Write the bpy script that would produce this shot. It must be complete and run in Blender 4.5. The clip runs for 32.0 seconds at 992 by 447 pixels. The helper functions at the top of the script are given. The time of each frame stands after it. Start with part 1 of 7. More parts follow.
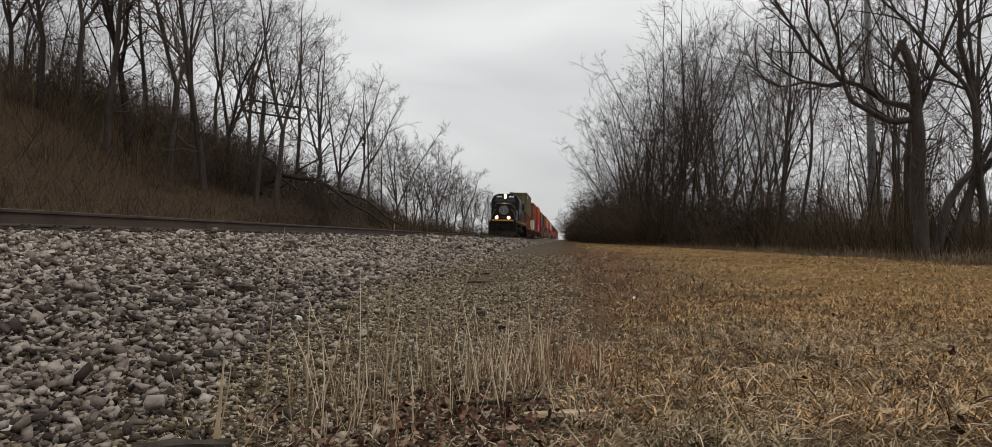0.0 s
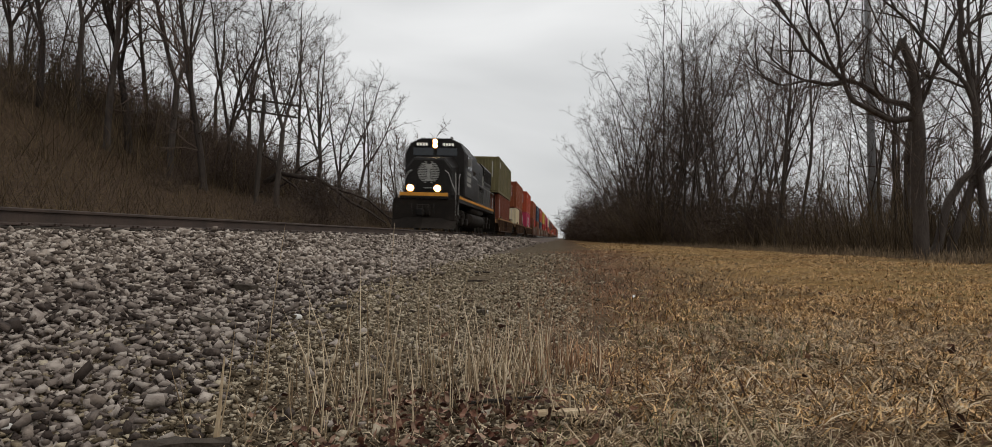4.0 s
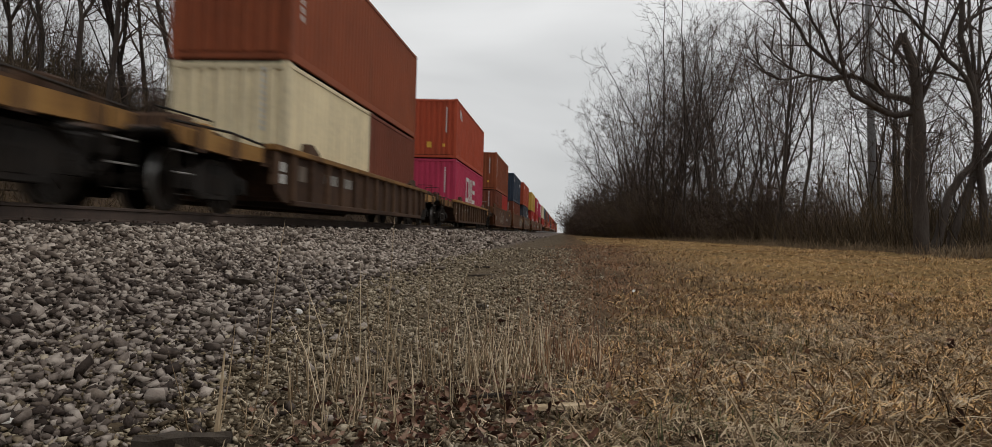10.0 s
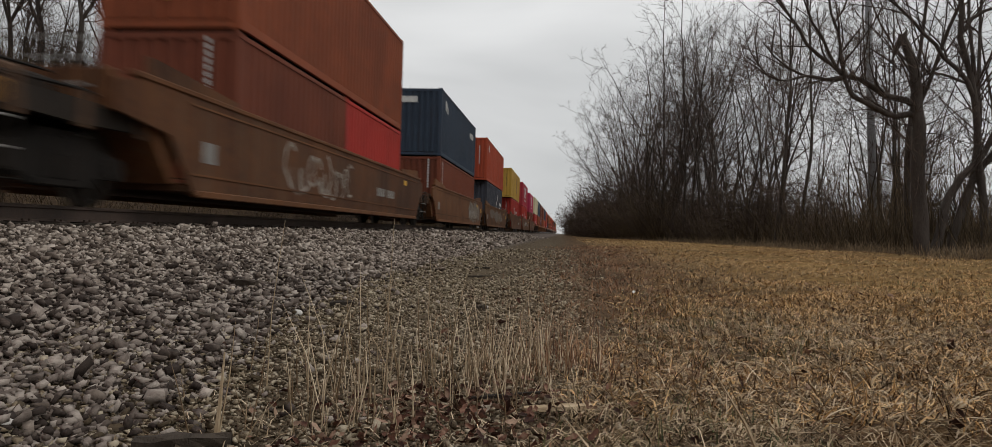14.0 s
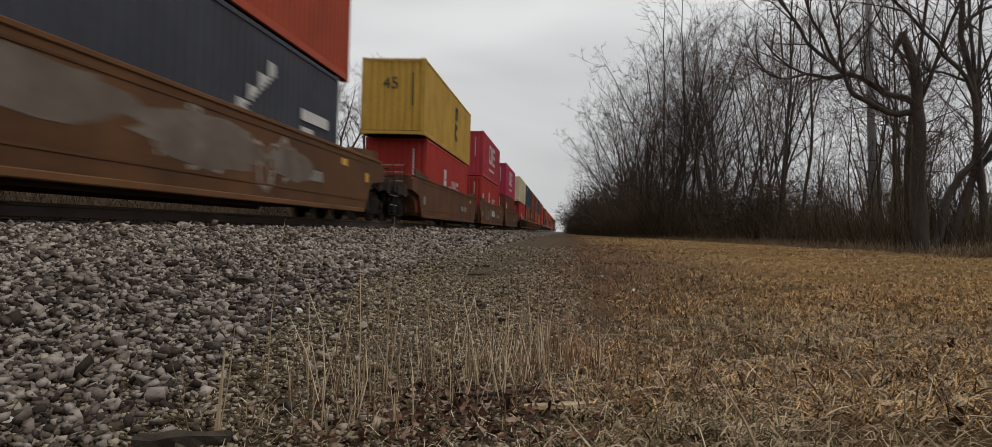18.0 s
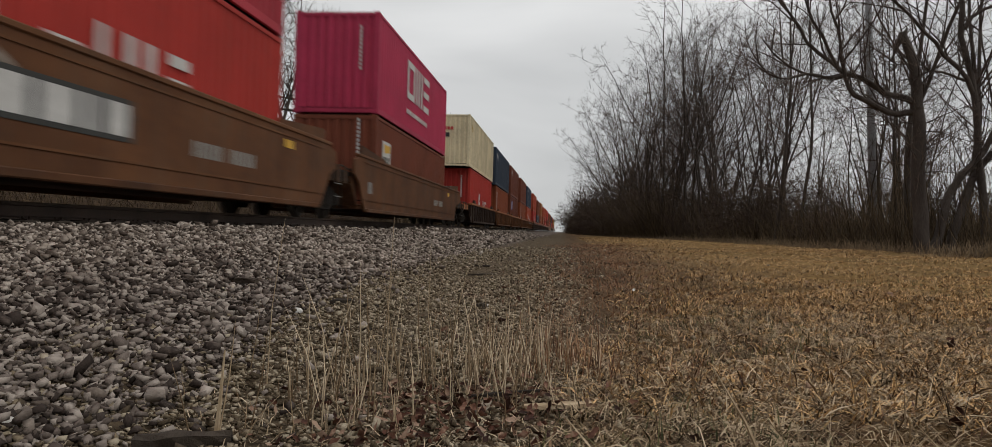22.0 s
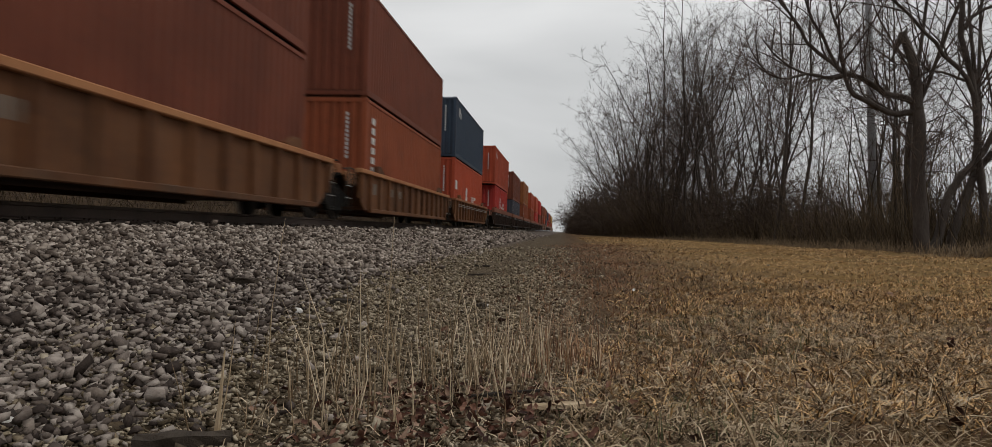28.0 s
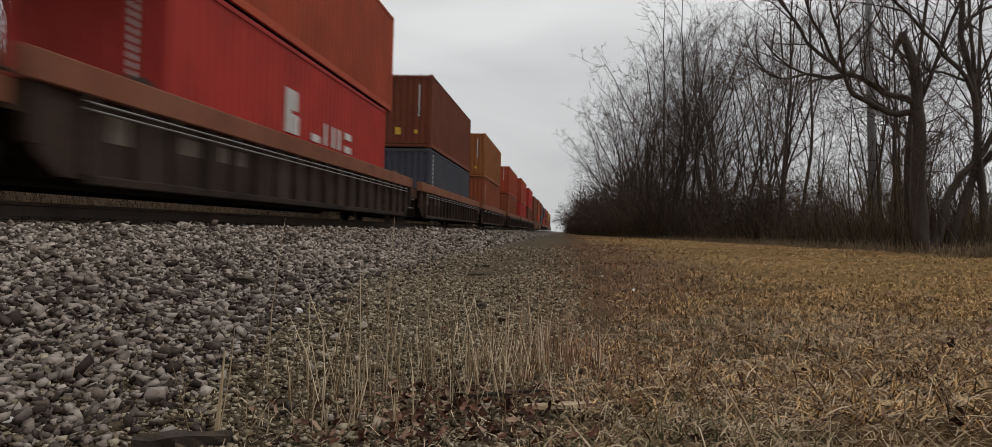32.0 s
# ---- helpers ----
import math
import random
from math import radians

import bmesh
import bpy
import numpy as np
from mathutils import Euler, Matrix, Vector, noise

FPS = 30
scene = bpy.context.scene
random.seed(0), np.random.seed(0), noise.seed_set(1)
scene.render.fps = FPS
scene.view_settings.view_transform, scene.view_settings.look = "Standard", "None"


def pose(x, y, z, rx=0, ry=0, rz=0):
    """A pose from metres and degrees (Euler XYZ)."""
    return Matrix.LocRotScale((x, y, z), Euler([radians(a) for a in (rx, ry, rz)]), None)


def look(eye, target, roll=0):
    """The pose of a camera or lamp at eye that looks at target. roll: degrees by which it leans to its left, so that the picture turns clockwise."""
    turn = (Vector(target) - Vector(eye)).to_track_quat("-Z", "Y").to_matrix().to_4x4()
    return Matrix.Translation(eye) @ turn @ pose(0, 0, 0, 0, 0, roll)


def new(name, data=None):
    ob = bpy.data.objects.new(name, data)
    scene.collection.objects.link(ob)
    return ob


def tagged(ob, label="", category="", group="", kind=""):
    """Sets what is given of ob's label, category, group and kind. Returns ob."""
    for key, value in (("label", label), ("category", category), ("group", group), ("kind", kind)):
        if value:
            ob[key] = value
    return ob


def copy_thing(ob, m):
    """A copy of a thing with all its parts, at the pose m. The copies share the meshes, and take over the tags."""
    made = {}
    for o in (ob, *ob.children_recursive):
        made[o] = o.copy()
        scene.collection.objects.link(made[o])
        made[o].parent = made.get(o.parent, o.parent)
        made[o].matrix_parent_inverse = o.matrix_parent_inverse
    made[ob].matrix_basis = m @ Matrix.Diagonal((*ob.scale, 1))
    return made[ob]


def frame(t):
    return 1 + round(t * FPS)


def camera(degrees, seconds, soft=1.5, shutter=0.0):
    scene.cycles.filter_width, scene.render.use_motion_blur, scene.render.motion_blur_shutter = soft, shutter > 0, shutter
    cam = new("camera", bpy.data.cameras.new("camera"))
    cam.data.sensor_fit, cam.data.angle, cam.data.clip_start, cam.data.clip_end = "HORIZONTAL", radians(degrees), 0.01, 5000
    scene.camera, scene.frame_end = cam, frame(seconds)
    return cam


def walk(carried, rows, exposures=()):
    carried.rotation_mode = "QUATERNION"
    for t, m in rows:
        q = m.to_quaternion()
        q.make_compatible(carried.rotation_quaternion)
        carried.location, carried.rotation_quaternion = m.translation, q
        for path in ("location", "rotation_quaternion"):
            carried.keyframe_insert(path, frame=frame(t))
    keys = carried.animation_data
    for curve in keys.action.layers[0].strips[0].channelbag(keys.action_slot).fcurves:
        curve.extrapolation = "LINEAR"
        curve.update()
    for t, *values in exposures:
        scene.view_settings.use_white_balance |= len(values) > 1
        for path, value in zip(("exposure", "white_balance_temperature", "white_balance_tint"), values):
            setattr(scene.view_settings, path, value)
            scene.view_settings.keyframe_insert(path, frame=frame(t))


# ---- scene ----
import itertools
# ---- camera ----
EYE_Z = 0.55
FOCAL = 1197.0
cam = camera(66.44, 32.0, soft=0.6, shutter=0.9)


def gaze(t, tilt):
    """The camera stands on the ground; only its tilt wavers. tilt: lowering in thousandths of the focal length."""
    return t, pose(0, 0, EYE_Z, 90 + 0.641 + math.degrees(math.atan(tilt / FOCAL)), 0, 5.15)


TILTS = ((0, 12), (0.4, 12), (0.5, 11), (0.7, 10), (0.8, 2.4), (1.5, 2), (2.0, 4.6), (2.5, 6), (2.6, 7), (2.7, 14),
         (3.5, 14), (3.9, 11), (4.6, 4), (5.2, 0.3), (5.5, 0), (6.5, 0), (7, 1.5), (11.4, 1.6), (11.9, 3), (14.5, 3),
         (15.5, 1.5), (16.5, 0.3), (17, 0), (17.5, 1.5), (18, 0), (25, 0), (32, 0))
walk(cam, [gaze(t, d) for t, d in TILTS], exposures=((0, 0.05), (4, 0.07), (6, 0.0), (12, -0.03), (17, -0.09), (32, -0.1)))

# ---- light: a closed grey overcast with a faint sun behind it ----
world = bpy.data.worlds.new("overcast")
scene.world = world
world.use_nodes = True
wn, wl = world.node_tree.nodes, world.node_tree.links
wn.clear()
w_out = wn.new("ShaderNodeOutputWorld")
w_mix = wn.new("ShaderNodeMixShader")
w_sky = wn.new("ShaderNodeTexSky")
w_sky.sky_type, w_sky.sun_disc = "NISHITA", False
w_sky.sun_elevation, w_sky.sun_rotation = radians(50), radians(105)
w_b1 = wn.new("ShaderNodeBackground")
w_b1.inputs[1].default_value = 0.08
w_b2 = wn.new("ShaderNodeBackground")
w_b2.inputs[1].default_value = 1.0
w_co = wn.new("ShaderNodeTexCoord")
w_map = wn.new("ShaderNodeMapping")
w_map.inputs["Scale"].default_value = (1.0, 1.0, 2.6)
w_no = wn.new("ShaderNodeTexNoise")
w_no.inputs["Scale"].default_value = 2.3
w_no.inputs["Detail"].default_value = 5.0
w_no.inputs["Roughness"].default_value = 0.45
w_no.inputs["Distortion"].default_value = 0.4
w_ra = wn.new("ShaderNodeValToRGB")
w_ra.color_ramp.elements[0].position, w_ra.color_ramp.elements[0].color = 0.3, (0.52, 0.53, 0.535, 1)
w_ra.color_ramp.elements[1].position, w_ra.color_ramp.elements[1].color = 0.72, (0.86, 0.865, 0.865, 1)
wl.new(w_co.outputs["Generated"], w_map.inputs[0])
wl.new(w_map.outputs[0], w_no.inputs[0])
wl.new(w_no.outputs[0], w_ra.inputs[0])
wl.new(w_sky.outputs[0], w_b1.inputs[0])
wl.new(w_ra.outputs[0], w_b2.inputs[0])
w_mix.inputs[0].default_value = 0.97
wl.new(w_b1.outputs[0], w_mix.inputs[1])
wl.new(w_b2.outputs[0], w_mix.inputs[2])
wl.new(w_mix.outputs[0], w_out.inputs[0])
sun = new("sun", bpy.data.lights.new("sun", "SUN"))
sun.data.energy, sun.data.angle, sun.data.color = 0.7, radians(20), (1.0, 0.95, 0.88)
sun.matrix_world = look((30, -8, 38), (0, 0, 0))


# ---- materials ----
def surface(name, colors, scale=3.0, fine=30.0, rough=0.85, metal=0.0, bump=0.3, bump_scale=60.0, rand="", spread=0.25,
            spec=0.5, streak=0.0, streak_color=(0.09, 0.045, 0.025), stretch=(1, 1, 1), depth=0.01):
    """A weathered surface: the colours blend by a broad and a fine noise; rand varies it by object or by island."""
    m = bpy.data.materials.new(name)
    m.use_nodes = True
    n, l = m.node_tree.nodes, m.node_tree.links
    b = n["Principled BSDF"]
    co = n.new("ShaderNodeTexCoord")
    src = co.outputs["Object"]
    if rand == "object":
        info = n.new("ShaderNodeObjectInfo")
        rnd = info.outputs["Random"]
        add = n.new("ShaderNodeVectorMath")
        add.operation = "MULTIPLY_ADD"
        add.inputs[1].default_value = (37, 53, 29)
        l.new(rnd, add.inputs[0])
        l.new(src, add.inputs[2])
        src = add.outputs[0]
    elif rand == "island":
        info = n.new("ShaderNodeNewGeometry")
        rnd = info.outputs["Random Per Island"]
    mp = n.new("ShaderNodeMapping")
    mp.inputs["Scale"].default_value = stretch
    l.new(src, mp.inputs[0])
    n1 = n.new("ShaderNodeTexNoise")
    n1.inputs["Scale"].default_value, n1.inputs["Detail"].default_value = scale, 6.0
    l.new(mp.outputs[0], n1.inputs[0])
    n2 = n.new("ShaderNodeTexNoise")
    n2.inputs["Scale"].default_value, n2.inputs["Detail"].default_value = fine, 4.0
    l.new(mp.outputs[0], n2.inputs[0])
    mix = n.new("ShaderNodeMath")
    mix.operation = "MULTIPLY_ADD"
    mix.inputs[1].default_value = 0.45
    l.new(n2.outputs[0], mix.inputs[0])
    half = n.new("ShaderNodeMath")
    half.operation = "MULTIPLY_ADD"
    half.inputs[1].default_value = 0.75
    half.inputs[2].default_value = -0.1
    l.new(n1.outputs[0], half.inputs[0])
    l.new(half.outputs[0], mix.inputs[2])
    fac = mix.outputs[0]
    if rand:
        off = n.new("ShaderNodeMath")
        off.operation = "MULTIPLY_ADD"
        off.inputs[1].default_value = spread * 2
        l.new(rnd, off.inputs[0])
        sub = n.new("ShaderNodeMath")
        sub.operation = "SUBTRACT"
        sub.inputs[1].default_value = spread
        l.new(fac, sub.inputs[0])
        l.new(sub.outputs[0], off.inputs[2])
        fac = off.outputs[0]
    ramp = n.new("ShaderNodeValToRGB")
    els = ramp.color_ramp.elements
    k = len(colors)
    while len(els) < k:
        els.new(0.5)
    for i, c in enumerate(colors):
        els[i].position, els[i].color = 0.25 + 0.5 * i / max(k - 1, 1), (*c, 1)
    l.new(fac, ramp.inputs[0])
    col = ramp.outputs[0]
    if streak:
        sm = n.new("ShaderNodeMapping")
        sm.inputs["Scale"].default_value = (7, 7, 0.5)
        l.new(src, sm.inputs[0])
        sn = n.new("ShaderNodeTexNoise")
        sn.inputs["Scale"].default_value, sn.inputs["Detail"].default_value = 1.0, 5.0
        l.new(sm.outputs[0], sn.inputs[0])
        sr = n.new("ShaderNodeMapRange")
        sr.inputs[1].default_value, sr.inputs[2].default_value = 0.52, 0.75
        sr.inputs[3].default_value, sr.inputs[4].default_value = 0.0, streak
        l.new(sn.outputs[0], sr.inputs[0])
        mx = n.new("ShaderNodeMix")
        mx.data_type = "RGBA"
        l.new(sr.outputs[0], mx.inputs["Factor"])
        l.new(col, mx.inputs["A"])
        mx.inputs["B"].default_value = (*streak_color, 1)
        col = mx.outputs["Result"]
    l.new(col, b.inputs["Base Color"])
    rr = n.new("ShaderNodeMapRange")
    rr.inputs[3].default_value, rr.inputs[4].default_value = max(rough - 0.12, 0.05), min(rough + 0.12, 1)
    l.new(n2.outputs[0], rr.inputs[0])
    l.new(rr.outputs[0], b.inputs["Roughness"])
    b.inputs["Metallic"].default_value = metal
    b.inputs["Specular IOR Level"].default_value = spec
    if bump:
        n3 = n.new("ShaderNodeTexNoise")
        n3.inputs["Scale"].default_value, n3.inputs["Detail"].default_value = bump_scale, 5.0
        l.new(mp.outputs[0], n3.inputs[0])
        bp = n.new("ShaderNodeBump")
        bp.inputs["Strength"].default_value, bp.inputs["Distance"].default_value = bump, depth
        l.new(n3.outputs[0], bp.inputs["Height"])
        l.new(bp.outputs[0], b.inputs["Normal"])
    return m


def shade(c, k):
    return tuple(min(v * k, 1.0) for v in c)


def paint(name, c, streak=0.35, rough=0.68):
    return surface(name, (shade(c, 0.72), c, shade(c, 1.18)), 0.8, 9.0, rough, 0.0, 0.12, 40.0, "object", 0.12, spec=0.22, streak=streak)


def glow(name, c, power):
    m = bpy.data.materials.new(name)
    m.use_nodes = True
    b = m.node_tree.nodes["Principled BSDF"]
    b.inputs["Base Color"].default_value = (*c, 1)
    b.inputs["Emission Color"].default_value = (*c, 1)
    b.inputs["Emission Strength"].default_value = power
    return m


RUST_BROWN = paint("rust_brown_paint", (0.165, 0.047, 0.025), 0.3)
BROWN_ORANGE = paint("brown_orange_paint", (0.25, 0.066, 0.027), 0.3)
ORANGE_RED = paint("orange_red_paint", (0.37, 0.064, 0.028), 0.3)
SIGNAL_RED = paint("signal_red_paint", (0.39, 0.037, 0.028), 0.28)
MAGENTA = paint("magenta_paint", (0.42, 0.038, 0.088), 0.15)
ROSE_RED = paint("rose_red_paint", (0.42, 0.042, 0.060), 0.2)
OLIVE = paint("olive_paint", (0.155, 0.133, 0.062), 0.3)
CREAM = paint("cream_paint", (0.70, 0.60, 0.40), 0.25)
NAVY = paint("navy_paint", (0.036, 0.052, 0.078), 0.2)
SLATE = paint("slate_paint", (0.060, 0.064, 0.080), 0.2)
OCHRE = paint("ochre_paint", (0.50, 0.305, 0.060), 0.25)
AMBER = paint("amber_paint", (0.30, 0.105, 0.034), 0.3)
WHITE_MARK = surface("white_marking", ((0.45, 0.44, 0.42), (0.7, 0.69, 0.66)), 6, 40, 0.7, 0, 0)
BLACK_MARK = surface("black_marking", ((0.02, 0.02, 0.02), (0.05, 0.05, 0.045)), 6, 40, 0.7, 0, 0)
RED_MARK = surface("red_marking", ((0.4, 0.03, 0.03), (0.5, 0.06, 0.05)), 6, 40, 0.7, 0, 0)
YELLOW_MARK = surface("yellow_marking", ((0.6, 0.33, 0.03), (0.7, 0.42, 0.05)), 6, 40, 0.6, 0, 0)
BLUE_MARK = surface("blue_marking", ((0.05, 0.1, 0.35), (0.08, 0.14, 0.42)), 6, 40, 0.6, 0, 0)
CAR_BROWN = surface("weathered_car_brown", ((0.056, 0.024, 0.012), (0.122, 0.050, 0.021), (0.185, 0.080, 0.034)), 0.7, 8, 0.75,
                    0.0, 0.2, 50, "object", 0.15, 0.2, 0.5, (0.13, 0.10, 0.07))
CAR_TAN = surface("weathered_car_tan", ((0.058, 0.026, 0.012), (0.120, 0.054, 0.022), (0.18, 0.084, 0.034)), 0.6, 8, 0.75,
                  0.0, 0.2, 50, "object", 0.15, 0.2, 0.45, (0.06, 0.04, 0.03))
CAR_DARK = surface("grimy_car_brown", ((0.038, 0.020, 0.012), (0.082, 0.045, 0.027), (0.130, 0.076, 0.046)), 0.7, 8, 0.8,
                   0.0, 0.2, 50, "object", 0.15, 0.2, 0.5, (0.035, 0.025, 0.02))
CAR_BLACK = surface("sooty_car_brown", ((0.016, 0.010, 0.008), (0.038, 0.023, 0.017), (0.070, 0.044, 0.032)), 0.7, 8, 0.8,
                    0.0, 0.2, 50, "object", 0.15, 0.2, 0.4, (0.09, 0.075, 0.06))
SILL_YELLOW = surface("worn_yellow_sill", ((0.095, 0.045, 0.018), (0.27, 0.140, 0.042), (0.40, 0.225, 0.075)), 1.1, 10, 0.7, 0, 0.2, 60,
                      "object", 0.15, 0.2, 0.5)
SILL_RED = surface("worn_red_sill", ((0.12, 0.045, 0.03), (0.22, 0.08, 0.045), (0.27, 0.12, 0.075)), 1.1, 10, 0.75, 0, 0.2, 60,
                   "object", 0.15, 0.2, 0.4)
SILL_RUST = surface("worn_orange_sill", ((0.16, 0.06, 0.03), (0.34, 0.14, 0.06), (0.42, 0.2, 0.09)), 1.1, 10, 0.75, 0, 0.2, 60,
                    "object", 0.15, 0.2, 0.4)
GREASE = surface("greasy_steel", ((0.006, 0.005, 0.004), (0.014, 0.011, 0.009), (0.028, 0.021, 0.016)), 2, 20, 0.75, 0.0, 0.3, 50, "object", 0.25, 0.2)
WHEEL_STEEL = surface("wheel_steel", ((0.010, 0.008, 0.006), (0.028, 0.020, 0.014)), 3, 30, 0.7, 0.0, 0.2, 60, spec=0.2)
TREAD = surface("bright_tread", ((0.25, 0.24, 0.23), (0.4, 0.39, 0.37)), 5, 30, 0.35, 0.9, 0.05, 60)
LOCO_BLACK = surface("loco_black", ((0.008, 0.0065, 0.0055), (0.013, 0.011, 0.0095), (0.023, 0.019, 0.016)), 0.8, 12, 0.42, 0, 0.1, 40,
                     "", 0.1, 0.16, 0.2, (0.03, 0.027, 0.024))
LOCO_GRIME = surface("loco_grime", ((0.008, 0.006, 0.005), (0.018, 0.014, 0.011), (0.036, 0.029, 0.023)), 1.4, 18, 0.8, 0, 0.25, 50, spec=0.15)
LOCO_YELLOW = surface("loco_yellow", ((0.5, 0.20, 0.015), (0.74, 0.33, 0.022)), 1.5, 18, 0.5, 0, 0.1, 40)
EMBLEM = surface("emblem_grey", ((0.20, 0.195, 0.18), (0.36, 0.35, 0.32)), 3, 20, 0.6, 0, 0.05, 40)
RAIL_GREY = surface("handrail_grey", ((0.16, 0.15, 0.14), (0.3, 0.29, 0.27)), 6, 30, 0.6, 0.1, 0.1, 60)
GLASS = surface("dark_cab_glass", ((0.010, 0.013, 0.016), (0.02, 0.025, 0.03)), 2, 10, 0.12, 0.0, 0)
LAMP_HOT = glow("burning_headlamp", (1.0, 0.76, 0.42), 30.0)
# added emitting amber ring, stands in for the warm glow round each lens
LAMP_RING = glow("lamp_glow_rim", (1.0, 0.42, 0.08), 2.2)
LAMP_DITCH = glow("burning_ditch_lamp", (1.0, 0.70, 0.34), 34.0)
BOARD = glow("lit_number_board", (0.85, 0.82, 0.72), 0.25)
RAIL_SIDE = surface("rusty_rail", ((0.030, 0.020, 0.015), (0.064, 0.043, 0.033), (0.100, 0.067, 0.052)), 2, 25, 0.75, 0.15, 0.3, 70)
RAIL_TOP = surface("worn_rail_head", ((0.12, 0.10, 0.09), (0.26, 0.235, 0.22)), 3, 20, 0.4, 0.7, 0.1, 60)
TIE_WOOD = surface("creosoted_wood", ((0.022, 0.017, 0.013), (0.05, 0.038, 0.028), (0.085, 0.067, 0.05)), 2, 20, 0.9, 0, 0.5, 30, "object",
                   0.2, 0.3, 0, (0, 0, 0), (8, 1, 8))
STONE = surface("ballast_stone", ((0.046, 0.034, 0.028), (0.108, 0.084, 0.070), (0.168, 0.135, 0.114), (0.242, 0.200, 0.171), (0.38, 0.325, 0.28)), 9, 26, 0.9, 0, 0.35, 130,
                "island", 0.38, 0.2)
# paler, warmer mix of the ballast stone colours
STONE_TAN = surface("tan_ballast_stone", ((0.085, 0.065, 0.052), (0.170, 0.135, 0.110), (0.255, 0.208, 0.171), (0.345, 0.288, 0.240), (0.49, 0.42, 0.36)), 9, 26, 0.9, 0, 0.35, 130,
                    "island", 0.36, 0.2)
STONE_ONE = surface("single_ballast_stone", ((0.046, 0.034, 0.028), (0.108, 0.084, 0.070), (0.168, 0.135, 0.114), (0.242, 0.200, 0.171), (0.38, 0.325, 0.28)), 9, 26, 0.9, 0,
                    0.35, 130, "object", 0.38, 0.2)
PEBBLE = surface("dusty_pebble", ((0.085, 0.063, 0.040), (0.180, 0.139, 0.090), (0.290, 0.232, 0.158), (0.45, 0.38, 0.28)), 12, 80, 0.92, 0, 0.35, 150,
                 "island", 0.40, 0.2)
PALE_STONE = surface("pale_stone", ((0.55, 0.52, 0.48), (0.72, 0.70, 0.66)), 12, 60, 0.85, 0, 0.3, 120)
STRAW = surface("dry_grass", ((0.11, 0.056, 0.021), (0.29, 0.155, 0.055), (0.52, 0.305, 0.118), (0.78, 0.53, 0.27)), 4, 30, 0.75, 0, 0, 30,
                "island", 0.42, 0.2)
STRAW_DULL = surface("dull_dead_grass", ((0.060, 0.038, 0.020), (0.170, 0.115, 0.062), (0.32, 0.23, 0.135), (0.52, 0.40, 0.255)), 4, 30, 0.8, 0, 0, 30,
                     "island", 0.40, 0.2)
STRAW_PALE = surface("pale_dry_stem", ((0.18, 0.122, 0.070), (0.41, 0.305, 0.190), (0.66, 0.53, 0.37)), 4, 30, 0.75, 0, 0, 30, "island", 0.42, 0.2)
STRAW_GREEN = surface("greenish_grass", ((0.055, 0.060, 0.020), (0.125, 0.130, 0.045), (0.21, 0.20, 0.085)), 4, 30, 0.75, 0, 0, 30, "island", 0.3)
STRAW_RED = surface("russet_dry_weed", ((0.085, 0.036, 0.015), (0.22, 0.105, 0.050), (0.40, 0.22, 0.115)), 4, 30, 0.8, 0, 0, 30, "island", 0.3)
LEAF = surface("dead_leaf", ((0.036, 0.015, 0.010), (0.100, 0.042, 0.027), (0.19, 0.092, 0.060), (0.36, 0.24, 0.17)), 25, 90, 0.7, 0, 0.2, 60,
               "island", 0.38, 0.2)
EDGE_GRASS = surface("brown_edge_grass", ((0.08, 0.052, 0.028), (0.17, 0.115, 0.062), (0.29, 0.20, 0.11)), 4, 30, 0.8, 0, 0, 30, "island", 0.3)
LEAF_PALE = surface("bleached_leaf", ((0.34, 0.28, 0.20), (0.52, 0.46, 0.37)), 25, 90, 0.75, 0, 0.2, 60)
BARK = surface("tree_bark", ((0.028, 0.021, 0.017), (0.055, 0.043, 0.036), (0.090, 0.074, 0.063)), 1.5, 14, 0.95, 0, 0.6, 20, "object", 0.15, 0.2, 0,
               (0, 0, 0), (3, 3, 0.7), 0.03)
TWIG = surface("bare_twig", ((0.033, 0.023, 0.017), (0.066, 0.046, 0.035), (0.110, 0.079, 0.061)), 0.8, 6, 0.95, 0, 0, 20, "object", 0.2, 0.15)
BRUSH = surface("brown_brush", ((0.030, 0.021, 0.012), (0.070, 0.049, 0.028), (0.126, 0.089, 0.051)), 0.5, 5, 0.95, 0, 0, 20, "island", 0.28, 0.15)
POLE_WOOD = surface("weathered_pole_wood", ((0.03, 0.023, 0.018), (0.065, 0.052, 0.042)), 2, 20, 0.9, 0, 0.4, 30, "", 0.2, 0.3, 0, (0, 0, 0), (4, 4, 0.5))
GALVANISED = surface("galvanised_steel", ((0.20, 0.20, 0.205), (0.29, 0.29, 0.295)), 1, 12, 0.6, 0.2, 0.1, 40)


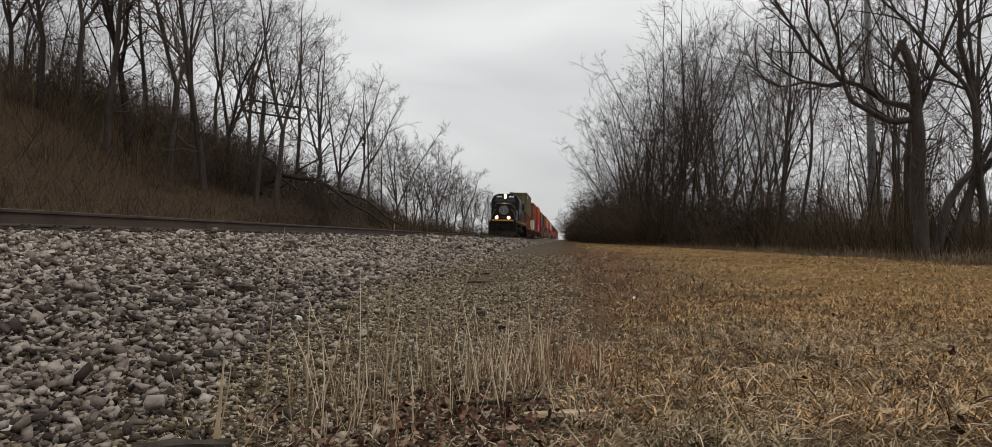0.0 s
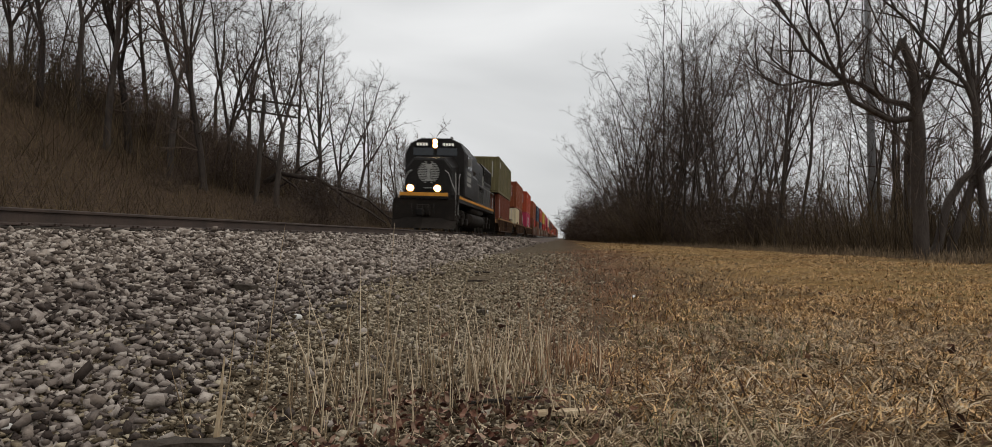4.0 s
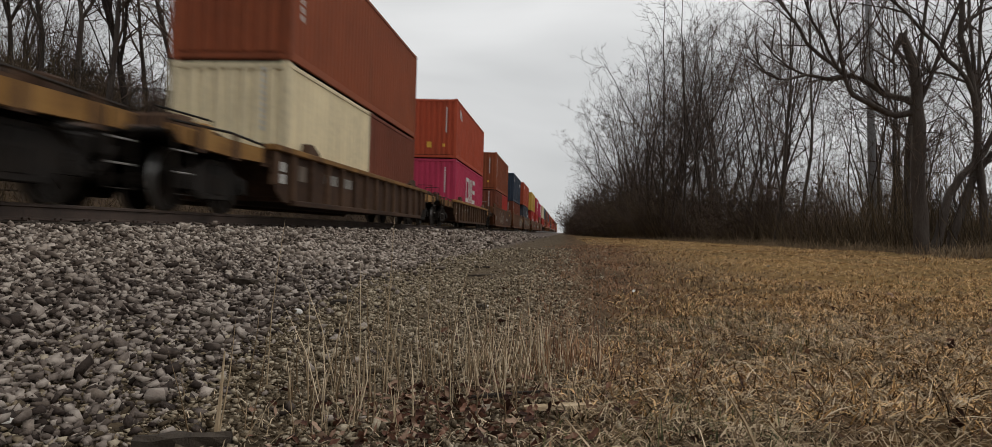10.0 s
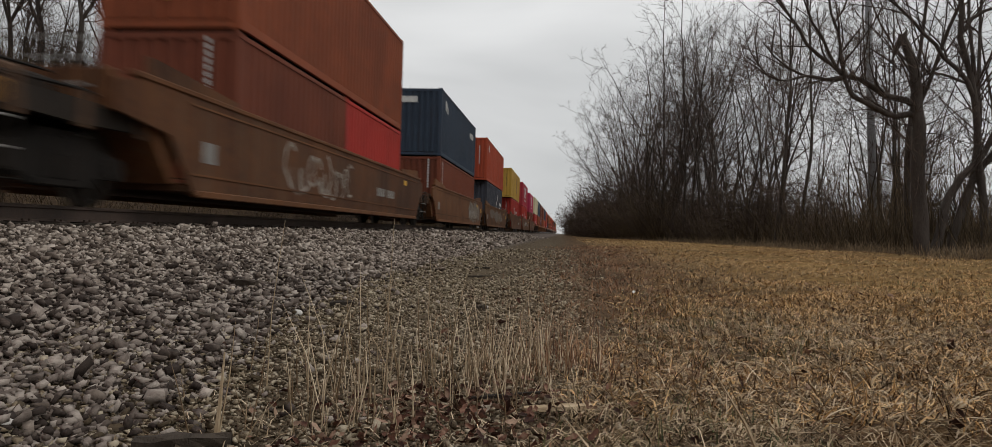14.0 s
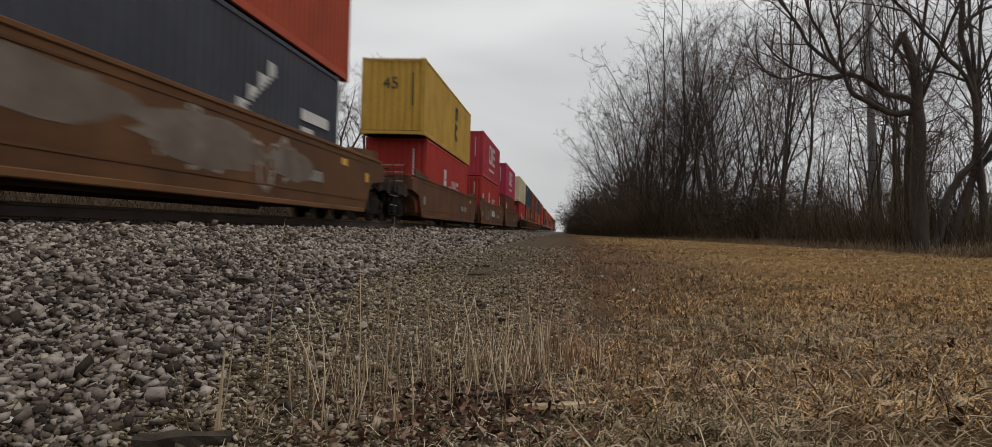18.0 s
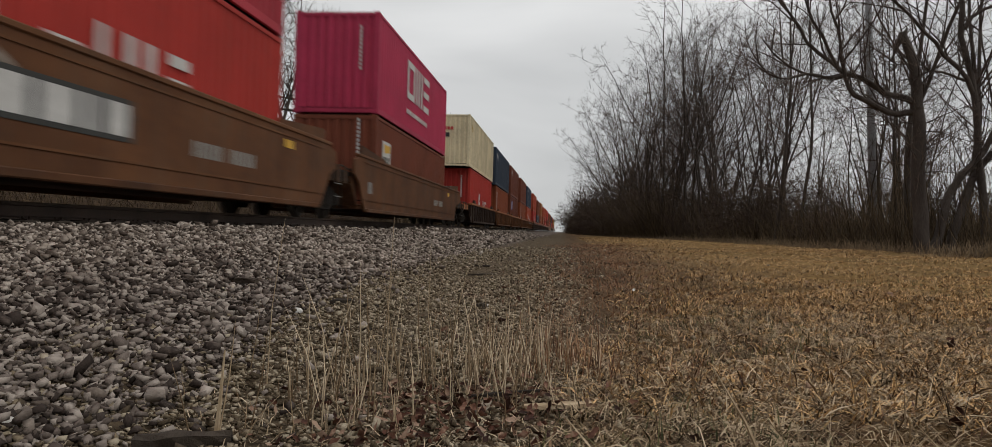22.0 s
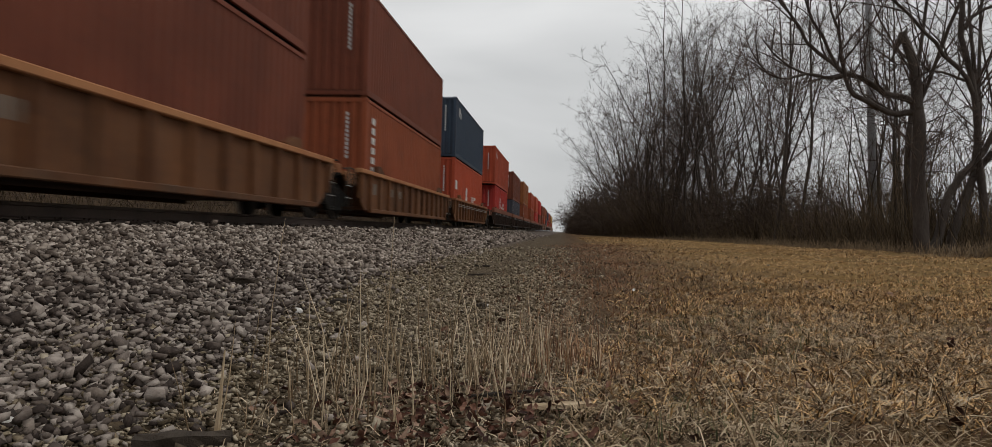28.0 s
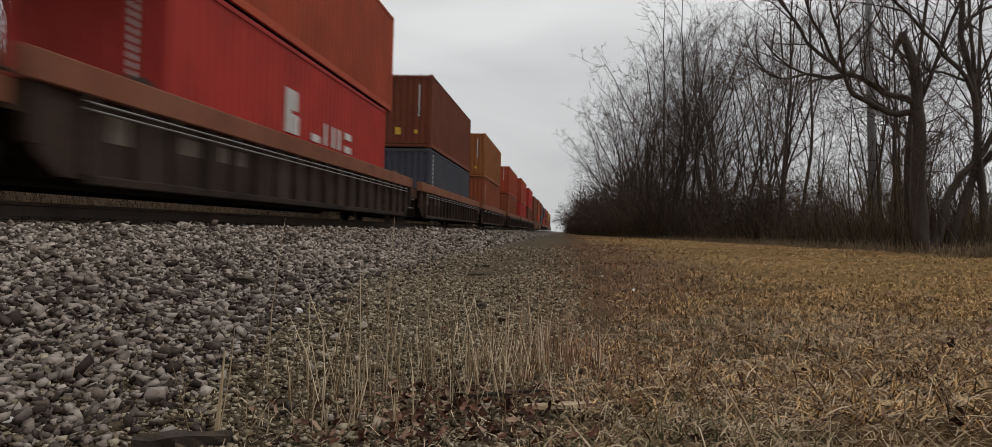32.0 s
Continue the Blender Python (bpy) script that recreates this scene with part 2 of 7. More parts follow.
def ground_material():
    """Dry lawn, gravelly dirt, ballast bed and leaf-strewn bank, by their place across the line."""
    m = bpy.data.materials.new("ground_cover")
    m.use_nodes = True
    n, l = m.node_tree.nodes, m.node_tree.links
    b = n["Principled BSDF"]
    b.inputs["Roughness"].default_value = 1.0
    b.inputs["Specular IOR Level"].default_value = 0.08
    co = n.new("ShaderNodeTexCoord")
    sep = n.new("ShaderNodeSeparateXYZ")
    l.new(co.outputs["Object"], sep.inputs[0])

    def tex(scale, detail=6.0, stretch=None):
        t = n.new("ShaderNodeTexNoise")
        t.inputs["Scale"].default_value, t.inputs["Detail"].default_value = scale, detail
        if stretch:
            mp = n.new("ShaderNodeMapping")
            mp.inputs["Scale"].default_value = stretch
            l.new(co.outputs["Object"], mp.inputs[0])
            l.new(mp.outputs[0], t.inputs[0])
        else:
            l.new(co.outputs["Object"], t.inputs[0])
        return t.outputs[0]

    def ramp(fac, *stops):
        r = n.new("ShaderNodeValToRGB")
        e = r.color_ramp.elements
        while len(e) < len(stops):
            e.new(0.5)
        for i, (p, c) in enumerate(stops):
            e[i].position, e[i].color = p, (*c, 1)
        l.new(fac, r.inputs[0])
        return r.outputs[0]

    def blend(fac, a, c):
        mx = n.new("ShaderNodeMix")
        mx.data_type = "RGBA"
        l.new(fac, mx.inputs["Factor"])
        l.new(a, mx.inputs["A"])
        l.new(c, mx.inputs["B"])
        return mx.outputs["Result"]

    def edge(x0, x1, wobble):
        """Rises from 0 to 1 as x goes from x0 to x1, with a ragged line."""
        a = n.new("ShaderNodeMath")
        a.operation = "MULTIPLY_ADD"
        a.inputs[1].default_value = wobble
        l.new(tex(1.1), a.inputs[0])
        l.new(sep.outputs[0], a.inputs[2])
        r = n.new("ShaderNodeMapRange")
        r.inputs[1].default_value, r.inputs[2].default_value = x0 + wobble / 2, x1 + wobble / 2
        l.new(a.outputs[0], r.inputs[0])
        return r.outputs[0]

    lawn = blend(ramp(tex(0.22, 4), (0.42, (0, 0, 0)), (0.62, (1, 1, 1))),
                 ramp(tex(14, 8), (0.3, (0.065, 0.038, 0.017)), (0.5, (0.235, 0.142, 0.056)), (0.72, (0.45, 0.28, 0.110))),
                 ramp(tex(17, 8), (0.3, (0.048, 0.029, 0.013)), (0.5, (0.155, 0.098, 0.040)), (0.72, (0.34, 0.22, 0.090))))
    dirt = ramp(tex(22, 8), (0.25, (0.040, 0.029, 0.019)), (0.5, (0.105, 0.078, 0.050)), (0.8, (0.24, 0.19, 0.13)))
    bed = ramp(tex(26, 8), (0.25, (0.045, 0.034, 0.030)), (0.5, (0.140, 0.113, 0.099)), (0.8, (0.28, 0.235, 0.205)))
    bank = ramp(tex(5, 8), (0.25, (0.018, 0.011, 0.007)), (0.5, (0.052, 0.033, 0.020)), (0.8, (0.11, 0.073, 0.044)))
    c = blend(edge(-10.6, -9.6, 0.8), bank, bed)
    c = blend(edge(-2.9, -2.0, 0.7), c, dirt)
    verge = blend(ramp(tex(1.5, 5, (1.0, 0.4, 1.0)), (0.42, (0, 0, 0)), (0.6, (1, 1, 1))),
                  ramp(tex(19, 8), (0.25, (0.040, 0.022, 0.012)), (0.5, (0.125, 0.074, 0.040)), (0.78, (0.255, 0.165, 0.096))),
                  ramp(tex(23, 8), (0.25, (0.018, 0.011, 0.007)), (0.5, (0.056, 0.036, 0.022)), (0.78, (0.13, 0.090, 0.055))))
    c = blend(edge(-0.5, 0.5, 0.8), c, verge)
    c = blend(edge(0.4, 3.6, 2.4), c, lawn)
    c = blend(edge(8.5, 11.0, 2.0), c, bank)
    l.new(c, b.inputs["Base Color"])
    bp = n.new("ShaderNodeBump")
    bp.inputs["Strength"].default_value, bp.inputs["Distance"].default_value = 0.7, 0.03
    l.new(tex(30, 8), bp.inputs["Height"])
    l.new(bp.outputs[0], b.inputs["Normal"])
    return m


GROUND = ground_material()


# ---- mesh building ----
class Form:
    """Collects vertices and faces of one mesh."""

    def __init__(self):
        self.v, self.f, self.mi, self.cur = [], [], [], 0

    def add(self, verts, faces):
        k = len(self.v)
        self.v += [tuple(p) for p in verts]
        self.f += [tuple(k + i for i in q) for q in faces]
        self.mi += [self.cur] * len(faces)
        return self

    def box(self, x0, x1, y0, y1, z0, z1, bev=0.0):
        b = min(bev, (x1 - x0) * 0.45, (y1 - y0) * 0.45, (z1 - z0) * 0.45)
        if b <= 0:
            v = [(x, y, z) for z in (z0, z1) for y in (y0, y1) for x in (x0, x1)]
            return self.add(v, [(0, 2, 3, 1), (4, 5, 7, 6), (0, 1, 5, 4), (1, 3, 7, 5), (3, 2, 6, 7), (2, 0, 4, 6)])
        bm = bmesh.new()
        bmesh.ops.create_cube(bm, size=1)
        for p in bm.verts:
            p.co = Vector(((x0 + x1) / 2 + p.co.x * (x1 - x0), (y0 + y1) / 2 + p.co.y * (y1 - y0), (z0 + z1) / 2 + p.co.z * (z1 - z0)))
        bmesh.ops.bevel(bm, geom=bm.edges[:], offset=b, segments=1, affect="EDGES")
        bm.verts.index_update()
        self.add([p.co for p in bm.verts], [[p.index for p in q.verts] for q in bm.faces])
        bm.free()
        return self

    def extrude(self, outline, axis, a, b):
        """A closed outline in the plane across axis ('x': (y, z), 'y': (x, z), 'z': (x, y)), drawn from a to b."""
        def at(p, d):
            return {"x": (d, p[0], p[1]), "y": (p[0], d, p[1]), "z": (p[0], p[1], d)}[axis]
        k = len(outline)
        v = [at(p, a) for p in outline] + [at(p, b) for p in outline]
        f = [tuple(range(k - 1, -1, -1)), tuple(range(k, 2 * k))]
        f += [(i, (i + 1) % k, k + (i + 1) % k, k + i) for i in range(k)]
        return self.add(v, f)

    def tube(self, points, radii, n=8, cap=True):
        """A tube along a polyline."""
        pts = [Vector(p) for p in points]
        rad = radii if isinstance(radii, (list, tuple)) else [radii] * len(pts)
        v, f = [], []
        for i, p in enumerate(pts):
            d = (pts[min(i + 1, len(pts) - 1)] - pts[max(i - 1, 0)]).normalized()
            u = d.cross(Vector((0.13, 0.31, 0.94)) if abs(d.z) < 0.9 else Vector((1, 0.1, 0))).normalized()
            w = d.cross(u)
            for j in range(n):
                a = 2 * math.pi * j / n
                v.append(p + (u * math.cos(a) + w * math.sin(a)) * rad[i])
        for i in range(len(pts) - 1):
            for j in range(n):
                f.append((i * n + j, i * n + (j + 1) % n, (i + 1) * n + (j + 1) % n, (i + 1) * n + j))
        if cap:
            f += [tuple(range(n - 1, -1, -1)), tuple(range((len(pts) - 1) * n, len(pts) * n))]
        return self.add(v, f)

    def mesh(self, name, *materials, smooth=False):
        me = bpy.data.meshes.new(name)
        me.from_pydata(self.v, [], self.f)
        for m in materials:
            me.materials.append(m)
        if len(materials) > 1:
            me.polygons.foreach_set("material_index", self.mi)
        bm = bmesh.new()
        bm.from_mesh(me)
        bmesh.ops.recalc_face_normals(bm, faces=bm.faces)
        bm.to_mesh(me)
        bm.free()
        if smooth:
            me.polygons.foreach_set("use_smooth", [True] * len(me.polygons))
        me.update()
        return me


def part(name, form, material, parent, label="", at=None, smooth=False):
    """One mesh object under a thing or a part. form: a Form or a mesh to share; a shared mesh takes its material on the object."""
    if isinstance(form, Form):
        me = form.mesh(name, material, smooth=smooth)
        ob = new(name, me)
    else:
        ob = new(name, form)
        if material:
            ob.material_slots[0].link = "OBJECT"
            ob.material_slots[0].material = material
    ob.parent = parent
    if at is not None:
        ob.matrix_basis = at
    if label:
        tagged(ob, label)
    return ob


def raw_mesh(name, verts, faces, material, smooth=False):
    """A mesh out of numpy arrays of vertices and of triangles or quads."""
    me = bpy.data.meshes.new(name)
    v, f = np.asarray(verts, np.float32), np.asarray(faces, np.int32)
    k = f.shape[1]
    me.vertices.add(len(v))
    me.vertices.foreach_set("co", v.ravel())
    me.loops.add(f.size)
    me.loops.foreach_set("vertex_index", f.ravel())
    me.polygons.add(len(f))
    me.polygons.foreach_set("loop_start", np.arange(0, f.size, k, dtype=np.int32))
    me.polygons.foreach_set("loop_total", np.full(len(f), k, np.int32))
    me.materials.append(material)
    if smooth:
        me.polygons.foreach_set("use_smooth", np.ones(len(f), bool))
    me.update(calc_edges=True)
    return me


RNG = np.random.default_rng(7)

# ---- the line of the railway ----
TRACK_X, LEAN = -6.56, 1.645
RAIL_Z = 0.877 + 0.75 * math.sin(radians(LEAN))
ON_TRACK = pose(TRACK_X, 0, RAIL_Z, 0, LEAN, 0)


def clumps(x, y, size):
    """Uneven swells between -1 and 1, about size metres across."""
    x, y = np.asarray(x, float) / size, np.asarray(y, float) / size
    a = np.sin(2.1 * x + 1.3 * np.sin(0.9 * y + 0.4)) + np.sin(1.7 * y - 0.8 * x + 1.1 * np.sin(1.2 * x)) + np.sin(1.3 * x + 2.3 * y + 2.0)
    return (a + 0.6 * np.sin(4.3 * x - 3.1 * y + 1.0) + 0.6 * np.sin(3.7 * x + 4.9 * y)) / 4.2


def ground_z(x, y):
    """Height of the ground: flat field, gravel apron, ballast bed, ditch and the wooded bank behind it."""
    x, y = np.asarray(x, float), np.asarray(y, float)
    toe = np.interp(y, [0, 2.5, 5, 10, 40], [-1.3, -1.4, -2.0, -2.5, -2.9])
    bed = np.interp(x, [-14, -10.6, -8.9, -8.3, -5.1, -4.75], [0.28, 0.28, 0.55, 0.66, 0.60, 0.565])
    s = np.clip((x - -4.75) / (toe - -4.75), 0, 1)
    near = 0.565 * (1 - s) ** 1.1 + 0.02 * np.sin(3 * x + y) * (s > 0.2)
    z = np.where(x < -4.75, bed, near)
    rise = np.interp(-x, [11, 14, 18, 25, 33, 45, 70, 200, 3000], [0, 0.8, 2.1, 4.3, 8.7, 13.9, 18.5, 20.5, 20.5])
    fall = np.interp(y, [-100, 20, 60, 85, 120, 170, 400], [1.0, 1.0, 1.0, 0.9, 0.30, 0.12, 0.10])
    z = z + rise * fall
    field = np.where(x > -0.3, 0.012 * np.sin(1.7 * x + 0.6 * y) + 0.015 * np.sin(0.8 * y - 0.5 * x), 0)
    z = z + field * np.clip((np.hypot(x, y) - 1.0) / 3.0, 0, 1)
    z = z + 0.028 * clumps(x, y, 0.55) * np.clip((x + 0.2) / 0.6, 0, 1) * np.clip((np.hypot(x, y) - 1.2) / 0.8, 0, 1) * np.clip((16 - y) / 6, 0, 1)
    return z


def steps(*spans):
    out = []
    for a, b, d in spans:
        out += list(np.arange(a, b, d))
    return np.array(out + [spans[-1][1]])


def build_ground():
    xs = steps((-2500, -300, 440), (-300, -60, 24), (-60, -20, 2.5), (-20, -5.5, 0.5), (-5.5, 3, 0.10), (3, 6, 0.15), (6, 12, 0.5), (12, 60, 6), (60, 2500, 488))
    ys = steps((-1500, -60, 288), (-60, -4, 8), (-4, 0, 0.5), (0, 12, 0.15), (12, 40, 0.7), (40, 200, 8), (200, 600, 40), (600, 3000, 400))
    gx, gy = np.meshgrid(xs, ys)
    gz = ground_z(gx, gy)
    near = (np.abs(gx + 1) < 6) & (gy < 14) & (gy > -3)
    gz = gz + near * RNG.normal(0, 0.006, gz.shape)
    v = np.stack([gx, gy, gz], -1).reshape(-1, 3)
    w = len(xs)
    i = (np.arange(len(ys) - 1)[:, None] * w + np.arange(w - 1)[None]).ravel()
    f = np.stack([i, i + 1, i + w + 1, i + w], -1)
    return tagged(new("ground", raw_mesh("ground", v, f, GROUND, True)), "dry lawn, gravel apron and leaf-strewn bank along the line", "ground", kind="structure")


ground = build_ground()


def build_track():
    track = tagged(new("railway_track"), "single railway track of rusty rails on stone ballast", "railway track", kind="structure")
    track.matrix_world = ON_TRACK
    prof = [(-0.076, -0.186), (0.076, -0.186), (0.076, -0.172), (0.012, -0.152), (0.010, -0.048), (0.036, -0.036), (0.037, -0.008),
            (0.026, 0.0), (-0.026, 0.0), (-0.037, -0.008), (-0.036, -0.036), (-0.010, -0.048), (-0.012, -0.152), (-0.076, -0.172)]
    rail = Form()
    rail.extrude(prof, "y", -60, 900)
    me = rail.mesh("rail", RAIL_SIDE, RAIL_TOP)
    for q in me.polygons:
        if q.normal.z > 0.9 and q.center.z > -0.01:
            q.material_index = 1
    for x in (-0.755, 0.755):
        ob = new("rail", me)
        ob.parent, ob.matrix_basis = track, pose(x, 0, 0)
    tie = Form().box(-1.3, 1.3, -0.115, 0.115, -0.375, -0.196, 0.012).mesh("tie", TIE_WOOD)
    plate = Form()
    for x in (-0.755, 0.755):
        plate.box(x - 0.17, x + 0.17, -0.09, 0.09, -0.197, -0.184, 0.003)
        for dx, dy in ((-0.09, 0.05), (0.09, -0.05), (0.09, 0.055)):
            plate.box(x + dx - 0.016, x + dx + 0.016, dy - 0.014, dy + 0.014, -0.186, -0.158, 0.004)
    plate_me = plate.mesh("tie_plate", RAIL_SIDE)
    for i in range(130):
        y = -8 + i * 0.52
        part("tie", tie, TIE_WOOD, track, at=pose(RNG.normal(0, 0.03), y, 0, 0, 0, RNG.normal(0, 0.6)))
        if i < 90:
            part("tie_plate", plate_me, RAIL_SIDE, track, at=pose(0, y, 0))
    return track


track = build_track()


# ---- shipping containers ----
WIDE = 2.438
FEET40, FEET45, FEET20 = 12.192, 13.716, 6.058
TALL, LOW = 2.896, 2.591


def corrugated(length, height, pitch, deep, flat=0.38):
    """A corrugated sheet: along +y from 0, outer side +x at 0, inner folds at -deep, 2 mm of thickness behind."""
    n = max(int(length / pitch), 2)
    p = length / n
    line = []
    for i in range(n):
        a = i * p
        line += [(0, a), (0, a + p * flat), (-deep, a + p * 0.5), (-deep, a + p * (0.5 + flat))]
    line.append((0, length))
    f = Form()
    v = []
    for x, y in line:
        v += [(x, y, 0), (x, y, height)]
    f.add(v, [(2 * i, 2 * i + 2, 2 * i + 3, 2 * i + 1) for i in range(len(line) - 1)])
    return f


shared = {}


def container_meshes(length, height):
    key = (length, height)
    if key in shared:
        return shared[key]
    c = 0.16
    m = {}
    m["side_wall"] = corrugated(length - 2 * c, height - 0.29, 0.278, 0.036).mesh("side_wall", RUST_BROWN)
    m["end_wall"] = corrugated(WIDE - 2 * c, height - 0.31, 0.25, 0.045).mesh("end_wall", RUST_BROWN)
    roof = Form()
    n = int((length - 0.3) / 0.42)
    for i in range(n):
        y = 0.15 + (length - 0.3) * i / n
        roof.box(-WIDE / 2 + 0.08, WIDE / 2 - 0.08, y, y + (length - 0.3) / n * 0.8, height - 0.05, height - 0.018)
    roof.box(-WIDE / 2 + 0.05, WIDE / 2 - 0.05, 0.05, length - 0.05, height - 0.07, height - 0.045)
    m["roof"] = roof.mesh("roof", RUST_BROWN)
    m["corner_post"] = Form().box(-0.08, 0.08, -0.08, 0.08, 0.118, height - 0.118, 0.012).mesh("corner_post", RUST_BROWN)
    m["corner_casting"] = Form().box(-0.089, 0.089, -0.081, 0.081, -0.059, 0.059, 0.01).mesh("corner_casting", RUST_BROWN)
    m["top_rail"] = Form().box(-0.03, 0.03, 0.16, length - 0.16, height - 0.115, height - 0.03, 0.006).mesh("top_rail", RUST_BROWN)
    m["bottom_rail"] = Form().box(-0.03, 0.03, 0.16, length - 0.16, 0.02, 0.18, 0.006).mesh("bottom_rail", RUST_BROWN)
    m["header"] = Form().box(-WIDE / 2 + 0.16, WIDE / 2 - 0.16, -0.04, 0.04, -0.06, 0.06, 0.008).mesh("header", RUST_BROWN)
    fl = Form().box(-WIDE / 2 + 0.06, WIDE / 2 - 0.06, 0.1, length - 0.1, 0.14, 0.17)
    for i in range(int(length / 0.6)):
        fl.box(-WIDE / 2 + 0.06, WIDE / 2 - 0.06, 0.3 + i * 0.6, 0.38 + i * 0.6, 0.03, 0.14)
    m["floor_frame"] = fl.mesh("floor_frame", GREASE)
    door = Form()
    for x0, x1 in ((-1.07, -0.01), (0.01, 1.07)):
        door.box(x0, x1, -0.03, 0.0, 0.14, height - 0.13, 0.01)
        for xb in (x0 + 0.3, x1 - 0.3):
            door.tube([(xb, 0.025, 0.12), (xb, 0.025, height - 0.12)], 0.02, 6)
    m["rear_doors"] = door.mesh("rear_doors", RUST_BROWN)
    shared[key] = m
    return m


def bars(form, u0, v0, width, high, gaps):
    """Plain upright bars in the plane of a sheet: u along, v up; gaps: (start, end) shares of the width."""
    for a, b in gaps:
        form.append((u0 + width * a, u0 + width * b, v0, v0 + high))
    return form


def marking(name, rects, thing, material, where, length, label=""):
    """Flat painted shapes on a container: where is 'side' (u from the front end) or 'end' (u from the middle)."""
    f = Form()
    for u0, u1, v0, v1 in rects:
        if where == "side":
            f.box(WIDE / 2 - 0.001, WIDE / 2 + 0.004, u0, u1, v0, v1)
        else:
            f.box(u0, u1, -0.006, -0.001, v0, v1)
    ob = part(name, f, material, thing, label)
    return tagged(ob, kind="stuff") if len(rects) > 6 else ob


def number_mark(text, thing, material, u, v, size):
    cu = bpy.data.curves.new("number_mark", "FONT")
    cu.body, cu.size, cu.align_x, cu.extrude = text, size, "CENTER", 0.002
    tmp = bpy.data.objects.new("number_mark", cu)
    scene.collection.objects.link(tmp)
    me = bpy.data.meshes.new_from_object(tmp.evaluated_get(bpy.context.evaluated_depsgraph_get()))
    bpy.data.objects.remove(tmp)
    me.materials.clear()
    me.materials.append(material)
    ob = new("number_mark", me)
    ob.parent, ob.matrix_basis = thing, pose(u, -0.005, v, 90, 0, 0)
    return ob


MOVERS = []          # (thing, place along the train, height over the rail)
CODE_BARS = [(0, 0.09), (0.11, 0.2), (0.22, 0.3), (0.33, 0.41), (0.47, 0.55), (0.57, 0.65), (0.67, 0.75), (0.77, 0.85), (0.91, 1.0)]


def container(s, z, length, height, material, label, marks=(), dx=0.0):
    """A container whose front end is s metres behind the train's zero, its floor z over the rail."""
    m = container_meshes(length, height)
    t = tagged(new("shipping_container"), label, "shipping container", "containers on the train")
    h = WIDE / 2
    part("side_wall", m["side_wall"], material, t, at=pose(h - 0.012, 0.16, 0.17))
    part("side_wall", m["side_wall"], material, t, at=pose(-h + 0.012, length - 0.16, 0.17, 0, 0, 180))
    part("end_wall", m["end_wall"], material, t, at=pose(-h + 0.16, 0.012, 0.17, 0, 0, -90))
    part("rear_doors", m["rear_doors"], material, t, at=pose(0, length - 0.03, 0))
    part("roof", m["roof"], material, t)
    part("floor_frame", m["floor_frame"], GREASE, t)
    for x in (-h + 0.08, h - 0.08):
        for y in (0.08, length - 0.08):
            part("corner_post", m["corner_post"], material, t, at=pose(x, y, 0))
            for zc in (0.059, height - 0.059):
                part("corner_casting", m["corner_casting"], material, t, at=pose(x - math.copysign(0.009, x), y, zc))
    for x in (-h + 0.031, h - 0.031):
        part("top_rail", m["top_rail"], material, t, at=pose(x, 0, 0))
        part("bottom_rail", m["bottom_rail"], material, t, at=pose(x, 0, 0))
    for y in (0.045, length - 0.045):
        for zc in (0.08, height - 0.08):
            part("header", m["header"], material, t, at=pose(0, y, zc))
    for kind in marks:
        mark_container(t, kind, length, height)
    MOVERS.append((t, s, z, dx))
    return t


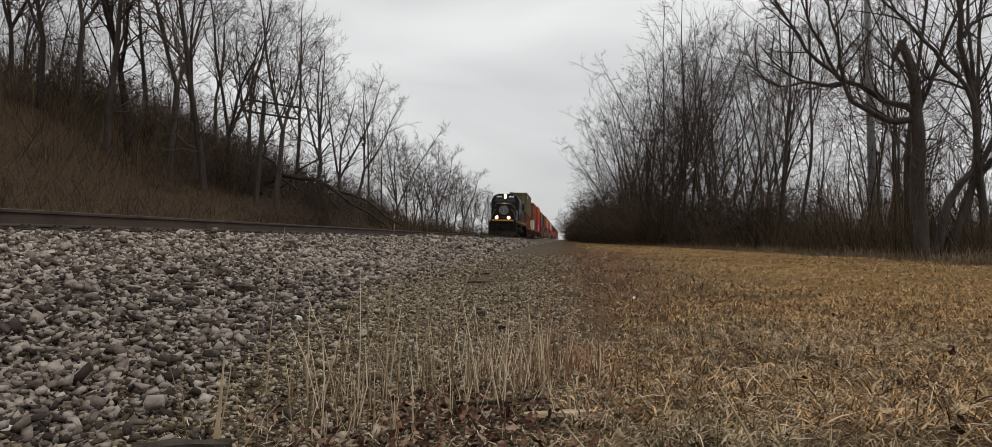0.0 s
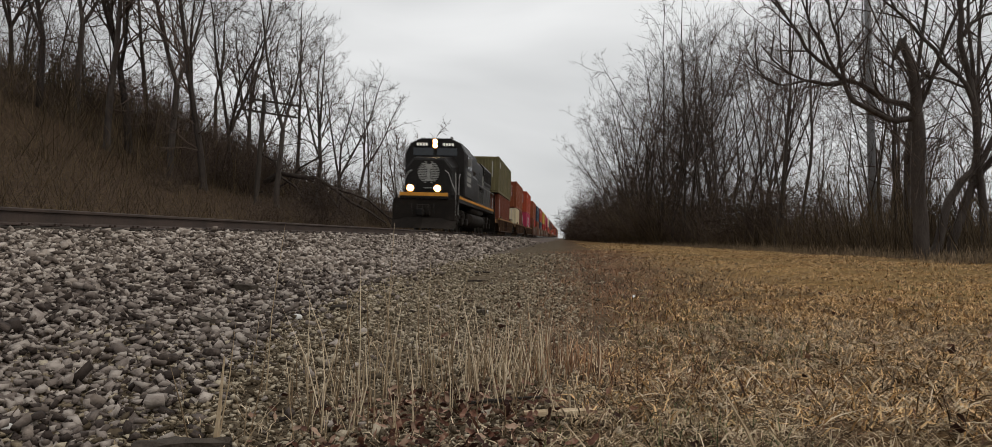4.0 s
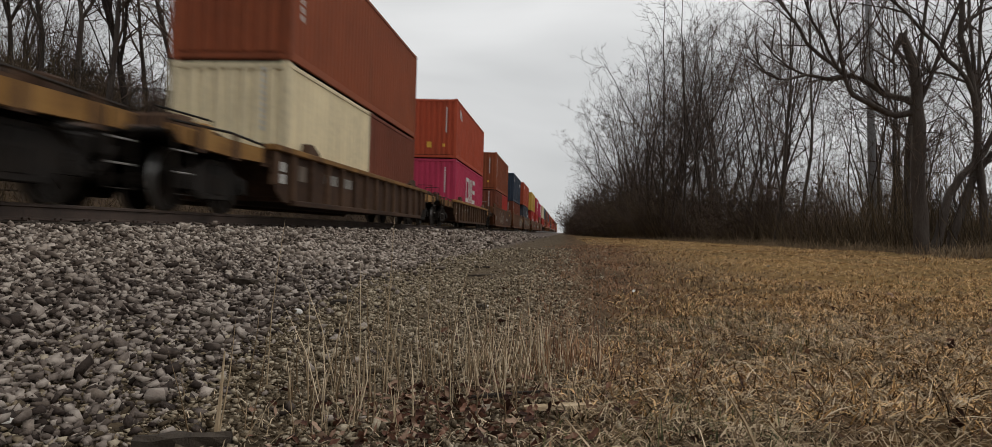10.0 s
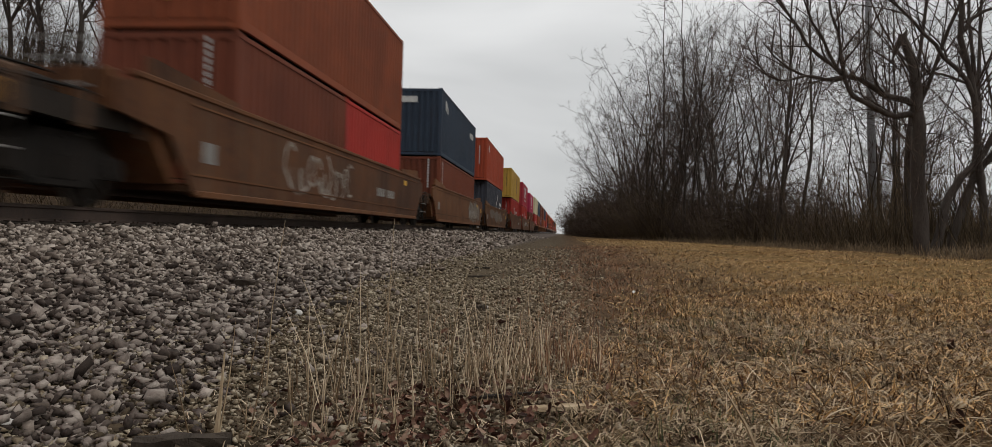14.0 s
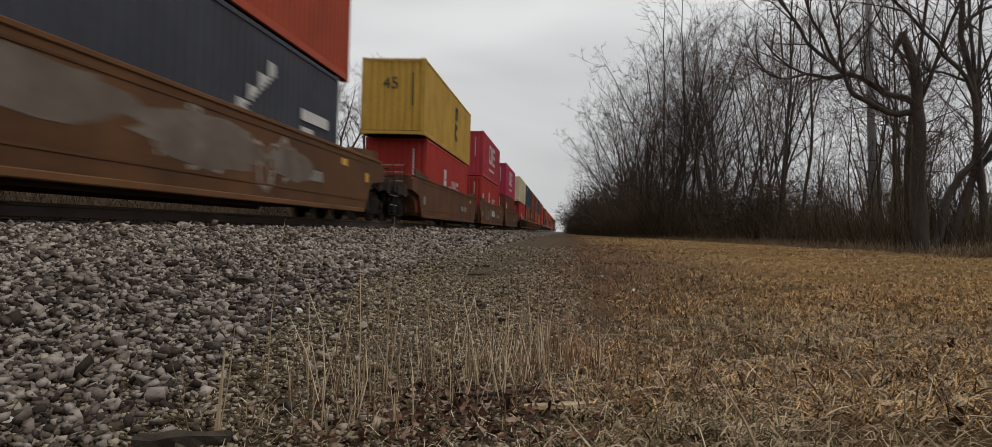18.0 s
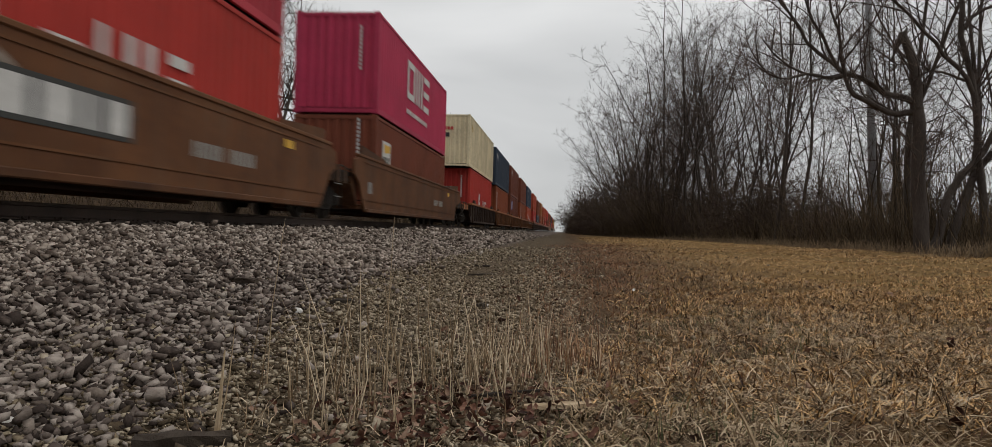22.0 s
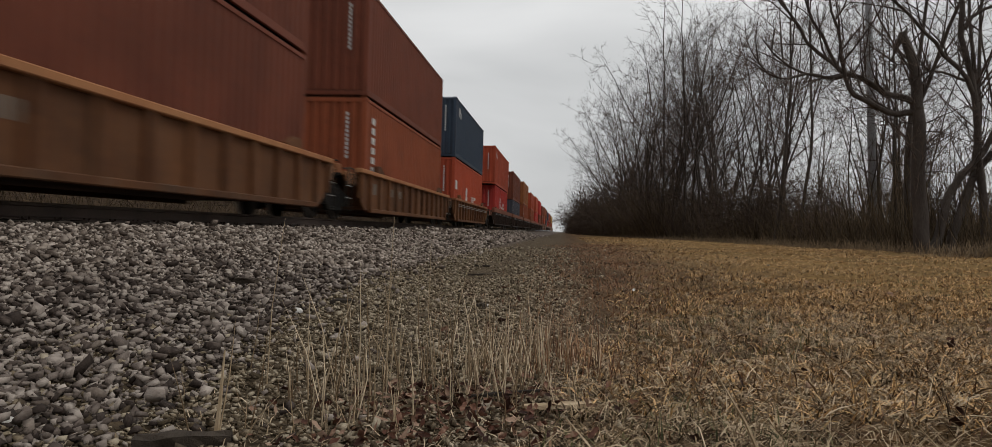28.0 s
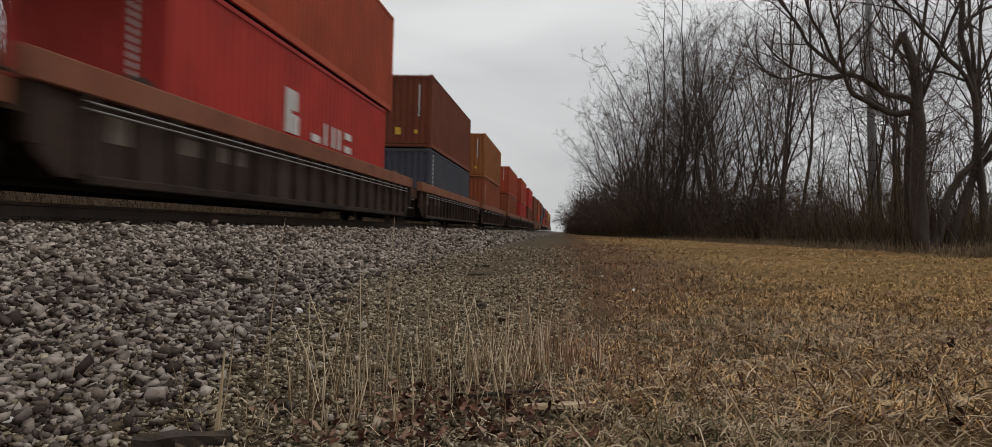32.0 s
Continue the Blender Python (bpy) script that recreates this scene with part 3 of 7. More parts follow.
def mark_container(t, kind, length, height):
    if kind == "code":            # upright owner code at the front of the side, unreadable
        marking("owner_code", [(0.52, 0.66, 0.9 + i * 0.17, 1.02 + i * 0.17) for i in range(9)], t, WHITE_MARK, "side", length)
    elif kind == "endcode":
        marking("end_code", [(0.66, 0.73, 1.25 + i * 0.115, 1.33 + i * 0.115) for i in range(11)], t, WHITE_MARK, "end", length)
    elif kind == "bigcode":       # large upright letters beside the front post
        marking("owner_code", [(0.60, 0.92, 0.62 + i * 0.27, 0.80 + i * 0.27) for i in range(7)], t, WHITE_MARK, "side", length)
    elif kind in ("blocks", "smallblocks"):        # three large white block shapes
        low = kind == "blocks"
        w, v0 = length * 0.10, height * (0.33 if low else 0.40)
        u = length * 0.325
        hh = height * (0.46 if low else 0.44)
        r = [(u, u + 0.22, v0, v0 + hh), (u + w - 0.22, u + w, v0, v0 + hh), (u + 0.22, u + w - 0.22, v0, v0 + 0.22), (u + 0.22, u + w - 0.22, v0 + hh - 0.22, v0 + hh)]
        u += w + 0.22
        r += [(u + k, u + k + 0.24, v0, v0 + hh) for k in (0, w / 2 - 0.14, w - 0.28)]
        u += w + 0.2
        r += [(u, u + w - 0.12, v0 + k, v0 + k + 0.22) for k in (0, hh / 2 - 0.11, hh - 0.22)]
        marking("company_mark", r, t, WHITE_MARK, "side", length, "three large white block shapes")
        if not low:
            marking("slogan_mark", bars([], length * 0.325, height * 0.22, length * 0.31, 0.16, [(i / 9, i / 9 + 0.08) for i in range(9)]), t, WHITE_MARK, "side", length)
    elif kind in ("line", "lineup"):        # one tall mark, then short ones, low on the side
        v0 = 0.80 if kind == "line" else 1.20
        u = length * 0.35
        r = [(u, u + 0.30, v0, v0 + 0.85), (u + 0.36, u + 0.62, v0 + 0.46, v0 + 0.85), (u + 0.36, u + 0.70, v0, v0 + 0.38)]
        u2 = u + 1.5
        r += [(u2, u2 + 0.55, v0, v0 + 0.16), (u2 + 0.85, u2 + 1.02, v0, v0 + 0.48), (u2 + 1.4, u2 + 1.6, v0, v0 + 0.48), (u2 + 1.85, u2 + 2.05, v0, v0 + 0.48),
              (u2 + 2.4, u2 + 2.95, v0 + 0.32, v0 + 0.48), (u2 + 2.4, u2 + 2.95, v0, v0 + 0.16)]
        marking("company_mark", r, t, WHITE_MARK, "side", length, "tall white mark with short white ones")
    elif kind == "wing":          # a wing of slanting bars and two white bars behind it
        r = []
        u = length * 0.52
        for i in range(14):
            r.append((u + i * 0.14, u + i * 0.14 + 0.15, 1.0 + i * 0.085, 1.2 + i * 0.095 - 0.1 * (i % 3)))
        r += [(u + 0.75 + i * 0.12, u + 0.87 + i * 0.12, 0.85 - i * 0.02, 1.35 - i * 0.05) for i in range(9)]
        marking("company_mark", r, t, WHITE_MARK, "side", length, "white wing-shaped mark")
        marking("white_bar", [(length * 0.80, length * 0.94, 1.55, 1.78), (length * 0.80, length * 0.86, 1.25, 1.42)], t, WHITE_MARK, "side", length)
    elif kind == "corner_logo":   # a small light mark high at the front of the side
        marking("company_mark", [(1.0, 1.24, height * 0.72, height * 0.87), (1.24, 1.45, height * 0.78, height * 0.84), (1.5, 1.72, height * 0.70, height * 0.8)], t, WHITE_MARK, "side", length)
    elif kind == "rear_logo":
        marking("company_mark", [(length - 2.6 + i * 0.4, length - 2.32 + i * 0.4, height * 0.68, height * 0.78) for i in range(4)], t, WHITE_MARK, "side", length)
    elif kind == "topbar":
        marking("end_bar", [(-0.98, 0.15, height - 0.62, height - 0.36)], t, WHITE_MARK, "end", length)
    elif kind == "end45":
        number_mark("45", t, WHITE_MARK, -0.1, height * 0.58, 0.62)
        marking("end_plate", [(-0.18, 0.08, 0.42, 0.72)], t, YELLOW_MARK, "end", length)
        marking("end_code", [(0.66, 0.73, 1.1 + i * 0.115, 1.18 + i * 0.115) for i in range(11)], t, WHITE_MARK, "end", length)
    elif kind == "end45dark":
        number_mark("45", t, BLACK_MARK, -0.1, height * 0.60, 0.62)
        marking("end_code", [(0.72, 0.78, 1.1 + i * 0.115, 1.18 + i * 0.115) for i in range(11)], t, BLACK_MARK, "end", length)
    elif kind == "stacked_dark":  # dark letters one over the other, behind the middle
        u = length * 0.58
        r = [(u, u + 0.16, 1.75, 2.35), (u + 0.3, u + 0.46, 1.75, 2.3), (u + 0.6, u + 0.76, 1.75, 2.3), (u, u + 0.76, 2.2, 2.35),
             (u, u + 0.3, 0.75, 1.55), (u + 0.42, u + 0.76, 1.3, 1.55), (u + 0.42, u + 0.76, 0.75, 1.0)]
        marking("company_mark", r, t, BLACK_MARK, "side", length, "dark stacked mark")
    elif kind == "redword":
        marking("end_word", [(-0.45 + i * 0.19, -0.30 + i * 0.19, height * 0.70, height * 0.76) for i in range(4)], t, RED_MARK, "end", length)
        marking("end_plate", [(-0.22, 0.06, height * 0.56, height * 0.645)], t, BLACK_MARK, "end", length)
        marking("side_word", [(0.7, 0.95, height * 0.76, height * 0.83), (1.0, 1.2, height * 0.70, height * 0.79)], t, OCHRE, "side", length)
    elif kind == "blueplate":
        marking("plate_edge", [(1.6, 3.0, 1.55, 2.4)], t, BLUE_MARK, "side", length)
        f = Form().box(WIDE / 2 + 0.003, WIDE / 2 + 0.007, 1.85, 2.75, 1.66, 2.28)
        part("plate_face", f, WHITE_MARK, t)
    elif kind == "poster":
        f = Form().box(WIDE / 2 - 0.001, WIDE / 2 + 0.004, 0.75, 1.75, 1.25, 1.95)
        part("white_panel", f, WHITE_MARK, t)
        f = Form().extrude([(0.95, 1.60), (1.67, 1.66), (1.67, 1.86), (0.95, 1.86)], "x", WIDE / 2 + 0.003, WIDE / 2 + 0.008)
        part("yellow_flash", f, YELLOW_MARK, t)
        for i in range(4):
            part("dark_bar", Form().box(WIDE / 2 + 0.003, WIDE / 2 + 0.008, 0.85 + i * 0.2, 0.98 + i * 0.2, 1.33, 1.5), BLACK_MARK, t)
    elif kind == "panel":
        marking("white_panel", [(0.35, 0.95, 1.38, 1.82)], t, WHITE_MARK, "side", length)
    elif kind == "endplate":
        marking("end_plate", [(-0.25, -0.02, 0.5, 0.78)], t, YELLOW_MARK, "end", length)
        marking("warning_sign", [(0.52, 0.66, 0.55, 0.7)], t, YELLOW_MARK, "end", length)


# ---- well cars ----
def wheel_mesh(r, name="wheelset"):
    """A turned wheelset: two flanged wheels on an axle along x."""
    key = ("wheel", r)
    if key in shared:
        return shared[key]
    f = Form()
    n = 16

    def lathe(profile):
        v, q = [], []
        for x, rad in profile:
            for j in range(n):
                a = 2 * math.pi * j / n
                v.append((x, rad * math.cos(a), rad * math.sin(a)))
        for i in range(len(profile) - 1):
            for j in range(n):
                q.append((i * n + j, i * n + (j + 1) % n, (i + 1) * n + (j + 1) % n, (i + 1) * n + j))
        f.add(v, q)
    for s in (-1, 1):
        f.cur = 0
        lathe([(s * 0.70, 0.08), (s * 0.70, r * 0.84), (s * 0.69, r * 0.9), (s * 0.69, r + 0.026), (s * 0.722, r + 0.026)])
        f.cur = 1
        lathe([(s * 0.722, r + 0.026), (s * 0.735, r), (s * 0.825, r - 0.004)])
        f.cur = 0
        lathe([(s * 0.825, r - 0.004), (s * 0.825, r * 0.86), (s * 0.79, r * 0.8), (s * 0.765, r * 0.45), (s * 0.83, r * 0.3), (s * 0.835, 0.09)])
        lathe([(s * 0.835, 0.085), (s * 1.02, 0.085), (s * 1.02, 0.0)])
        for k in range(5):
            a = 2 * math.pi * k / 5
            f.tube([(s * 0.77, r * 0.6 * math.cos(a), r * 0.6 * math.sin(a)), (s * 0.80, r * 0.6 * math.cos(a), r * 0.6 * math.sin(a))], 0.035, 6)
    f.tube([(-0.84, 0, 0), (0.84, 0, 0)], 0.085, 10)
    shared[key] = f.mesh(name, WHEEL_STEEL, TREAD)
    return shared[key]


WHEELS = []          # (wheelset, its place in its truck, radius)


def freight_truck(car, y, r=0.46, wheels_turn=True):
    """A two-axle truck under a car: side frames, bolster, springs and two wheelsets."""
    if "truck" not in shared:
        side = Form()
        out = [(-1.16, r + 0.12), (-1.16, r - 0.13), (-0.66, r - 0.13), (-0.50, 0.20), (0.50, 0.20), (0.66, r - 0.13), (1.16, r - 0.13), (1.16, r + 0.12),
               (0.72, r + 0.20), (0.34, r + 0.36), (-0.34, r + 0.36), (-0.72, r + 0.20)]
        side.extrude(out, "x", -0.06, 0.06)
        side.box(-0.09, 0.09, -0.42, 0.42, 0.20, 0.29, 0.015)
        for k in (-0.17, 0, 0.17):
            side.tube([(0.05, k, 0.29), (0.05, k, r + 0.14)], 0.075, 8)
        for k in (-0.89, 0.89):
            side.tube([(0.02, k, r), (0.11, k, r)], 0.125, 10)
        shared["truck"] = side.mesh("side_frame", GREASE)
        shared["bolster"] = Form().box(-1.1, 1.1, -0.2, 0.2, r + 0.06, r + 0.30, 0.03).mesh("bolster", GREASE)
        brake = Form()
        for k in (-0.42, 0.42):
            brake.box(-0.95, 0.95, k - 0.05, k + 0.05, r - 0.08, r + 0.02, 0.01)
        shared["brake"] = brake.mesh("brake_beam", GREASE)
    tr = new("truck")
    tr.parent, tr.matrix_basis = car, pose(0, y, 0)
    tagged(tr, "greasy black two-axle truck")
    part("side_frame", shared["truck"], GREASE, tr, at=pose(1.0, 0, 0))
    part("side_frame", shared["truck"], GREASE, tr, at=pose(-1.0, 0, 0, 0, 0, 180))
    part("bolster", shared["bolster"], GREASE, tr)
    part("brake_beam", shared["brake"], GREASE, tr)
    me = wheel_mesh(r)
    for k in (-0.89, 0.89):
        w = part("wheelset", me, None, tr, at=pose(0, k, r))
        if wheels_turn:
            WHEELS.append((w, k, r))
    return tr


def coupler(car, y, way):
    f = Form().box(-0.09, 0.09, min(y, y + way * 0.75), max(y, y + way * 0.75), 0.76, 0.94, 0.02)
    f.box(-0.16, 0.16, min(y + way * 0.6, y + way * 0.95), max(y + way * 0.6, y + way * 0.95), 0.68, 1.0, 0.04)
    return part("coupler", f, GREASE, car)


def end_platform(car, y_in, y_out, z, material, rail=True):
    """A raised deck over the truck with its sills, ladder treads, brake gear and handrail."""
    a, b = min(y_in, y_out), max(y_in, y_out)
    m = (a + b) / 2
    deck = Form().box(-1.2, 1.2, a, b, z - 0.09, z - 0.02, 0.015)
    deck.box(-0.32, 0.32, a, b, z - 0.42, z - 0.09, 0.03)
    part("end_platform", deck, GREASE, car)
    for x in (-1.22, 1.22):
        part("platform_sill", Form().extrude([(a, z - 0.06), (a, z + 0.03), (b, z + 0.03), (b, z - 0.06), (b - 0.25, z - 0.20), (m - 0.1, z - 0.24), (a + 0.25, z - 0.20)], "x", x - 0.04, x + 0.04), material, car)
        for k in range(3):
            y = a + (b - a) * (0.2 + 0.3 * k)
            part("sill_bracket", Form().extrude([(y - 0.09, z - 0.28), (y + 0.09, z - 0.28), (y + 0.06, z + 0.10), (y - 0.03, z + 0.13)], "x", x - 0.03 + math.copysign(0.045, x), x + 0.03 + math.copysign(0.045, x)), CAR_DARK, car)
        part("train_line", Form().tube([(x * 0.98, a + 0.1, z + 0.09), (x * 0.96, m, z + 0.16), (x * 0.98, b - 0.1, z + 0.08)], 0.022, 5), GREASE, car)
    hump = Form()
    hump.extrude([(a + 0.2, z), (b - 0.2, z), (m + 0.5, z + 0.20), (m - 0.5, z + 0.22)], "x", -0.75, 0.75)
    hump.box(-0.3, 0.45, m - 0.3, m + 0.15, z + 0.12, z + 0.42, 0.04)
    part("brake_housing", hump, CAR_DARK, car)
    part("valve_box", Form().box(0.55, 1.0, m - 0.55, m - 0.2, z - 0.02, z + 0.24, 0.03), material, car)
    part("retainer_pipe", Form().tube([(0.9, a + 0.15, z), (0.9, a + 0.2, z + 0.3), (0.85, m, z + 0.34), (0.7, m + 0.2, z + 0.02)], 0.018, 5), GREASE, car)
    e = y_out
    near, far = e + math.copysign(0.05, y_in - e), e + math.copysign(0.55, y_in - e)
    for x in (-1.28, 1.28):
        part("sill_step", Form().tube([(x, near, z), (x, near, z - 0.92), (x, far, z - 0.92), (x, far, z)], 0.018, 5), WHEEL_STEEL, car)
        for k in range(2):
            part("rung", Form().tube([(x, near, z - 0.32 - k * 0.3), (x, far, z - 0.32 - k * 0.3)], 0.014, 5), RAIL_GREY, car)
    if rail:
        g = math.copysign(1.0, y_in - e)
        hr = Form()
        for x in (0.55, 1.12):
            hr.tube([(x, e + g * 0.15, z), (x, e + g * 0.15, z + 0.5)], 0.014, 5)
        hr.tube([(0.55, e + g * 0.15, z + 0.5), (1.12, e + g * 0.15, z + 0.5)], 0.014, 5)
        part("grab_iron", hr, WHEEL_STEEL, car)
        part("brake_wheel", Form().tube([(-0.5, e + g * 0.25, z + 0.34), (-0.5, e + g * 0.29, z + 0.34)], 0.24, 14), WHEEL_STEEL, car)
        part("brake_stand", Form().box(-0.58, -0.42, e + g * 0.3 - 0.08, e + g * 0.3 + 0.08, z - 0.02, z + 0.5, 0.02), GREASE, car)
        part("air_hose", Form().tube([(0.45, e, z - 0.3), (0.47, e - g * 0.2, z - 0.5), (0.47, e - g * 0.5, z - 0.72)], 0.03, 6), GREASE, car)
        part("tool_box", Form().box(0.2, 0.95, e + g * 1.0 - 0.25, e + g * 1.0 + 0.25, z - 0.02, z + 0.28, 0.03), CAR_DARK, car)
        part("cut_lever", Form().tube([(-1.2, e - g * 0.02, z - 0.2), (0.1, e - g * 0.1, z - 0.25)], 0.014, 5), RAIL_GREY, car)


def well_car(s, style, well0, well1, front, rear, free_front, free_rear, label, turn=True, graffiti=0, grimy=False):
    """One well unit. y = 0 is the front of its lower 40-foot box. front, rear: truck places (None: shared with the next unit)."""
    car = tagged(new("well_car"), label, "railway car", "well cars of the train")
    high = {"ribbed": 1.27, "smooth": 1.58, "dark": 1.36, "rusty": 1.30}[style]
    body = {"ribbed": CAR_DARK, "smooth": CAR_BROWN, "dark": CAR_BLACK, "rusty": CAR_BROWN}[style]
    if grimy:
        body = CAR_BLACK
    sill = {"ribbed": SILL_YELLOW, "smooth": CAR_BROWN, "dark": SILL_RED, "rusty": SILL_RUST}[style]
    if graffiti == 2:
        body = CAR_TAN
    n = int((well1 - well0) / 1.06)
    for sx in (-1, 1):
        if style == "smooth":
            e0, e1 = well0 - (1.55 if free_front else 0.75), well1 + (1.75 if free_rear else 0.75)
            out = [(e0, 1.12), (well0 - 0.35, 0.98), (well0 + 0.30, 0.24), (well1 - 0.30, 0.24), (well1 + 0.35, 0.98), (e1, 1.12), (e1, high - 0.10), (e1 - 0.5, high),
                   (e0 + 0.5, high), (e0, high - 0.10)]
            f = Form().extrude(out, "x", sx * 1.40 - 0.03, sx * 1.40 + 0.03)
            part("side_panel", f, body, car)
            f = Form()
            f.box(sx * 1.38 - 0.075, sx * 1.38 + 0.075, e0 + 0.4, e1 - 0.4, high, high + 0.08, 0.015)
            part("top_sill", f, body, car)
            f = Form()
            f.box(sx * 1.40 - 0.06, sx * 1.40 + 0.06, well0 + 0.4, well1 - 0.4, 0.20, 0.30, 0.015)
            part("bottom_sill", f, body, car)
            for a, d in ((e0 + 0.7, 1), (e1 - 0.7, -1)):
                f = Form().extrude([(a, high + 0.08), (a, high + 0.30), (a + d * 0.15, high + 0.32), (a + d * 2.6, high + 0.17), (a + d * 2.6, high + 0.08)],
                                   "x", sx * 1.36 - 0.025, sx * 1.36 + 0.025)
                part("guide_plate", f, body, car)
        else:
            out = [(well0 - 0.80, 0.78), (well0 - 0.62, 0.46), (well0 - 0.25, 0.26), (well1 + 0.25, 0.26), (well1 + 0.62, 0.46), (well1 + 0.80, 0.78),
                   (well1 + 0.80, high - 0.11), (well0 - 0.80, high - 0.11)]
            part("side_panel", Form().extrude(out, "x", sx * 1.36 - 0.02, sx * 1.36 + 0.02), body, car)
            for y, d in ((well0, 1), (well1, -1)):
                f = Form().extrude([(y + d * 0.9, high), (y + d * 0.95, high + 0.20), (y + d * 1.25, high + 0.22), (y + d * 1.7, high + 0.06), (y + d * 1.7, high)], "x", sx * 1.36 - 0.07, sx * 1.36 + 0.05)
                part("guide_bracket", f, body, car, "rusty container guide bracket")
                f = Form().box(sx * 1.36 - 0.05, sx * 1.36 + 0.09, min(y - d * 0.78, y - d * 0.66), max(y - d * 0.78, y - d * 0.66), 0.55, high - 0.12, 0.01)
                part("corner_stiffener", f, body, car)
            for z0 in (0.60, 0.82) if style == "ribbed" else ():
                part("route_plate", Form().box(min(sx * 1.384, sx * 1.39), max(sx * 1.384, sx * 1.39), well0 - 0.42, well0 - 0.20, z0, z0 + 0.17), WHITE_MARK, car, "small white plate")
            f = Form().box(sx * 1.385 - 0.10, sx * 1.385 + 0.10, well0 - 0.9, well1 + 0.9, high - (0.20 if style == "dark" else 0.11), high + (0.12 if style == "dark" else 0.0), 0.015)
            part("top_sill", f, sill, car, "worn painted top sill")
            f = Form().box(sx * 1.385 - 0.09, sx * 1.385 + 0.09, well0 + 0.1, well1 - 0.1, 0.20, 0.31, 0.015)
            part("bottom_sill", f, body, car)
            key = ("rib", style, grimy)
            if key not in shared:
                shared[key] = Form().box(-0.05, 0.05, -0.05, 0.05, 0.30, high - 0.11, 0.01).mesh("rib", body)
            count = n if style != "dark" else int(n * 1.25)
            for i in range(count + 1):
                y = well0 + 0.1 + (well1 - well0 - 0.2) * i / count
                part("rib", shared[key], body, car, at=pose(sx * 1.425, y, 0))
            if style == "dark" or (style == "rusty" and free_rear):
                f = Form()
                for zz in (high - 0.28, high - 0.36):
                    f.tube([(sx * 1.495, well0, zz), (sx * 1.495, well1, zz)], 0.013, 5)
                part("air_pipe", f, RAIL_GREY if style == "dark" else EMBLEM, car)
    f = Form().box(-1.30, 1.30, well0 + 0.1, well1 - 0.1, 0.28, 0.36)
    for i in range(6):
        y = well0 + 0.5 + (well1 - well0 - 1) * i / 5
        f.box(-1.32, 1.32, y - 0.18, y + 0.18, 0.36, 0.40, 0.01)
    part("well_floor", f, body, car)
    for y, d in ((well0, -1), (well1, 1)):
        f = Form().extrude([(y, 0.36), (y + d * 0.10, 0.36), (y + d * 0.7, 1.06), (y, 1.06)], "x", -1.30, 1.30)
        part("bulkhead", f, body, car)
    z = 1.14
    for free, y_truck, y_well, d in ((free_front, front, well0, -1), (free_rear, rear, well1, 1)):
        far_end = y_truck + d * (1.75 if free else -0.05) if y_truck is not None else y_well + d * 1.7
        end_platform(car, y_well + d * 0.1, far_end, z, sill if style != "smooth" else GREASE, rail=free)
        if free:
            coupler(car, far_end, d)
        if y_truck is not None and (free or d < 0):
            freight_truck(car, y_truck, wheels_turn=turn)
    # stencilled reporting marks, unreadable, and small plates
    f = Form()
    u = well0 + (2.15 if style != "smooth" else 10.6)
    x0 = 1.385 if style == "smooth" else 1.375
    x0 = 1.432 if style == "smooth" else 1.382
    for i in range(6):
        f.box(x0, x0 + 0.004, u + i * 0.155, u + i * 0.155 + 0.095, 0.74, 0.96)
    for i in range(6):
        f.box(x0, x0 + 0.004, u + 1.18 + i * 0.155, u + 1.275 + i * 0.155, 0.74, 0.96)
    tagged(part("stencil_mark", f, EMBLEM if style in ("smooth", "ribbed") else PATCH, car, "unreadable white stencil"), kind="stuff")
    f = Form().box(x0, x0 + 0.006, well0 + 0.55, well0 + 0.95, 0.70, 1.0)
    part("small_plate", f, RAIL_GREY if style == "smooth" else PATCH, car)
    if style == "smooth":
        part("yellow_plate", Form().box(x0, x0 + 0.006, well1 - 2.4, well1 - 1.95, 1.25, 1.40), YELLOW_MARK, car, "small yellow plate")
        for zz in (0.50, 1.46):
            part("side_bead", Form().box(x0 - 0.01, x0 + 0.012, well0 + 0.2, well1 - 0.2, zz, zz + 0.03), body, car)
        if graffiti == 4:
            pl = part("name_panel", Form().box(x0, x0 + 0.006, 4.6, 7.0, 0.74, 1.24), BLACK_MARK, car, "black panel with white shapes")
            for a, b in ((4.7, 5.25), (5.4, 5.95), (6.1, 6.3), (6.5, 6.9)):
                part("panel_shape", Form().box(x0 + 0.006, x0 + 0.009, a, b, 0.80, 1.18), WHITE_MARK, pl)
        for free, e, d in ((free_front, e0, 1), (free_rear, e1, -1)):
            if free:      # ladder frame and stowed gear on the open end
                for x in (0.35, 0.75, 1.15):
                    part("ladder_post", Form().tube([(x, e - d * 0.05, 0.75), (x, e - d * 0.05, 1.95)], 0.02, 5), WHEEL_STEEL, car)
                for zz in (0.8, 1.1, 1.4, 1.7, 1.93):
                    part("ladder_rung", Form().tube([(0.35, e - d * 0.05, zz), (1.15, e - d * 0.05, zz)], 0.016, 5), RAIL_GREY, car)
                part("end_frame", Form().box(-1.36, 1.36, min(e, e + d * 0.12), max(e, e + d * 0.12), 1.12, 1.62, 0.02), body, car)
                part("gear_box", Form().box(-0.9, 0.3, min(e - d * 0.45, e), max(e - d * 0.45, e), 1.14, 1.55, 0.04), GREASE, car)
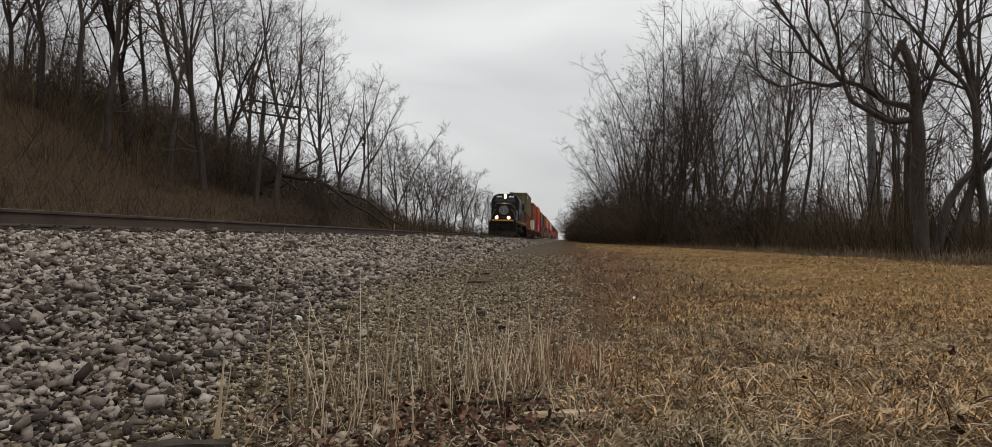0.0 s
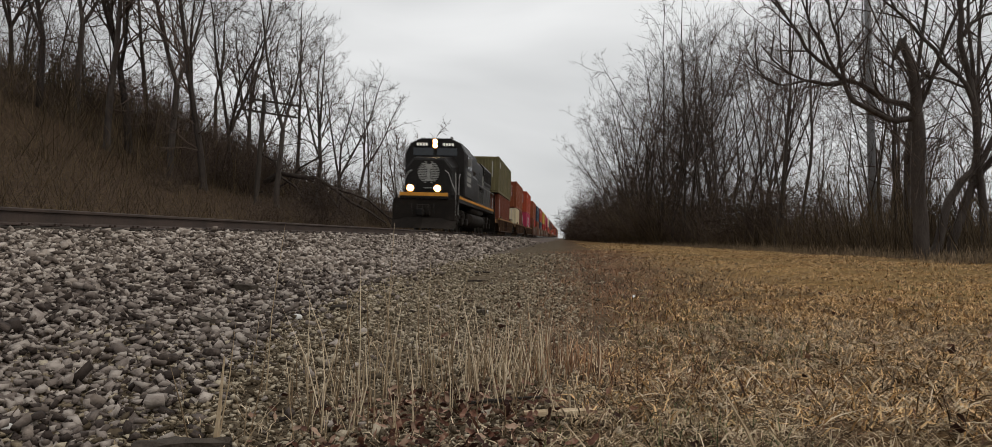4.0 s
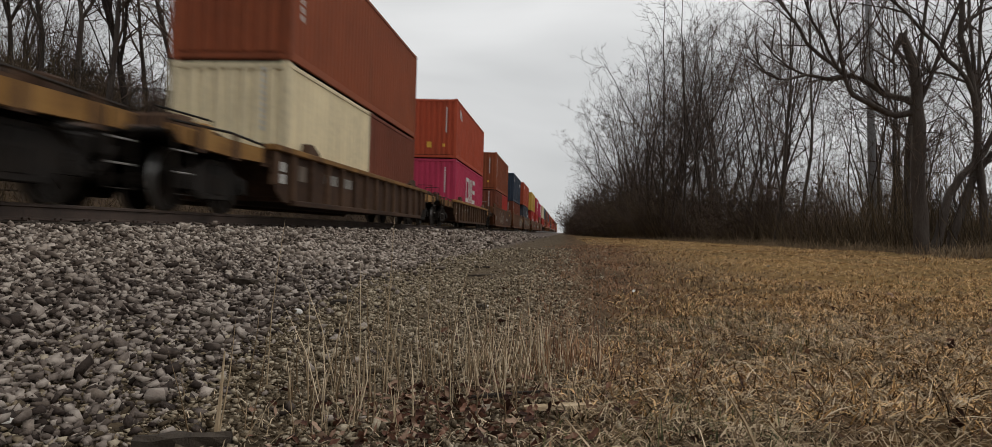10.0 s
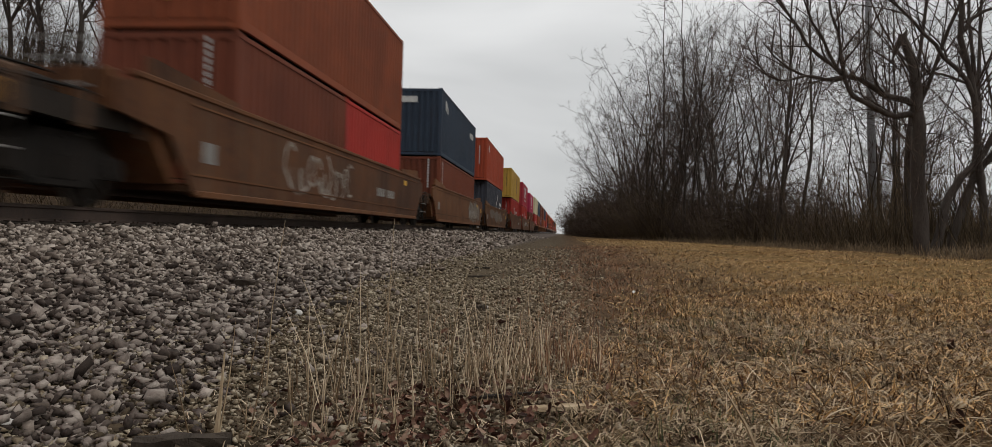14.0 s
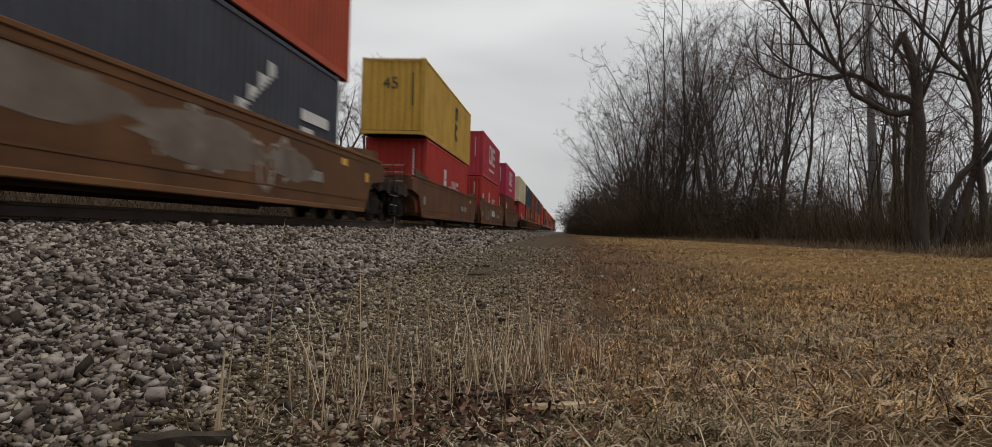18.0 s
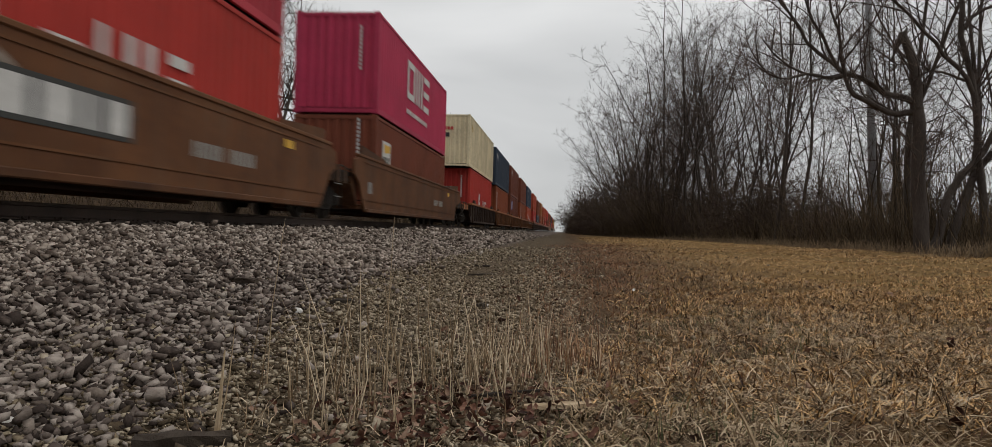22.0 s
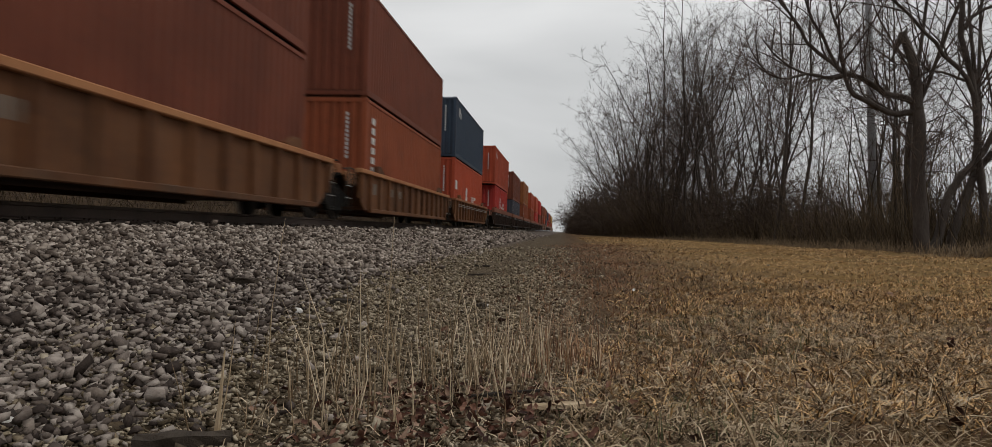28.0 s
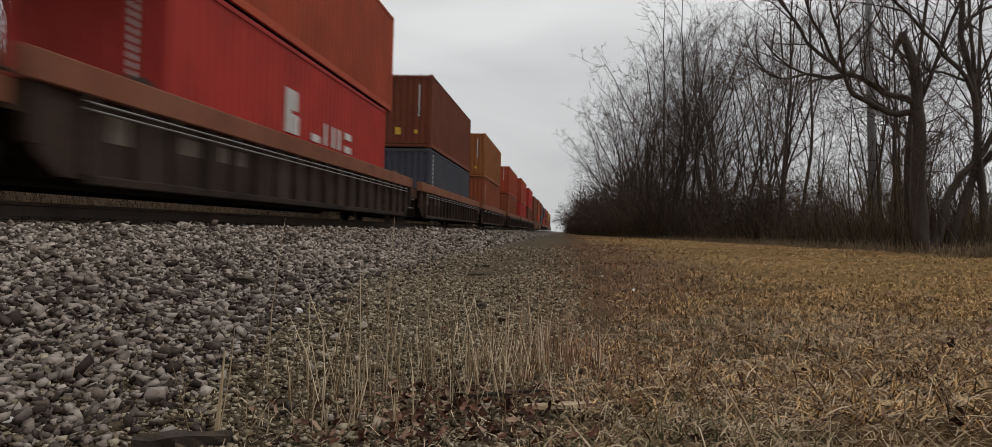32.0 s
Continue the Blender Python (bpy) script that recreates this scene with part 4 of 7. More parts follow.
    if graffiti in (2, 3):          # pale overpainted patches
        for u, v, w, h, sd in (((9.4, 0.92, 1.3, 0.62, 1), (11.3, 1.0, 1.1, 0.66, 2), (12.9, 0.85, 0.7, 0.5, 3), (10.4, 0.6, 0.9, 0.3, 4)) if graffiti == 3 else
                               ((1.8, 1.15, 1.9, 0.34, 5), (5.4, 1.0, 2.2, 0.42, 6), (8.8, 0.95, 1.3, 0.36, 7))):
            rr = random.Random(sd)
            ring = [(u + w * math.cos(a) * rr.uniform(0.75, 1.05), v + h * math.sin(a) * rr.uniform(0.7, 1.05)) for a in [i * math.pi / 12 for i in range(24)]]
            part("paint_patch", Form().extrude(ring, "x", x0 - 0.002, x0 + 0.002 + 0.0006 * sd), PATCH, car, "pale grey overpainted patch")
        for u, w in ((14.0, 0.28),):
            part("yellow_plate", Form().box(x0, x0 + 0.006, u, u + w, 0.98, 1.22), YELLOW_MARK, car, "small yellow plate")
    if graffiti:
        spray(car, x0, well0 + (4.0, 6.5, 10.8, 3.0)[graffiti - 1], 4.2, 0.45, 0.9, graffiti)
    MOVERS.append((car, s, 0.0, 0.0))
    return car


PATCH = surface("overpainted_patch", ((0.075, 0.052, 0.036), (0.135, 0.105, 0.080), (0.22, 0.185, 0.15)), 1.6, 7, 0.75, 0, 0.1, 40)
SPRAY = surface("faded_spray_paint", ((0.16, 0.13, 0.10), (0.28, 0.24, 0.20), (0.42, 0.38, 0.33)), 3, 12, 0.7, 0, 0)


def spray(car, x, u0, width, v0, high, seed):
    """Loose looping spray-paint strokes, no letters."""
    r = random.Random(seed)
    u = u0
    while u < u0 + width:
        pts = []
        a0 = r.uniform(0, 6.28)
        rad = high * r.uniform(0.25, 0.5)
        cv = v0 + high * r.uniform(0.35, 0.65)
        for i in range(9):
            a = a0 + i * r.uniform(0.4, 0.62)
            pts.append((u + rad * 0.8 * math.cos(a), cv + rad * math.sin(a)))
        wd = r.uniform(0.02, 0.05)
        rim = []
        for i, (p, q) in enumerate(pts):
            (p1, q1), (p2, q2) = pts[max(i - 1, 0)], pts[min(i + 1, len(pts) - 1)]
            d = Vector((p2 - p1, q2 - q1)).normalized() * wd
            rim += [(x + 0.005, p - d.y, q + d.x), (x + 0.005, p + d.y, q - d.x)]
        f = Form().add(rim, [(2 * i, 2 * i + 1, 2 * i + 3, 2 * i + 2) for i in range(len(pts) - 1)])
        part("spray_stroke", f, SPRAY, car, "faded spray-painted stroke")
        u += rad * r.uniform(0.9, 1.4)


def box40(s, z, h, material, label, marks=(), dx=0.0):
    return container(s, z, FEET40, h, material, label, marks, dx)


def box45(s, z, h, material, label, marks=(), dx=0.0):
    return container(s - 0.76, z, FEET45, h, material, label, marks, dx)


def box20(s, z, h, material, label, marks=()):
    return container(s, z, FEET20, h, material, label, marks)


FLOOR_Z = 0.41


# ---- locomotive ----
def locomotive(s):
    t = tagged(new("locomotive"), "black six-axle diesel locomotive with yellow stripe and burning lamps", "locomotive")
    L = 20.6
    f = Form().box(-1.45, 1.45, 1.3, L - 1.3, 1.42, 1.80, 0.02)
    part("underframe", f, LOCO_BLACK, t)
    for e, d in ((0.0, 1), (L, -1)):
        f = Form().box(-1.13, 1.13, min(e, e + d * 1.3), max(e, e + d * 1.3), 1.50, 1.80, 0.02)
        part("end_deck", f, LOCO_BLACK, t)
        f = Form().box(-1.14, 1.14, min(e - d * 0.012, e), max(e - d * 0.012, e), 1.63, 1.79)
        part("end_stripe", f, LOCO_YELLOW, t, "yellow stripe")
        f = Form().box(-1.48, 1.48, min(e + d * 0.10, e + d * 0.22), max(e + d * 0.10, e + d * 0.22), 0.52, 1.50, 0.02)
        f.box(-0.32, 0.32, min(e - d * 0.10, e + d * 0.1), max(e - d * 0.10, e + d * 0.1), 0.72, 1.22, 0.03)
        part("pilot_plate", f, LOCO_GRIME, t)
        f = Form()
        f.add([(-1.5, e + d * 0.25, 0.62), (0, e - d * 0.12, 0.62), (1.5, e + d * 0.25, 0.62), (-1.5, e + d * 0.0, 0.12), (0, e - d * 0.42, 0.12), (1.5, e + d * 0.0, 0.12),
               (-1.5, e + d * 0.32, 0.62), (1.5, e + d * 0.32, 0.62), (-1.5, e + d * 0.32, 0.12), (1.5, e + d * 0.32, 0.12)],
              [(0, 1, 4, 3), (1, 2, 5, 4), (0, 6, 7, 2, 1), (3, 4, 5, 9, 8), (0, 3, 8, 6), (2, 7, 9, 5), (6, 8, 9, 7)])
        part("snow_plow", f, LOCO_GRIME, t)
        coupler(t, e - d * 0.05, -d)
        for sx in (-1, 1):
            for k in range(4):
                z = 0.42 + k * 0.37
                st = Form().box(min(sx * 1.12, sx * 1.50), max(sx * 1.12, sx * 1.50), min(e + d * (0.25 + 0.16 * k), e + d * (0.72 + 0.16 * k)), max(e + d * (0.25 + 0.16 * k), e + d * (0.72 + 0.16 * k)), z, z + 0.04, 0.008)
                part("step", st, LOCO_GRIME, t)
            f = Form().extrude([(e + d * 0.22, 0.4), (e + d * 0.32, 0.4), (e + d * 1.28, 1.75), (e + d * 0.9, 1.75)], "x", sx * 1.50 - 0.02, sx * 1.50 + 0.02)
            part("step_side", f, LOCO_GRIME, t)
            h = Form().tube([(sx * 1.46, e + d * 0.28, 0.75), (sx * 1.46, e + d * 0.30, 1.9), (sx * 1.42, e + d * 0.36, 2.75), (sx * 1.30, e + d * 1.2, 2.82)], 0.024, 6)
            part("corner_handrail", h, RAIL_GREY if d > 0 else LOCO_GRIME, t, "handrail")
            h = Form().tube([(sx * 1.48, e + d * 1.15, 0.8), (sx * 1.48, e + d * 1.15, 2.6), (sx * 1.48, e + d * 1.5, 2.78)], 0.027, 6)
            part("corner_handrail", h, RAIL_GREY if d > 0 else LOCO_GRIME, t, "handrail")
        h = Form()
        for k in range(5):
            x = -0.55 + k * 0.26
            h.tube([(x, e - d * 0.02, 1.25), (x + 0.02, e - d * 0.16, 1.05), (x + 0.05, e - d * 0.15, 0.78)], 0.024, 6)
        part("brake_hoses", h, GREASE, t)
    for sx in (-1, 1):
        f = Form().box(min(sx * 1.45, sx * 1.475), max(sx * 1.45, sx * 1.475), 1.3, L - 1.3, 1.60, 1.725)
        part("side_stripe", f, LOCO_YELLOW, t, "yellow stripe")
    # nose with clipped upper corners, sloping back
    def loft(rings):
        g = Form()
        k = len(rings[0][1])
        v = [(x, y, z) for y, ring in rings for x, z in ring]
        q = [(i * k + j, i * k + (j + 1) % k, (i + 1) * k + (j + 1) % k, (i + 1) * k + j) for i in range(len(rings) - 1) for j in range(k)]
        q += [tuple(range(k)), tuple(range((len(rings) - 1) * k, len(rings) * k))]
        return g.add(v, q)
    def hex_ring(w, z0, zs, zt, wt):
        return [(-w, z0), (w, z0), (w, zs), (wt, zt), (-wt, zt), (-w, zs)]
    part("nose", loft([(1.10, hex_ring(1.06, 1.8, 3.0, 3.42, 0.72)), (1.16, hex_ring(1.12, 1.8, 3.08, 3.52, 0.76)), (2.95, hex_ring(1.22, 1.8, 3.3, 3.78, 0.9))]), LOCO_BLACK, t)
    cab_ring = [(-1.54, 1.8), (1.54, 1.8), (1.54, 3.95), (1.30, 4.45), (0.75, 4.70), (-0.75, 4.70), (-1.30, 4.45), (-1.54, 3.95)]
    part("cab", loft([(2.75, [(x * 0.97, z if z < 4 else z - 0.03) for x, z in cab_ring]), (2.95, cab_ring), (6.1, cab_ring)]), LOCO_BLACK, t)
    for sx in (-1, 1):
        f = Form().box(min(sx * 0.08, sx * 1.12), max(sx * 0.08, sx * 1.12), 2.725, 2.76, 3.80, 4.20, 0.02)
        part("windshield", f, GLASS, t, "dark windshield pane")
        f = Form().box(min(sx * 0.30, sx * 1.02), max(sx * 0.30, sx * 1.02), 2.70, 2.76, 4.26, 4.46, 0.01)
        nb = part("number_board", f, LOCO_BLACK, t)
        g = Form()
        for i in range(4):
            g.box(sx * 0.66 - 0.27 + i * 0.145, sx * 0.66 - 0.16 + i * 0.145, 2.692, 2.699, 4.29, 4.43)
        part("board_bars", g, BOARD, nb, "lit white unreadable figures")
        f = Form().box(min(sx * 1.535, sx * 1.556), max(sx * 1.535, sx * 1.556), 3.55, 4.35, 3.25, 3.92, 0.01)
        part("side_window", f, GLASS, t, "dark side window")
        f = Form().box(min(sx * 1.535, sx * 1.556), max(sx * 1.535, sx * 1.556), 4.55, 5.35, 3.25, 3.92, 0.01)
        part("side_window", f, GLASS, t, "dark side window")
        f = Form()
        for z0, z1 in ((2.38, 2.52), (2.60, 2.86), (2.94, 3.10)):
            f.box(min(sx * 1.538, sx * 1.546), max(sx * 1.538, sx * 1.546), 3.65, 5.25, z0, z1)
        part("cab_lettering", f, EMBLEM, t, "faded grey lettering bars")
        f = Form().box(min(sx * 1.55, sx * 1.78), max(sx * 1.55, sx * 1.78), 3.48, 3.52, 3.35, 3.75, 0.01)
        part("mirror", f, RAIL_GREY, t)
        f = Form().box(sx * 1.0 - 0.10, sx * 1.0 + 0.10, 1.7, 1.72, 2.75, 3.05)
        # ditch lamp with housing
        h = Form().box(sx * 0.64 - 0.17, sx * 0.64 + 0.17, -0.02, 0.3, 1.80, 2.16, 0.03)
        dl = part("ditch_light", h, LOCO_BLACK, t)
        g = Form().tube([(sx * 0.64, -0.03, 1.985), (sx * 0.64, -0.018, 1.985)], 0.14, 16)
        part("lens", g, LAMP_DITCH, dl, "burning ditch lamp lens")
        part("reflector", Form().tube([(sx * 0.64, -0.024, 1.985), (sx * 0.64, -0.012, 1.985)], 0.175, 16), LAMP_RING, dl, "amber ring added for the warm glow round the lens")
        # front handrail and nose-side grab
        h = Form().tube([(sx * 0.80, 1.05, 2.92), (sx * 0.98, 1.0, 2.80), (sx * 1.16, 0.9, 2.35), (sx * 1.42, 0.72, 1.80)], 0.025, 6)
        part("nose_handrail", h, RAIL_GREY, t, "grey handrail")
    hl = part("headlight", Form().box(-0.17, 0.17, 2.66, 2.8, 4.20, 4.62, 0.03), LOCO_BLACK, t)
    for z in (4.30, 4.50):
        part("lens", Form().tube([(0, 2.648, z), (0, 2.66, z)], 0.10, 14), LAMP_HOT, hl, "burning headlamp lens")
        part("reflector", Form().tube([(0, 2.652, z), (0, 2.664, z)], 0.135, 14), LAMP_RING, hl, "amber ring added for the warm glow round the lens")
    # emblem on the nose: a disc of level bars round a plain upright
    em = part("nose_emblem", Form().box(-0.08, 0.08, 1.083, 1.098, 2.42, 3.12), EMBLEM, t, "round grey striped emblem")
    n = 13
    for i in range(n):
        z = -0.5 + (i + 0.5) / n
        w = math.sqrt(max(0.25 - z * z, 0)) * 1.06
        for x0, x1 in ((-w, -0.10), (0.10, w)):
            if x1 - x0 > 0.02:
                part("emblem_bar", Form().box(x0, x1, 1.085, 1.098, 2.80 + z * 1.06, 2.80 + z * 1.06 + 0.048), EMBLEM, em)
    for z0, z1 in ((3.02, 3.22), (2.40, 2.52)):
        part("emblem_bar", Form().box(-0.16, 0.16, 1.081, 1.098, z0, z1), EMBLEM, em)
    part("nose_door_sill", Form().box(-0.2, 0.2, 0.98, 1.1, 2.04, 2.09, 0.01), RAIL_GREY, t)
    # hoods
    hood = [(-1.18, 1.8), (1.18, 1.8), (1.18, 4.2), (0.95, 4.48), (-0.95, 4.48), (-1.18, 4.2)]
    part("long_hood", loft([(6.1, hood), (L - 1.35, hood)]), LOCO_BLACK, t)
    cabinet = [(-1.46, 1.8), (1.46, 1.8), (1.46, 3.05), (1.36, 3.2), (-1.36, 3.2), (-1.46, 3.05)]
    part("equipment_cabinet", loft([(6.1, cabinet), (8.9, cabinet)]), LOCO_BLACK, t)
    rad = [(-1.2, 3.2), (1.2, 3.2), (1.25, 3.3), (1.25, 4.28), (1.02, 4.54), (-1.02, 4.54), (-1.25, 4.28), (-1.25, 3.3)]
    part("radiator_housing", loft([(14.2, rad), (L - 1.6, rad)]), LOCO_BLACK, t)
    brake = [(-1.3, 3.3), (1.3, 3.3), (1.40, 3.45), (1.40, 4.25), (1.1, 4.56), (-1.1, 4.56), (-1.40, 4.25), (-1.40, 3.45)]
    part("brake_hatch", loft([(6.2, brake), (8.8, brake)]), LOCO_BLACK, t)
    for y in (7.5, 15.6, 17.0, 18.3):
        part("roof_fan", Form().tube([(0, y, 4.45), (0, y, 4.66)], 0.55, 18), LOCO_GRIME, t)
    for sx in (-1, 1):
        for i in range(9):
            y = 9.2 + i * 0.62
            d = Form().box(min(sx * 1.18, sx * 1.2), max(sx * 1.18, sx * 1.2), y, y + 0.56, 1.95, 3.75, 0.012)
            d.box(min(sx * 1.2, sx * 1.23), max(sx * 1.2, sx * 1.23), y + 0.44, y + 0.48, 2.6, 2.9)
            part("hood_door", d, LOCO_BLACK, t)
        for i in range(22):
            y = 14.4 + i * 0.205
            part("louvre", Form().box(min(sx * 1.245, sx * 1.27), max(sx * 1.245, sx * 1.27), y, y + 0.11, 3.42, 4.22), GREASE, t)
        part("filter_panel", Form().box(min(sx * 1.2, sx * 1.22), max(sx * 1.2, sx * 1.22), 13.55, 14.35, 3.0, 3.72, 0.01), RAIL_GREY, t, "light grey grille panel")
        for i in range(5):
            part("grille_slat", Form().box(min(sx * 1.22, sx * 1.235), max(sx * 1.22, sx * 1.235), 13.6 + i * 0.15, 13.66 + i * 0.15, 3.05, 3.66), EMBLEM, t)
        rail = Form().tube([(sx * 1.42, 6.4, 2.85), (sx * 1.42, L - 1.3, 2.85)], 0.02, 6)
        part("side_handrail", rail, RAIL_GREY, t)
        for i in range(9):
            y = 6.6 + i * 1.55
            part("stanchion", Form().tube([(sx * 1.43, y, 1.8), (sx * 1.42, y, 2.85)], 0.018, 6), RAIL_GREY, t)
        part("air_reservoir", Form().tube([(sx * 1.18, 7.4, 1.25), (sx * 1.18, 13.2, 1.25)], 0.19, 12), LOCO_GRIME, t, smooth=True)
    part("horn", Form().tube([(0.5, 5.2, 4.72), (0.5, 5.2, 4.9), (0.5, 4.8, 4.95)], [0.03, 0.04, 0.09], 8), RAIL_GREY, t)
    tank = [(1.44 * math.copysign(abs(math.cos(a)) ** 0.6, math.cos(a)), 0.74 + 0.44 * math.copysign(abs(math.sin(a)) ** 0.75, math.sin(a))) for a in [2 * math.pi * i / 28 for i in range(28)]]
    part("fuel_tank", loft([(7.35, [(x * 0.97, z) for x, z in tank]), (7.45, tank), (13.2, tank), (13.3, [(x * 0.97, z) for x, z in tank])]), LOCO_GRIME, t, "rounded grimy fuel tank", smooth=True)
    r = 0.53
    me = wheel_mesh(r)
    for yc in (4.15, 16.45):
        tr = new("truck")
        tr.parent, tr.matrix_basis = t, pose(0, yc, 0)
        tagged(tr, "grimy three-axle truck")
        for sx in (-1, 1):
            f = Form().extrude([(-2.45, 0.62), (-2.35, 0.42), (-1.6, 0.42), (-1.3, 0.66), (-0.6, 0.66), (-0.3, 0.42), (0.3, 0.42), (0.6, 0.66), (1.3, 0.66), (1.6, 0.42), (2.35, 0.42),
                                (2.45, 0.62), (2.4, 0.92), (1.0, 1.12), (-1.0, 1.12), (-2.4, 0.92)], "x", sx * 1.06 - 0.08, sx * 1.06 + 0.08)
            part("side_frame", f, LOCO_GRIME, tr)
            for k in (-1.9, 0, 1.9):
                part("journal_box", Form().box(min(sx * 1.1, sx * 1.30), max(sx * 1.1, sx * 1.30), k - 0.2, k + 0.2, 0.34, 0.72, 0.04), LOCO_GRIME, tr)
                part("coil_spring", Form().tube([(sx * 1.2, k + 0.38, 0.62), (sx * 1.2, k + 0.38, 1.02)], 0.10, 10), LOCO_GRIME, tr)
            part("brake_cylinder", Form().tube([(sx * 1.28, -0.9, 0.98), (sx * 1.28, -0.25, 0.98)], 0.13, 10), LOCO_GRIME, tr)
            part("sand_pipe", Form().tube([(sx * 1.15, -2.3, 1.3), (sx * 1.0, -2.55, 0.7), (sx * 0.78, -2.6, 0.15)], 0.03, 6), RAIL_GREY, tr)
        for k in (-1.9, 0, 1.9):
            w = part("wheelset", me, None, tr, at=pose(0, k, r))
            WHEELS.append((w, k, r))
    MOVERS.append((t, s, 0.0, 0.0))
    return t


locomotive(80.1)

# ---- the cars and their loads, from the front ----
Z1, Z2 = FLOOR_Z, FLOOR_Z + 0.03
RIB = "dark weathered ribbed well car with worn yellow sill"
SMO = "rust-brown smooth-sided articulated well car"
DRK = "grimy dark ribbed well car with faded red sill"
RUS = "rusty tan ribbed articulated well car with orange sill"


def single(s, graffiti=0):
    well_car(s, "ribbed", -0.35, 12.54, -2.65, 14.85, True, True, RIB, graffiti=graffiti)


def long_unit(s, style, label, first, last, graffiti=0, turn=True):
    well_car(s, style, -2.1, 14.3, -4.05, 16.2 if last else None, first, last, label, turn, graffiti)


def short_unit(s, first, last, turn=True, grimy=False):
    well_car(s, "rusty", -0.3, 12.5, -2.05, 14.25 if last else None, first, last, RUS, turn, grimy=grimy)


single(106.3)
box40(106.3, Z1, TALL, RUST_BROWN, "rust-brown steel container low in a well car", ("bigcode", "endcode"))
box45(106.3, Z2 + TALL, TALL, OLIVE, "faded olive high container stacked on a brown one", ("endcode", "corner_logo"))
single(128.2)
box20(128.2, Z1, LOW, CREAM, "short cream container low in a well car", ("endcode",))
box20(128.2 + FEET40 - FEET20, Z1, LOW, RUST_BROWN, "short rust-brown container low in a well car", ())
box40(128.2, Z2 + LOW, TALL, BROWN_ORANGE, "scuffed orange-brown container stacked over two short ones", ("code", "endcode"))
single(150.6)
box40(150.6, Z1, TALL, MAGENTA, "bright magenta container with large white block shapes", ("blocks", "endplate", "endcode"))
box40(150.6, Z2 + TALL, TALL, ORANGE_RED, "orange-red container stacked on a magenta one", ("corner_logo", "endcode", "endplate"))
long_unit(172.2, "smooth", SMO, True, False, 1)
box20(172.2, Z1, LOW, RUST_BROWN, "short rust-brown container low in a smooth well car", ("endcode",))
box20(172.2 + FEET40 - FEET20, Z1, LOW, SIGNAL_RED, "short signal-red container low in a smooth well car", ())
box40(172.2, Z2 + LOW, TALL, BROWN_ORANGE, "tall orange-brown container stacked on brown and red ones", ("code", "endcode", "endplate"))
long_unit(192.3, "smooth", SMO, False, False, 3)
box40(192.3, Z1, LOW, RUST_BROWN, "rust-brown container low in a smooth well car", ("code", "endcode"))
box40(192.3, Z2 + LOW, TALL, NAVY, "dark navy container stacked on a brown one", ("topbar", "corner_logo", "rear_logo"))
long_unit(212.1, "smooth", SMO, False, True, 2)
box40(212.1, Z1, TALL, SLATE, "dark slate container with a white wing mark", ("wing", "topbar"))
box45(212.1, Z2 + TALL, TALL, ORANGE_RED, "orange-red long container with a white 45 on its end", ("end45", "corner_logo"))
long_unit(235.8, "smooth", SMO, True, False, 0)
box40(235.8, Z1, TALL, SIGNAL_RED, "red container with a tall white mark", ("lineup", "endcode"))
box45(235.8, Z2 + TALL, TALL, OCHRE, "ochre-yellow long container with dark stacked letters", ("end45dark", "stacked_dark"))
long_unit(255.6, "smooth", SMO, False, False, 4)
box40(255.6, Z1, TALL, SIGNAL_RED, "red container with a tall white mark", ("lineup", "panel", "endcode"))
box40(255.6, Z2 + TALL, TALL, ROSE_RED, "rose-red container with large white block shapes", ("smallblocks", "endcode"))
long_unit(275.0, "smooth", SMO, False, True, 0)
box40(275.0, Z1, LOW, RUST_BROWN, "rust-brown container with a white and yellow panel", ("poster", "endcode"))
box40(275.0, Z2 + LOW, TALL, MAGENTA, "bright magenta container with white block shapes", ("smallblocks", "endcode"))
short_unit(296.5, True, False, grimy=True)
box40(296.5, Z1, TALL, SIGNAL_RED, "red container with a tall white mark", ("line", "endcode"))
box45(296.5, Z2 + TALL, TALL, CREAM, "cream long container with small red letters on its end", ("redword",))
short_unit(312.6, False, False)
box40(312.6, Z1, TALL, BROWN_ORANGE, "orange-brown container under a navy one", ("bigcode",))
box45(312.6, Z2 + TALL, TALL, NAVY, "dark navy long container stacked on a brown one", ("corner_logo", "endcode"))
short_unit(328.2, False, False)
box40(328.2, Z1, TALL, RUST_BROWN, "rust-brown container with a white and blue plate", ("blueplate",))
box40(328.2, Z2 + TALL, TALL, RUST_BROWN, "rust-brown container stacked on a brown one", ("corner_logo",))
short_unit(345.2, False, False)
box40(345.2, Z1, TALL, BROWN_ORANGE, "orange-brown container with upright white letters", ("bigcode", "endcode"))
box40(345.2, Z2 + TALL, TALL, RUST_BROWN, "rust-brown container stacked on a brown one", ("endcode",))
short_unit(361.6, False, True)
box40(361.6, Z1, TALL, ORANGE_RED, "orange-red container with a tall white mark", ("line", "panel", "endcode"))
box40(361.6, Z2 + TALL, TALL, NAVY, "dark navy container stacked on an orange-red one", ("corner_logo", "endcode"))
long_unit(383.1, "dark", DRK, True, False)
box40(383.1, Z1, TALL, SIGNAL_RED, "red container with a tall white mark", ("lineup", "endcode"))
box45(383.1, Z2 + TALL, TALL, ORANGE_RED, "orange-red long container with a white 45 on its end", ("end45", "corner_logo"))
long_unit(403.0, "dark", DRK, False, False)
box40(403.0, Z1, LOW, SLATE, "dark slate container low in a ribbed car", ("code",))
box40(403.0, Z2 + LOW, TALL, RUST_BROWN, "rust-brown container stacked on a slate one", ("endcode", "endplate"))
